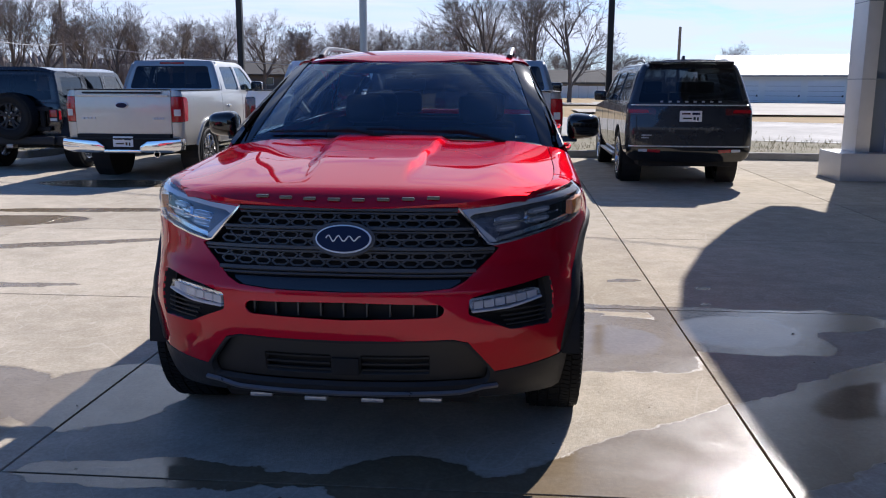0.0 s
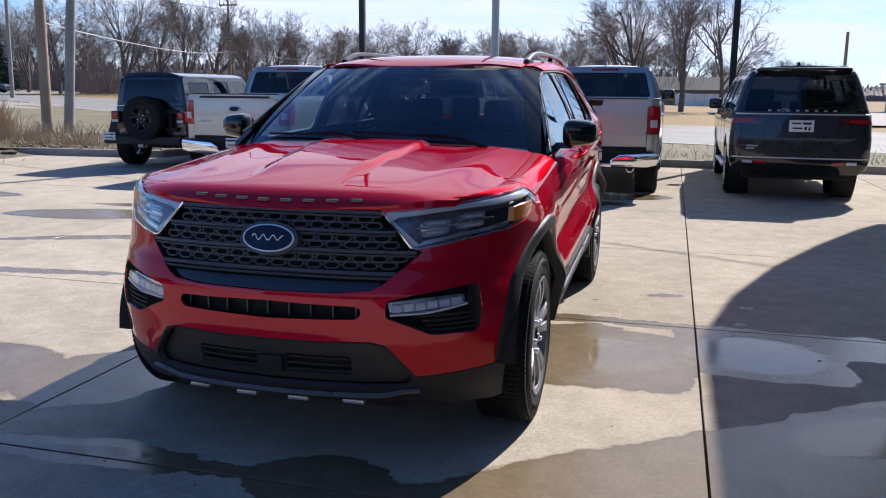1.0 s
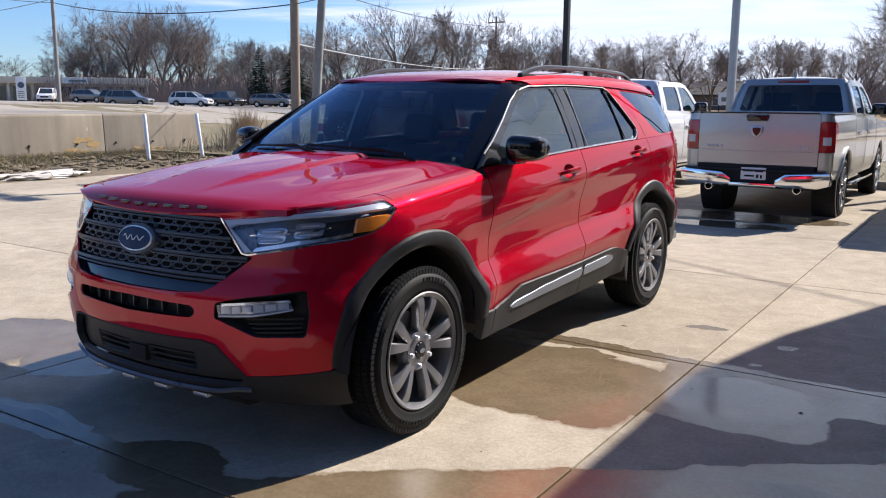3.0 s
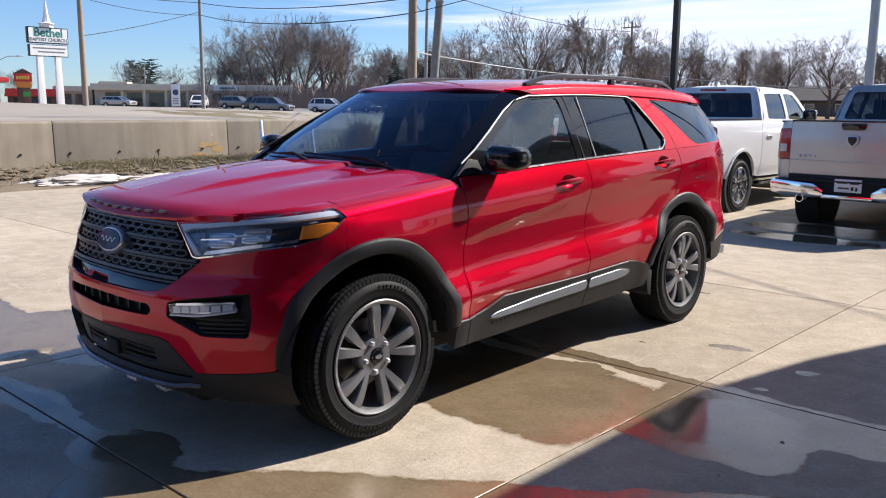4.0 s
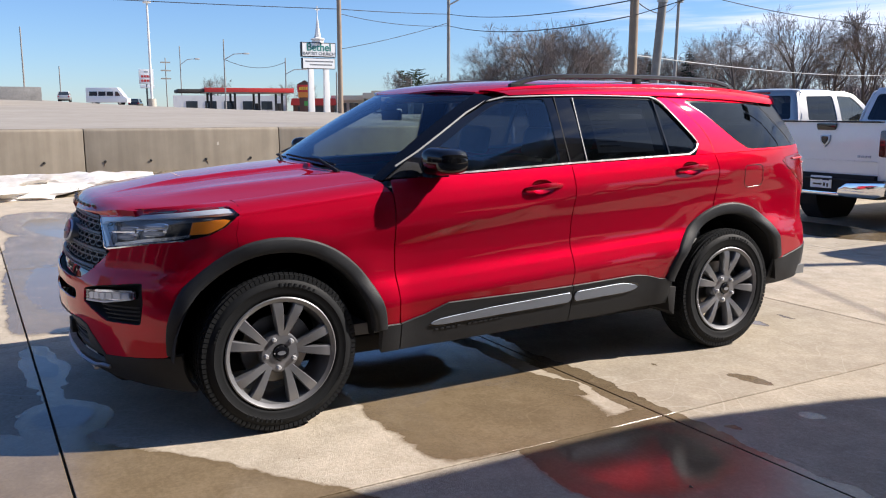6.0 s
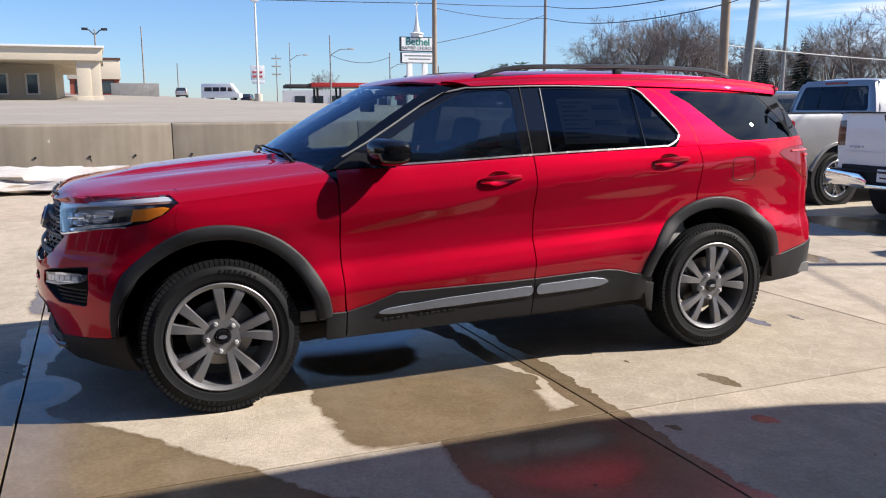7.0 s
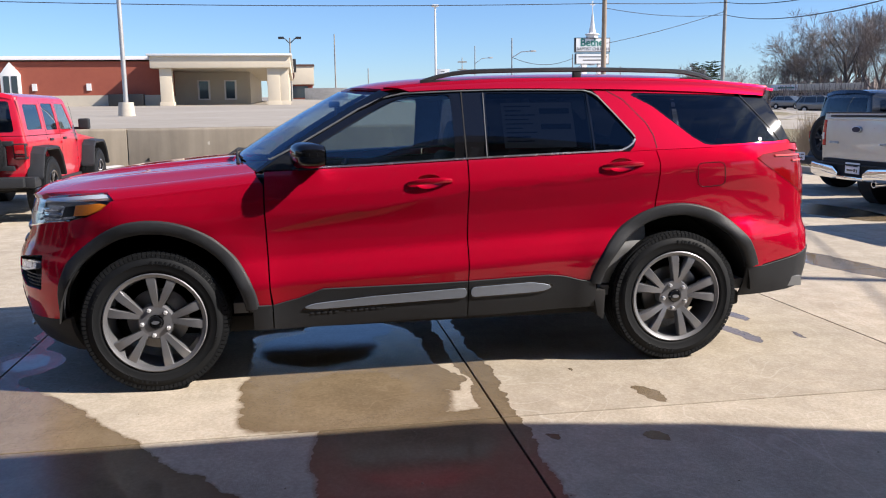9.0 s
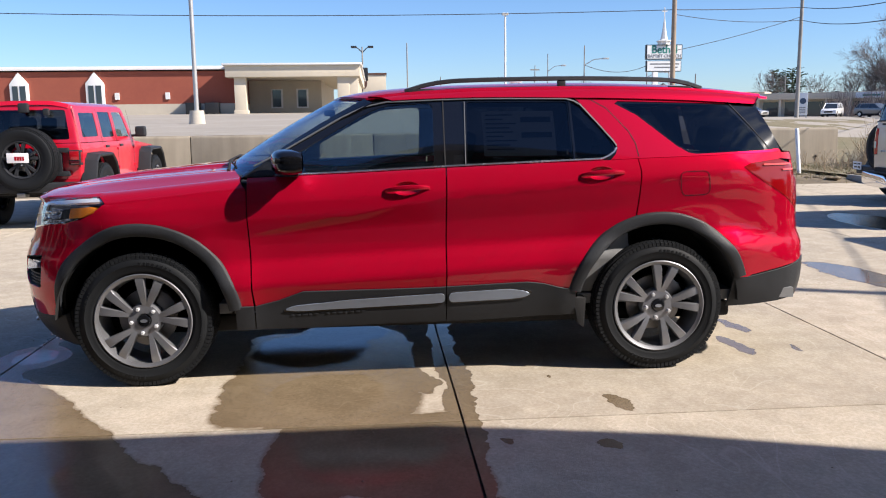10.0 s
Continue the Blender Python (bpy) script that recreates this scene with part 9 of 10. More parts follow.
def small_car(label, paint, m, h=1.65, l=4.6, van=False):
    """A parked car seen from far off: shaped body, tapered glasshouse with roof and pillars, lamps and wheels. The front points to +y."""
    t = thing("distant_van" if van else "distant_car", label, "van" if van else "car", m, group="distant cars")
    f, r = l / 2, -l / 2
    if van:
        low = [(r, 0.4), (f, 0.4), (f + 0.02, 0.8), (f - 0.05, 1.05), (f - 0.5, 1.30), (r, 1.36)]
        top = [(r, 1.34), (f - 0.45, 1.28), (f - 1.15, 2.25), (f - 1.45, h), (r + 0.1, h), (r, h - 0.2)]
        part("body", prism(bmesh.new(), low, "x", -0.98, 0.98, bevel=0.07), paint, t)
        part("upper_body", prism(bmesh.new(), top, "x", -0.94, 0.94, bevel=0.08), paint, t)
    else:
        arch = lambda c: [(c + 0.40 * math.cos(q), 0.33 + 0.38 * math.sin(q)) for q in np.linspace(0.15, math.pi - 0.15, 9)]
        ya, yb = r + l * 0.19, f - l * 0.19
        low = [(r + 0.03, 0.38)] + arch(ya)[::-1] + arch(yb)[::-1] + [(f - 0.04, 0.36), (f, 0.52), (f - 0.03, 0.72), (f - 0.22, 0.88), (f - l * 0.25, 1.02), (r + 0.12, 1.06), (r + 0.02, 0.95), (r, 0.62)]
        part("body", prism(bmesh.new(), low, "x", -0.89, 0.89, bevel=0.05), paint, t)
        g = [(r + 0.10, 1.03), (f - l * 0.24, 1.00), (f - l * 0.41, h - 0.07), (r + l * 0.33, h - 0.04), (r + 0.52, h - 0.09)]
        glass_ = bmesh.new()
        rings = [[glass_.verts.new((sx * (0.85 - 0.17 * max(0, (z - 1.0) / (h - 1.0))), y, z)) for y, z in g] for sx in (-1, 1)]
        glass_.faces.new(rings[0])
        glass_.faces.new(rings[1][::-1])
        for k in range(5):
            glass_.faces.new((rings[0][(k + 1) % 5], rings[0][k], rings[1][k], rings[1][(k + 1) % 5]))
        bmesh.ops.recalc_face_normals(glass_, faces=glass_.faces)
        part("glasshouse", glass_, M_WINDOW, t, smooth=0)
        part("roof", prism(bmesh.new(), [(r + 0.46, h - 0.10), (f - l * 0.40, h - 0.09), (f - l * 0.44, h - 0.03), (r + l * 0.33, h), (r + 0.60, h - 0.04)], "x", -0.72, 0.72, bevel=0.025), paint, t)
        for sx in (-1, 1):
            for (y0, z0), (y1, z1) in (((f - l * 0.24, 1.0), (f - l * 0.41, h - 0.07)), ((-0.25, 1.02), (-0.30, h - 0.06)), ((r + 0.75, 1.03), (r + 0.85, h - 0.08)), ((r + 0.12, 1.03), (r + 0.52, h - 0.09))):
                part("pillar", tube(bmesh.new(), [(sx * 0.855, y0, z0), (sx * 0.70, y1, z1)], 0.045, 6), paint, t)
            part("head_lamp", bx(sx * 0.68 - 0.16, sx * 0.68 + 0.16, f - 0.14, f + 0.005, 0.66, 0.79, bevel=0.03), M_LAMPCLEAR, t)
            part("tail_lamp", bx(sx * 0.76 - 0.11, sx * 0.76 + 0.11, r - 0.015, r + 0.16, 0.76, 0.96, bevel=0.03), M_LAMPRED, t)
        part("grille", bx(-0.48, 0.48, f - 0.06, f + 0.012, 0.50, 0.70, bevel=0.03), M_BLKP, t)
        part("underbody", bx(-0.80, 0.80, r + 0.15, f - 0.15, 0.22, 0.45), M_DARK, t, smooth=0)
    for sx in (-1, 1):
        if van:
            for a, b in ((-0.42, -0.22), (-0.20, -0.02), (0.0, 0.16), (0.20, 0.33)):
                part("window", prism(bmesh.new(), [(l * a, 1.40), (l * b, 1.40), (l * b - (0.35 if b > 0.3 else 0.0), 2.05), (l * a + 0.05, 2.05)], "x", sx * 0.935, sx * 0.955), M_WINDOW, t, smooth=0)
        for y in (r + l * 0.19, f - l * 0.19):
            wv = lathe(bmesh.new(), [(0, 0.02), (0.0, 0.21), (-0.02, 0.33), (-0.2, 0.33), (-0.2, 0.02)], 18)
            rim_ = lathe(bmesh.new(), [(0.006, 0.0), (0.010, 0.06), (0.004, 0.20), (-0.02, 0.21)], 14)
            for q in (wv, rim_):
                if sx < 0:
                    bmesh.ops.scale(q, vec=(-1, 1, 1), verts=q.verts)
                    bmesh.ops.reverse_faces(q, faces=q.faces)
                bmesh.ops.translate(q, verts=q.verts, vec=(sx * 0.90, y, 0.33))
            w_ = part("wheel", wv, M_RUBBER, t)
            part("rim", rim_, M_SILVER, w_)
    if van:
        part("rear_window", bx(-0.7, 0.7, r - 0.02, r + 0.05, 1.42, 2.1), M_WINDOW, t, smooth=0)
    return t


small_car("white passenger van parked in the upper lot", M_WHITE, Matrix.Translation(far(81.9, 142)) @ Matrix.Rotation(radians(-25), 4, "Z"), h=2.65, l=6.2, van=True)
# cars before the shops and along the far side of the road: place, paint, heading, height, words
for x, y, paint, turn, hh, words in ((-73.6, 60.0, M_WHITE, -62, 1.68, "white sport utility car parked beyond the road"), (-77.7, 67.6, M_CARGREY, -60, 1.5, "grey saloon car parked behind a white one"), (-75.4, 67.2, M_BLACKPAINT, -95, 1.8, "black off-road car parked beyond the road"),
                                      (-66.2, 65.1, M_CARGREY, -62, 1.5, "silver-grey saloon car parked beyond the road"), (-69.4, 70.4, M_CARBLUE, -70, 1.6, "dark blue car among the bare bushes"), (-73.3, 51.7, M_CARGREY, -58, 1.72, "dark grey sport utility car before the shops"),
                                      (-95.9, 56.5, M_WHITE, -130, 1.7, "white car parked nose out before the shops"), (-82.0, 57.0, M_BLACKPAINT, -60, 1.7, "black car parked under the bare trees"), (-90.0, 58.5, M_CARGREY, -70, 1.6, "grey car parked before the shop windows"), (-109.0, 52.0, M_SILVER, -60, 1.5, "silver car parked before the shop windows")):
    small_car(words, paint, Matrix.Translation((x, y, float(height(x, y)) + 0.02)) @ Matrix.Rotation(radians(turn), 4, "Z"), h=hh)
for az, d, paint, turn in ((84.4, 150, M_SILVER, 80), (80.3, 160, M_BLACKPAINT, 70), (-21.0, 52, M_JEEPRED, 60)):
    small_car("distant parked car in front of the shops" if az > 0 else "dark red car passing beyond the verge", paint, Matrix.Translation(far(az, d)) @ Matrix.Rotation(radians(turn), 4, "Z"))

# brick and stucco hall on the upper lot
bh = thing("brick_hall", "long red brick hall with gabled white windows and a stucco porch", "building")
bz = float(height(-60, -12)) - 0.1
part("brick_wall", bx(-84, -60.0, -60, -10.2, bz + 0.9, bz + 3.42), M_BRICK, bh, smooth=0)
part("base_band", bx(-84, -59.9, -60, -10.2, bz - 0.5, bz + 0.9), M_STUCCO2, bh, smooth=0)
part("roof_edge", bx(-84.2, -59.75, -60, -10.2, bz + 3.42, bz + 3.68, bevel=0.02), M_WHITEW, bh)
part("flat_roof", bx(-84, -60, -60, -10.2, bz + 3.32, bz + 3.56), M_GREYP, bh, smooth=0)
for y in (-26.3, -20.85, -31.7, -37.1):
    w_ = part("gabled_window", prism(bmesh.new(), [(y - 0.66, bz + 0.55), (y + 0.66, bz + 0.55), (y + 0.66, bz + 2.45), (y, bz + 3.28), (y - 0.66, bz + 2.45)], "x", -60.05, -59.80, bevel=0.01), M_WHITEW, bh)
    for s in (-1, 1):
        part("pane", bx(-59.82, -59.77, y + s * 0.27 - 0.20, y + s * 0.27 + 0.20, bz + 0.65, bz + 2.3), M_WINDOW, w_, smooth=0)
for y in (-19.3, -15.6):
    part("wall_vent", bx(-60.02, -59.9, y - 0.16, y + 0.16, bz + 1.25, bz + 1.75), M_WHITEW, bh, smooth=0)
for y in (-13.6, -12.2):
    part("air_unit", bx(-59.6, -58.8, y - 0.5, y + 0.5, bz + 0.0, bz + 0.95, bevel=0.03), M_BLKP, bh)
part("porch_roof", bx(-86, -58.2, -11.0, -1.15, bz + 2.75, bz + 3.60, bevel=0.03), M_STUCCO, bh)
part("porch_cap", bx(-86.2, -58.0, -11.2, -1.0, bz + 3.60, bz + 3.74, bevel=0.02), M_WHITEW, bh)
part("porch_wall", bx(-86, -64.5, -10.2, -4.4, bz - 0.5, bz + 2.76), M_STUCCO2, bh, smooth=0)
for x, y, w in ((-58.9, -10.0, 0.42), (-58.9, -2.4, 0.45), (-58.9, -1.7, 0.40), (-63, -1.7, 0.35), (-67, -1.7, 0.35), (-71, -1.7, 0.35), (-75, -1.7, 0.35), (-79, -1.7, 0.35)):
    c_ = part("porch_column", bx(x - w, x + w, y - w, y + w, bz - 0.5, bz + 2.76, bevel=0.02), M_STUCCO, bh)
    part("column_foot", bx(x - w - 0.08, x + w + 0.08, y - w - 0.08, y + w + 0.08, bz - 0.5, bz + 0.35, bevel=0.02), M_STUCCO, c_)
for y in (-8.0, -5.95):
    w_ = part("porch_window", bx(-64.52, -64.40, y - 0.48, y + 0.48, bz + 0.55, bz + 2.1, bevel=0.01), M_WHITEW, bh)
    part("pane", bx(-64.42, -64.37, y - 0.34, y + 0.34, bz + 0.66, bz + 2.0), M_WINDOW, w_, smooth=0)
hb = thing("shop_block", "pale shop with a round brown emblem on its fascia", "building", face_to(far(89.4, 112)))
part("wall", bx(-3.0, 2.6, 0, 8, -0.5, 2.3), M_BRICK, hb, smooth=0)
part("fascia", bx(-3.2, 2.8, -0.3, 8, 1.9, 4.3, bevel=0.03), M_STUCCO, hb)
part("fascia_top", bx(-3.3, 2.9, -0.4, 8, 4.2, 4.45), M_BROWNS, hb, smooth=0)
part("emblem", prism(bmesh.new(), [(-0.6 + 0.95 * math.cos(a), 3.1 + 0.95 * math.sin(a)) for a in np.linspace(0, math.tau, 21)[:-1]], "y", -0.36, -0.3), M_BROWNS, hb, smooth=0)
part("emblem_ring", prism(bmesh.new(), [(-0.6 + 0.55 * math.cos(a), 3.1 + 0.55 * math.sin(a)) for a in np.linspace(0, math.tau, 21)[:-1]], "y", -0.38, -0.36), M_STUCCO, hb, smooth=0)
part("shop_window", bx(-2.4, 2.0, -0.06, 0.0, 0.2, 1.7), M_WINDOW, hb, smooth=0)
lw2 = thing("low_wall", "low grey block wall in the upper lot", "wall", face_to(far(87.4, 108)))
part("blocks", bx(-2.2, 3.2, 0, 0.3, -0.5, 1.5, bevel=0.02), M_GREYP, lw2)

# storage sheds across the road
sd = thing("storage_sheds", "long low storage shed with white doors and pale metal roof", "building", Matrix.Translation(Vector((27.0, 66.0, -0.35))) @ Matrix.Rotation(radians(-17), 4, "Z"))
part("wall", bx(-9.8, 30, 0, 9, -0.3, 2.55), M_WHITEW, sd, smooth=0)
part("roof", prism(bmesh.new(), [(-0.6, 2.45), (-0.6, 2.62), (4.6, 4.35), (9.6, 2.62), (9.6, 2.45), (4.6, 4.15)], "x", -10.3, 30.5), M_ROOFM, sd, smooth=0)
for k in range(43):
    x = -10.1 + 0.95 * k
    part("roof_rib", prism(bmesh.new(), [(-0.6, 2.62), (4.6, 4.35), (4.6, 4.40), (-0.6, 2.67)], "x", x, x + 0.06), M_ROOFM, sd, smooth=0)
for k in range(12):
    x = -9.15 + 3.25 * k
    d_ = part("roller_door", bx(x, x + 2.7, -0.05, 0.03, -0.3, 2.1), M_DOORG, sd, smooth=0)
    for j in range(5):
        part("door_seam", bx(x, x + 2.7, -0.058, -0.05, 0.1 + 0.4 * j, 0.125 + 0.4 * j), M_GREYP, d_, smooth=0)
    part("latch", bx(x + 2.55, x + 2.68, -0.09, -0.05, 0.85, 1.0), M_BLKP, d_, smooth=0)
for x in (1.5, 13):
    part("roof_vent", bx(x, x + 5.0, 4.3, 4.9, 4.38, 4.55, bevel=0.03), M_BROWNS, sd)

# houses and flats behind the trees
def house(label, az, d, w, dep, h, roofh, wallmat, turn=0, n=4):
    t = thing("house", label, "house", face_to(far(az, d, -0.2), turn), group="houses behind the trees")
    part("wall", bx(-w / 2, w / 2, 0, dep, -0.3, h), wallmat, t, smooth=0)
    part("roof", prism(bmesh.new(), [(-0.5, h - 0.05), (dep / 2, h + roofh), (dep + 0.5, h - 0.05), (dep + 0.5, h - 0.25), (-0.5, h - 0.25)], "x", -w / 2 - 0.5, w / 2 + 0.5), M_SHING, t, smooth=0)
    for k in range(n):
        x = -w / 2 + (k + 0.5) * w / n
        w_ = part("window", bx(x - 0.55, x + 0.55, -0.05, 0.02, h * 0.35, h * 0.75), M_WINDOW, t, smooth=0)
        part("frame", bx(x - 0.62, x + 0.62, -0.03, 0.0, h * 0.35 - 0.08, h * 0.75 + 0.08), M_WHITEW, w_, smooth=0)
    return t


house("long grey-roofed flats behind bare trees", 17.5, 122, 30, 11, 2.3, 1.9, M_SIDING, 6, 8)
house("long grey-roofed flats behind bare trees", 30.0, 126, 20, 10, 2.0, 1.5, M_SIDING, -5, 6)
house("small grey-roofed house across the lawn", -1.6, 96, 14, 8, 1.9, 1.4, M_SIDING, 10, 3)
house("small tan house beside the road", 37.5, 118, 8, 7, 1.7, 1.2, M_SIDING, -15, 2)
wf = thing("long_fence", "long low white fence across the lawn", "fence", face_to(far(-3.2, 92, -0.1)))
for k in range(14):
    part("fence_panel", bx(-8 + 1.0 * k, -7.03 + 1.0 * k, 0, 0.06, 0.0, 1.35), M_WHITEW, wf, smooth=0)
bn = thing("banner_sign", "white banner sign with two dark marks among the trees", "sign", face_to(far(15.2, 84)))
part("board", bx(-2.6, 2.0, -0.05, 0.05, 0.9, 2.1, bevel=0.01), M_SIGNW, bn)
for a, b in ((-2.3, -1.75), (-1.6, -0.5), (0.0, 0.5), (0.6, 1.7)):
    part("text_bar", bx(a, b, -0.07, -0.05, 1.25, 1.65), M_GREYT, bn, smooth=0)
for s in (-2.5, 1.9):
    part("sign_post", bx(s - 0.06, s + 0.06, -0.04, 0.04, -0.4, 2.1), M_BLKP, bn, smooth=0)

# ---- bare winter trees, conifers, shrubs and reeds ----
def limb(rng, verts, faces, p, d, length, r, depth, top, sides, bend=0.22, up=0.10, split=(3, 4)):
    """Grows one limb and what branches from it, as tapering tubes; thick limbs go to the first pair of lists and twigs to the second."""
    n = 4 if depth < 3 else (2 if depth < top else 1)
    pts, dirs = [p], [d]
    for k in range(n):
        d = (d + Vector((rng.gauss(0, bend), rng.gauss(0, bend), rng.gauss(0, bend * 0.6) + up))).normalized()
        pts.append(pts[-1] + d * (length / n))
        dirs.append(d)
    which = 0 if depth < 2 else 1
    vs, fs = verts[which], faces[which]
    sd = sides if depth < 2 else 3
    rings = []
    for k, q in enumerate(pts):
        rr = max(0.011, r * (1 - 0.55 * k / n)) if depth < top else max(0.012, r) * (1 - 0.6 * k / n)
        ax = dirs[k].orthogonal().normalized()
        bx_ = dirs[k].cross(ax)
        rings.append(len(vs))
        for j in range(sd):
            a = j * math.tau / sd
            vs.append(q + (ax * math.cos(a) + bx_ * math.sin(a)) * rr)
    for a, b in zip(rings, rings[1:]):
        for j in range(sd):
            fs.append((a + j, a + (j + 1) % sd, b + (j + 1) % sd, b + j))
    if depth >= top:
        return
    kids = rng.randint(*split) if depth else rng.randint(8, 11)
    for k in range(kids):
        s = rng.uniform(0.25, 1.0) if depth else 0.16 + 0.84 * (k + 0.6) / kids
        i = min(n - 1, int(s * n))
        q = pts[i].lerp(pts[i + 1], s * n - i)
        spread = rng.uniform(0.40, 0.85)
        ax = dirs[i].orthogonal().normalized()
        ax = Matrix.Rotation(rng.uniform(0, math.tau), 3, dirs[i]) @ ax
        nd = (dirs[i] * math.cos(spread) + ax * math.sin(spread)).normalized()
        limb(rng, verts, faces, q, nd, length * rng.uniform(0.55, 0.76) * (1.0 if depth else 1.12 - 0.50 * s), r * (1 - 0.5 * s) * rng.uniform(0.5, 0.68), depth + 1, top, sides, bend, up, split)


def tree_proto(seed, h, r, top=5, bend=0.2, up=0.10, split=(3, 5)):
    rng = random.Random(seed)
    verts, faces = ([], []), ([], [])
    limb(rng, verts, faces, Vector((0, 0, -0.2)), Vector((0, 0, 1)), h * 0.52, r, 0, top, 8, bend * 0.5, up, split)
    out = []
    for nm, v, f, mat in (("trunk", verts[0], faces[0], M_BARK), ("crown", verts[1], faces[1], M_TWIG)):
        mesh = bpy.data.meshes.new(nm)
        mesh.from_pydata([tuple(q) for q in v], [], f)
        mesh.update()
        mesh.materials.append(mat)
        out.append(mesh)
    return out + [max(q.z for q in verts[1])]


PROTO = [tree_proto(11, 14, 0.30), tree_proto(23, 15, 0.34, bend=0.26), tree_proto(37, 12, 0.22, up=0.15), tree_proto(41, 13, 0.26, bend=0.3, up=0.07), tree_proto(59, 10, 0.16, up=0.18), tree_proto(67, 8, 0.12, up=0.15)]
TREE_WORDS = ("tall bare deciduous tree with a broad crown", "wide bare deciduous tree with forked limbs", "upright bare deciduous tree with fine twigs", "spreading bare tree with crooked limbs", "slender bare tree with upright twigs", "small bushy bare tree")


def plant(kind, az, d, elev, turn, wide=1.0):
    """A bare tree at a bearing and distance, grown to the angle above the eye that its top reaches."""
    p = far(az, d)
    trunk_, crown_, tall = PROTO[kind]
    s = (1.53 + d * math.tan(radians(elev)) - p.z) / tall
    t = thing("tree", TREE_WORDS[kind], "tree", pose(p.x, p.y, p.z - 0.05, 0, 0, turn), group="bare trees")
    t.scale = (s * wide, s * wide, s)
    for nm, mesh in (("trunk", trunk_), ("crown", crown_)):
        o = new(nm, mesh)
        o.parent = t
    return t


rng = random.Random(5)
# the large trees that can be told apart: bearing, distance, kind, angle of the top, breadth
LAWN_TREES = [(4.6, 66, 1, 8.0, 0.9), (2.2, 64, 0, 8.4, 0.9), (-0.4, 66, 3, 8.0, 0.85), (5.9, 74, 2, 7.0, 1.0), (8.6, 92, 3, 4.0, 1), (11.6, 100, 1, 4.2, 1), (13.6, 96, 0, 4.4, 1), (17.2, 104, 2, 4.2, 1.1), (19.2, 98, 3, 4.8, 1.1), (21.8, 100, 0, 4.7, 1), (24.4, 92, 1, 4.5, 1), (26.6, 104, 2, 5.1, 1.1), (28.4, 100, 0, 5.0, 1), (30.4, 90, 2, 5.2, 1.0)]
WOOD_TREES = [(32.4, 96, 2, 6.4, 1.0), (34.2, 92, 4, 6.3, 1.0), (36.0, 90, 1, 5.4, 0.9), (38.0, 86, 0, 6.7, 1), (39.8, 108, 2, 5.4, 1), (41.6, 96, 3, 5.5, 1), (43.0, 112, 0, 5.4, 0.9), (47.6, 118, 5, 4.1, 1.0), (49.6, 168, 1, 5.0, 0.9), (51.2, 152, 0, 6.0, 1.0), (52.6, 148, 2, 6.3, 1.1), (54.2, 154, 0, 6.1, 1.0), (55.8, 158, 2, 6.0, 1), (56.9, 156, 3, 4.9, 1)]
FAR_TREES = [(53.4, 166, 4, 6.0, 1.1), (50.6, 170, 2, 5.6, 1), (46.2, 112, 5, 3.7, 1.1), (44.6, 118, 5, 3.9, 1), (63.9, 160, 1, 3.0, 0.9), (60.6, 170, 3, 2.6, 1), (58.8, 165, 0, 2.9, 1), (75.4, 190, 0, 2.5, 0.9), (71.0, 190, 3, 2.0, 1), (69.6, 195, 5, 2.1, 1), (-12.6, 140, 0, 2.8, 0.9), (-5.0, 150, 1, 2.4, 1), (-3.4, 140, 3, 2.6, 1), (-7.4, 150, 3, 2.0, 1)]
for az, d, kind, el, wide in LAWN_TREES + WOOD_TREES + FAR_TREES:
    plant(kind, az, d, el, rng.uniform(0, 360), wide)
# the wood behind, thinner and farther
for k in range(46):
    az = -9 + 68 * (k + rng.random()) / 46
    plant(rng.choice((0, 1, 2, 3, 5)), az, rng.uniform(122, 165) + (30 if az > 45 else 0), rng.uniform(2.9, 4.1) * (0.6 if az < 0 else 1), rng.uniform(0, 360), rng.uniform(0.95, 1.25))
# undergrowth: one mass of stems and twigs along the wood's edge
bv, bf = [], []
for k in range(3600):
    az, d = rng.uniform(-8, 60), rng.uniform(96, 172)
    if az > 40 and d < 124 or 13 < az < 22 and d < 126:
        d = rng.uniform(126, 172) if az < 45 else rng.uniform(148, 172)
    p = far(az, d)
    hgt = rng.uniform(1.6, 5.6) * (0.6 if az < 0 else 1)
    for j in range(8):
        a, sp = rng.uniform(0, math.tau), rng.uniform(0.2, 1.7)
        q0 = p + Vector((rng.uniform(-0.8, 0.8), rng.uniform(-0.8, 0.8), 0))
        q1 = q0 + Vector((math.cos(a) * sp, math.sin(a) * sp, hgt * rng.uniform(0.5, 1)))
        w = 0.06
        i = len(bv)
        bv += [q0 + Vector((w, 0, 0)), q0 + Vector((-w / 2, w, 0)), q0 + Vector((-w / 2, -w, 0)), q1]
        bf += [(i, i + 1, i + 3), (i + 1, i + 2, i + 3), (i + 2, i, i + 3)]
tagged(data_mesh("undergrowth", bv, bf, M_WOODS, smooth=0), "brown leafless undergrowth along the wood", "shrubs", kind="stuff")

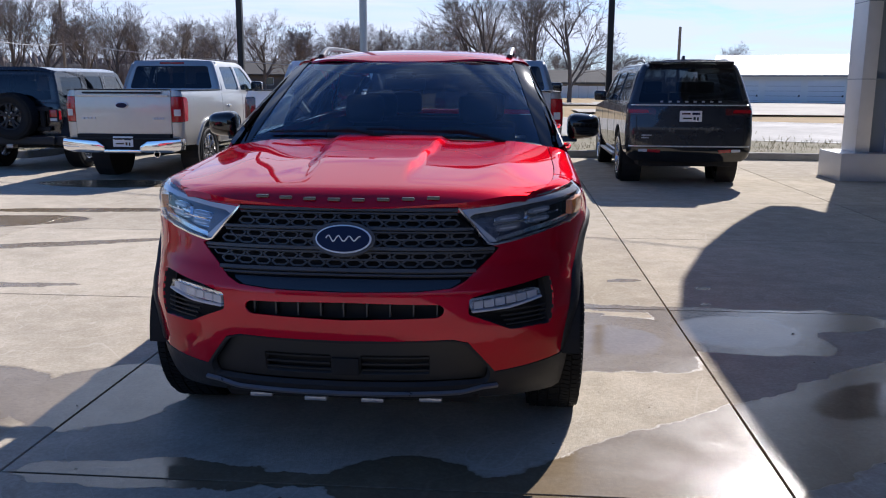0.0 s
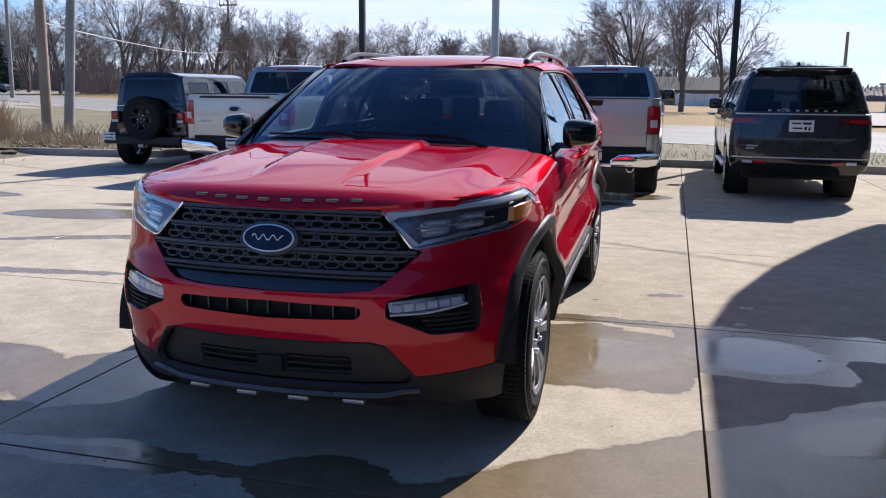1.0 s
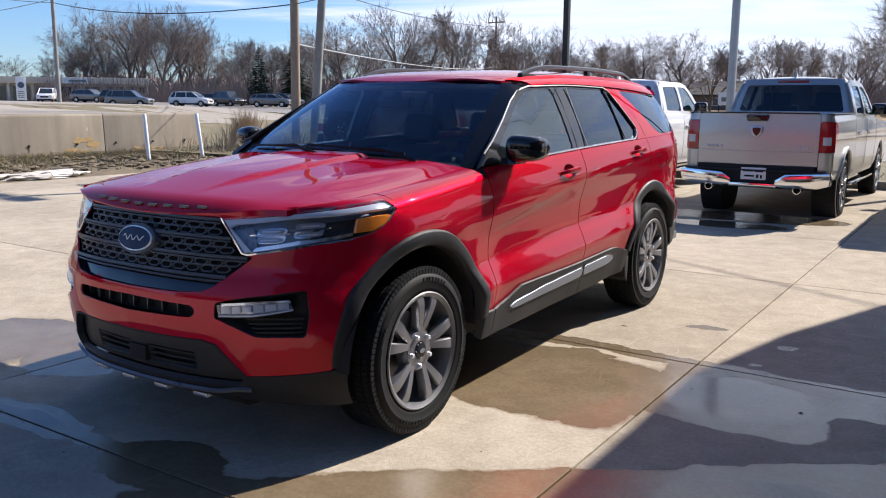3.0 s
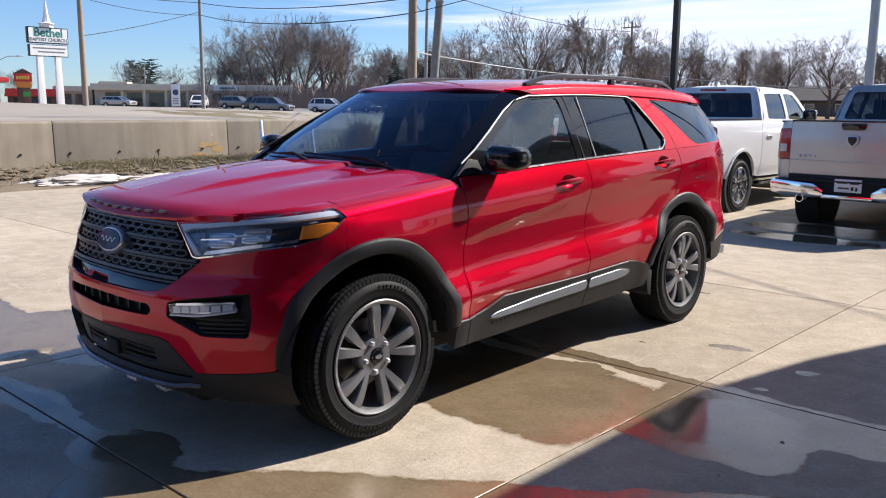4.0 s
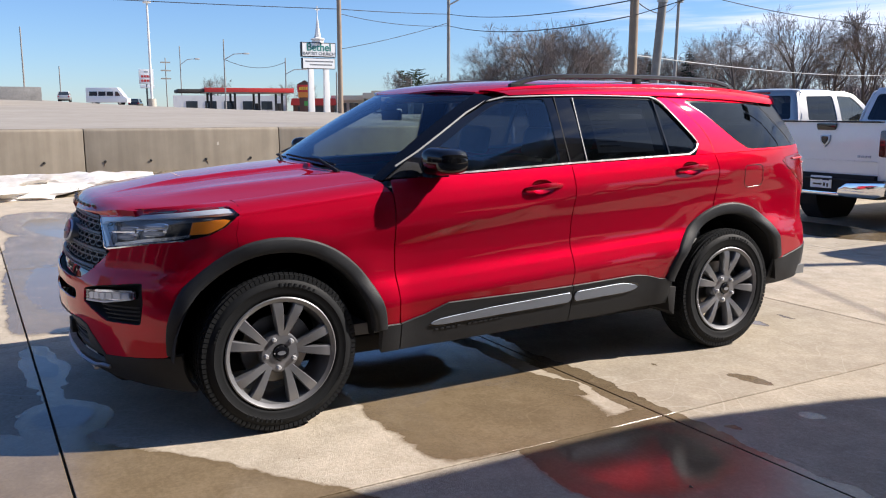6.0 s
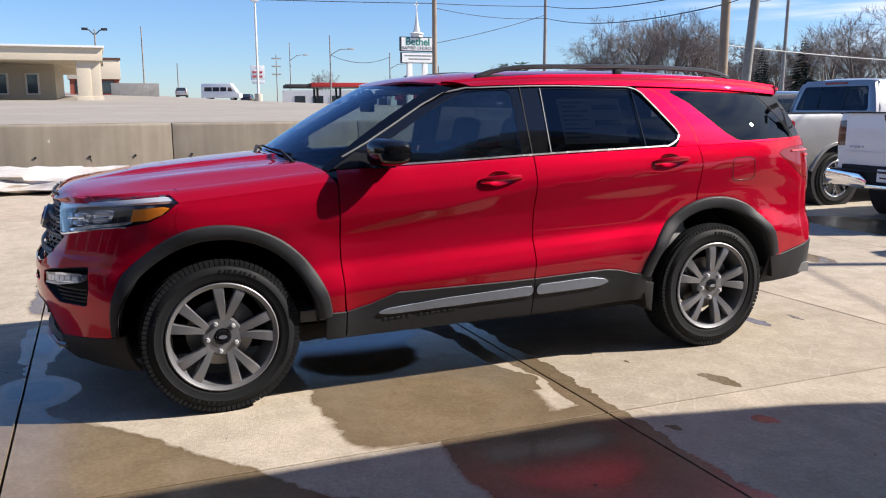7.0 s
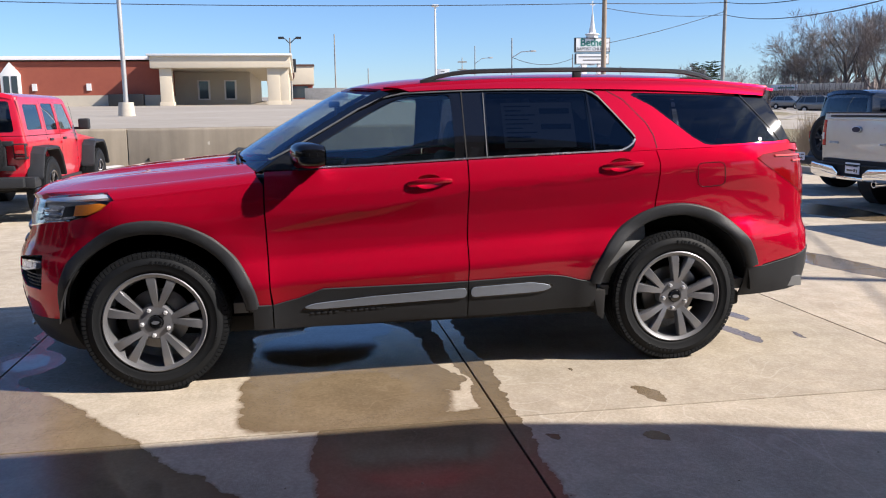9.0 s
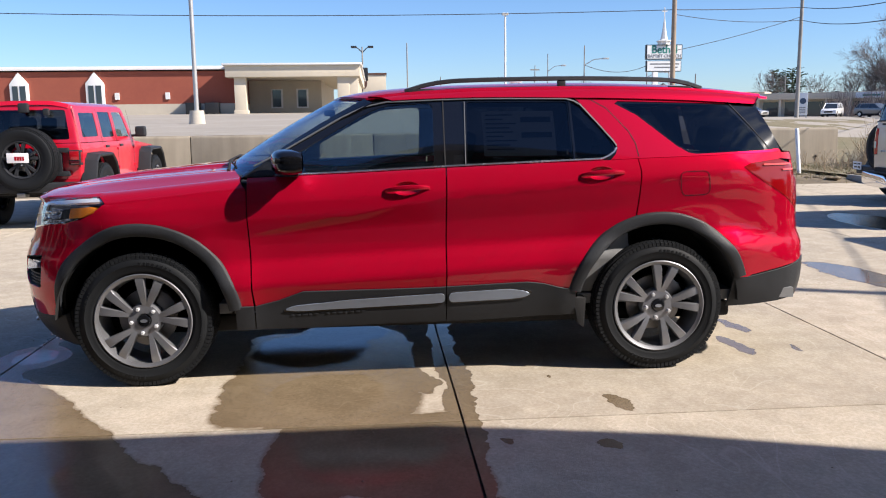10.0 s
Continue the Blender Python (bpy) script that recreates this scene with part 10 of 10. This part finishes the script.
# the thick of the far wood: ragged ridges, one behind the other
rv2, rf2 = [], []
for d0, lo, hi in ((176, 2.4, 5.4), (190, 3.2, 7.0), (205, 3.8, 8.2)):
    last = None
    for k in range(900):
        az = -12 + 78 * k / 899
        d = d0 + 3 * noise.noise((az * 1.3, d0, 0))
        p = far(az, d)
        tall = (lo + (hi - lo) * (0.5 + 0.5 * noise.noise((az * 0.7, d0, 5)))) * rng.uniform(0.72, 1.12) * (0.55 if az < 0 else (0.75 if az > 58 else 1))
        i = len(rv2)
        back_ = far(az, d + 6)
        rv2 += [p + Vector((0, 0, -0.5)), p + Vector((0, 0, tall * 0.55)), (p + back_) / 2 + Vector((0, 0, tall)), back_ + Vector((0, 0, -0.5))]
        if last is not None:
            rf2 += [(last + m_, i + m_, i + m_ + 1, last + m_ + 1) for m_ in range(3)]
        last = i
tagged(data_mesh("far_wood", rv2, rf2, M_WOODS, smooth=0), "brown-grey mass of distant leafless woods", "woods", kind="stuff")


def conifer(label, x, y, h, r, mat, seed, pine=False):
    rng = random.Random(seed)
    t = thing("conifer", label, "tree", pose(x, y, float(height(x, y)) - 0.1), group="conifers")
    part("trunk", tube(bmesh.new(), [(0, 0, 0), (0, 0, h)], [r * 0.09, 0.02], 8), M_BARK, t)
    v, f = [], []
    layers = 26 if not pine else 14
    for k in range(layers):
        s = k / (layers - 1)
        z = h * ((0.08 + 0.9 * s) if not pine else (0.35 + 0.62 * s))
        rad = r * ((1 - s) ** 0.85 + 0.04) if not pine else r * (0.55 + 0.5 * math.sin(s * 3.1)) * rng.uniform(0.7, 1.1)
        for j in range(int(9 + 12 * (1 - s))):
            a = rng.uniform(0, math.tau)
            l = rad * rng.uniform(0.6, 1.1)
            tip = Vector((math.cos(a) * l, math.sin(a) * l, z - (0.10 * l if not pine else -0.15 * l) + rng.uniform(-0.1, 0.1)))
            root = Vector((0, 0, z + (0.12 * l if not pine else -0.1)))
            for m_ in range(6):
                q = root.lerp(tip, 0.25 + 0.15 * m_)
                for side_ in (-1, 1):
                    w = l * 0.20 * rng.uniform(0.6, 1.3) * (1.1 - 0.12 * m_)
                    o = Vector((-math.sin(a), math.cos(a), 0)) * (w * side_) + Vector((math.cos(a), math.sin(a), 0)) * w * 0.7 + Vector((0, 0, rng.uniform(-0.12, 0.04) * l))
                    i = len(v)
                    v += [q, q + o, q + o * 0.55 + Vector((0, 0, -0.10 * w - 0.04)), q + o * 0.5 + Vector((0, 0, 0.12 * w + 0.03))]
                    f += [(i, i + 1, i + 2), (i, i + 3, i + 1), (i, i + 2, i + 3)]
    data_mesh("crown", v, f, mat, t, smooth=0)
    return t


for az, d, h, r, mt, pine, sd in ((46.9, 108, 7.6, 1.9, M_NEEDLE, False, 1), (44.5, 112, 9.2, 2.6, M_NEEDLE, False, 2), (63.2, 165, 8.4, 2.4, M_PINE, True, 3), (62.3, 168, 8.8, 2.9, M_PINE, True, 4)):
    p = far(az, d)
    conifer("dark green spruce among bare trees" if not pine else "ragged green pine above the shop roofs", p.x, p.y, h, r, mt, sd, pine)

# dry reeds and straw at the wall's end and in the verge
rng = random.Random(21)
rv_, rf_ = [], []


def stem(x, y, h, lean, w=0.008):
    a = rng.uniform(0, math.tau)
    z = max(0.0, float(height(x, y))) + 0.06
    q = [Vector((x, y, z)), Vector((x + math.cos(a) * lean * 0.35, y + math.sin(a) * lean * 0.35, z + h * 0.55)), Vector((x + math.cos(a) * lean, y + math.sin(a) * lean, z + h))]
    base_i = len(rv_)
    for k, p in enumerate(q):
        ww = w * (1 - 0.35 * k)
        rv_.extend([p + Vector((ww, 0, 0)), p + Vector((-ww / 2, ww, 0)), p + Vector((-ww / 2, -ww, 0))])
    for k in range(2):
        for j in range(3):
            rf_.append((base_i + 3 * k + j, base_i + 3 * k + (j + 1) % 3, base_i + 3 * k + 3 + (j + 1) % 3, base_i + 3 * k + 3 + j))


for k in range(1300):
    a, r = rng.uniform(0, math.tau), abs(rng.gauss(0, 0.34))
    stem(-15.9 + math.cos(a) * r * 1.1, 13.4 + math.sin(a) * r * 0.9, max(0.2, 0.85 - 0.5 * r + rng.gauss(0, 0.22)), rng.uniform(0.05, 0.45), 0.007)
for k in range(700):
    stem(-14.8 + rng.gauss(0, 1.0), 13.6 + rng.gauss(0, 1.1), rng.uniform(0.15, 0.55), rng.uniform(0.1, 0.45), 0.010)
for k in range(350):
    stem(-12.4 + rng.gauss(0, 0.6), 12.1 + rng.gauss(0, 0.35), rng.uniform(0.1, 0.32), rng.uniform(0.1, 0.35), 0.009)
tagged(data_mesh("dry_reeds", rv_, rf_, M_STRAW, smooth=0), "tangle of dry straw-coloured reeds and weeds", "reeds", kind="stuff")
rv_, rf_ = [], []
for k in range(8500):
    x = rng.uniform(-17, 9) if k < 5200 else rng.uniform(-17.2, -9)
    y0 = (10.8 if x < -9.1 else float(kerb_y(x)) + 0.2)
    stem(x, y0 + abs(rng.gauss(0, 2.2)), rng.uniform(0.04, 0.15), rng.uniform(0.03, 0.14), 0.007)
for k in range(2600):
    stem(rng.uniform(-17.3, -12.2), rng.uniform(-14, 10.4), rng.uniform(0.03, 0.13), rng.uniform(0.03, 0.12), 0.006)
for k in range(3200):
    stem(-17.3 + abs(rng.gauss(0, 1.9)), rng.uniform(4.5, 10.6), rng.uniform(0.04, 0.16), rng.uniform(0.03, 0.15), 0.008)
tagged(data_mesh("grass_blades", rv_, rf_, M_GRASSB, smooth=0), "short dry grass blades on verge and soil", "grass", kind="stuff")
# clods and litter along the soil strip and kerb end
rng = random.Random(31)
cv, cf = [], []
ico = [Vector(p).normalized() for p in ((0, 0, 1), (0.9, 0, 0.4), (0.28, 0.85, 0.4), (-0.72, 0.53, 0.4), (-0.72, -0.53, 0.4), (0.28, -0.85, 0.4), (0, 0, -1))]
for k in range(900):
    c = Vector((rng.uniform(-16.8, -12.3), rng.uniform(-12, 10.3), 0.06)) if k < 860 else Vector((rng.uniform(-13.2, -11.2), rng.uniform(10.7, 11.4), 0.15))
    s = rng.uniform(0.03, 0.15) * (1 if k < 860 else 0.6)
    i = len(cv)
    cv += [c + Vector((q.x * s * rng.uniform(0.7, 1.3), q.y * s * rng.uniform(0.7, 1.3), q.z * s * 0.6)) for q in ico]
    cf += [(i, i + 1 + j, i + 1 + (j + 1) % 5) for j in range(5)] + [(i + 6, i + 1 + (j + 1) % 5, i + 1 + j) for j in range(5)]
tagged(data_mesh("clods", cv, cf, M_DIRT, smooth=0), "loose clods of soil and stones", "soil", kind="stuff")

# ---- concrete slabs of the lot, one by one ----
lot = thing("lot", "pale concrete parking lot in square slabs, partly wet", "pavement", kind="structure")
X_J, Y_J = [-12.2, -10.64, -7.55, -4.46, -1.37, 1.72, 4.81, 7.90, 10.99, 12.0], [round(0.25 + 2.735 * k, 3) for k in range(-9, 6)]
part("sub_base", bx(-12.2, 12.0, -40, 12.9, -0.30, -0.03), M_JOINT, lot, smooth=0)
slab_cache = {}
for xa, xb in zip(X_J, X_J[1:]):
    for ya, yb in zip(Y_J, Y_J[1:]):
        # unseen slabs take the tone set for bounce light on the car's front
        bounce_slab = yb < -5.0 and xa > -5.0
        key = (round(xb - xa, 3), round(yb - ya, 3), bounce_slab)
        if key not in slab_cache:
            mesh = bpy.data.meshes.new("slab")
            bm = bmesh.new()
            w, l, g, e = key[0] - 0.008, key[1] - 0.008, 0.003, 0.002
            top = [bm.verts.new(p) for p in ((g + e, g + e, 0), (w - e, g + e, 0), (w - e, l - e, 0), (g + e, l - e, 0))]
            mid = [bm.verts.new(p) for p in ((g, g, -e), (w, g, -e), (w, l, -e), (g, l, -e))]
            bot = [bm.verts.new(p) for p in ((g, g, -0.12), (w, g, -0.12), (w, l, -0.12), (g, l, -0.12))]
            bm.faces.new(top)
            for p, q in ((top, mid), (mid, bot)):
                for k in range(4):
                    bm.faces.new((p[k], q[k], q[(k + 1) % 4], p[(k + 1) % 4]))
            bmesh.ops.recalc_face_normals(bm, faces=bm.faces)
            bm.to_mesh(mesh)
            bm.free()
            mesh.materials.append(M_BOUNCE_SLAB if bounce_slab else M_CONC)
            slab_cache[key] = mesh
        s = new("slab", slab_cache[key])
        s.parent = lot
        s.matrix_basis = pose(xa, ya, 0)
# plain paving on behind the camera, and at the kerb's edge
part("paving_far", bx(-12.2, 12.0, -40, Y_J[0] - 0.01, -0.12, 0.0), M_CONC, lot, smooth=0)
part("paving_edge", bx(-8.95, 12.0, Y_J[-1] + 0.006, 13.0, -0.12, 0.0), M_CONC, lot, smooth=0)

# small litter on the slabs: grit and scraps of leaf
rng = random.Random(77)
lv_, lf_ = [], []
for k in range(130):
    c = Vector((rng.uniform(-6, 4.5), rng.uniform(-4, 7.5), 0.002))
    r = rng.uniform(0.003, 0.009) if k % 9 else rng.uniform(0.010, 0.018)
    i = len(lv_)
    lv_ += [c + Vector((math.cos(a + k) * r * rng.uniform(0.6, 1.3), math.sin(a + k) * r * rng.uniform(0.4, 1.0), 0)) for a in (0, 1.57, 3.14, 4.71)] + [c + Vector((0, 0, r * 0.5))]
    lf_ += [(i + j, i + (j + 1) % 4, i + 4) for j in range(4)]
tagged(data_mesh("grit", lv_, lf_, M_DIRT, smooth=0), "specks of grit and leaf scraps on the concrete", "grit", kind="stuff")
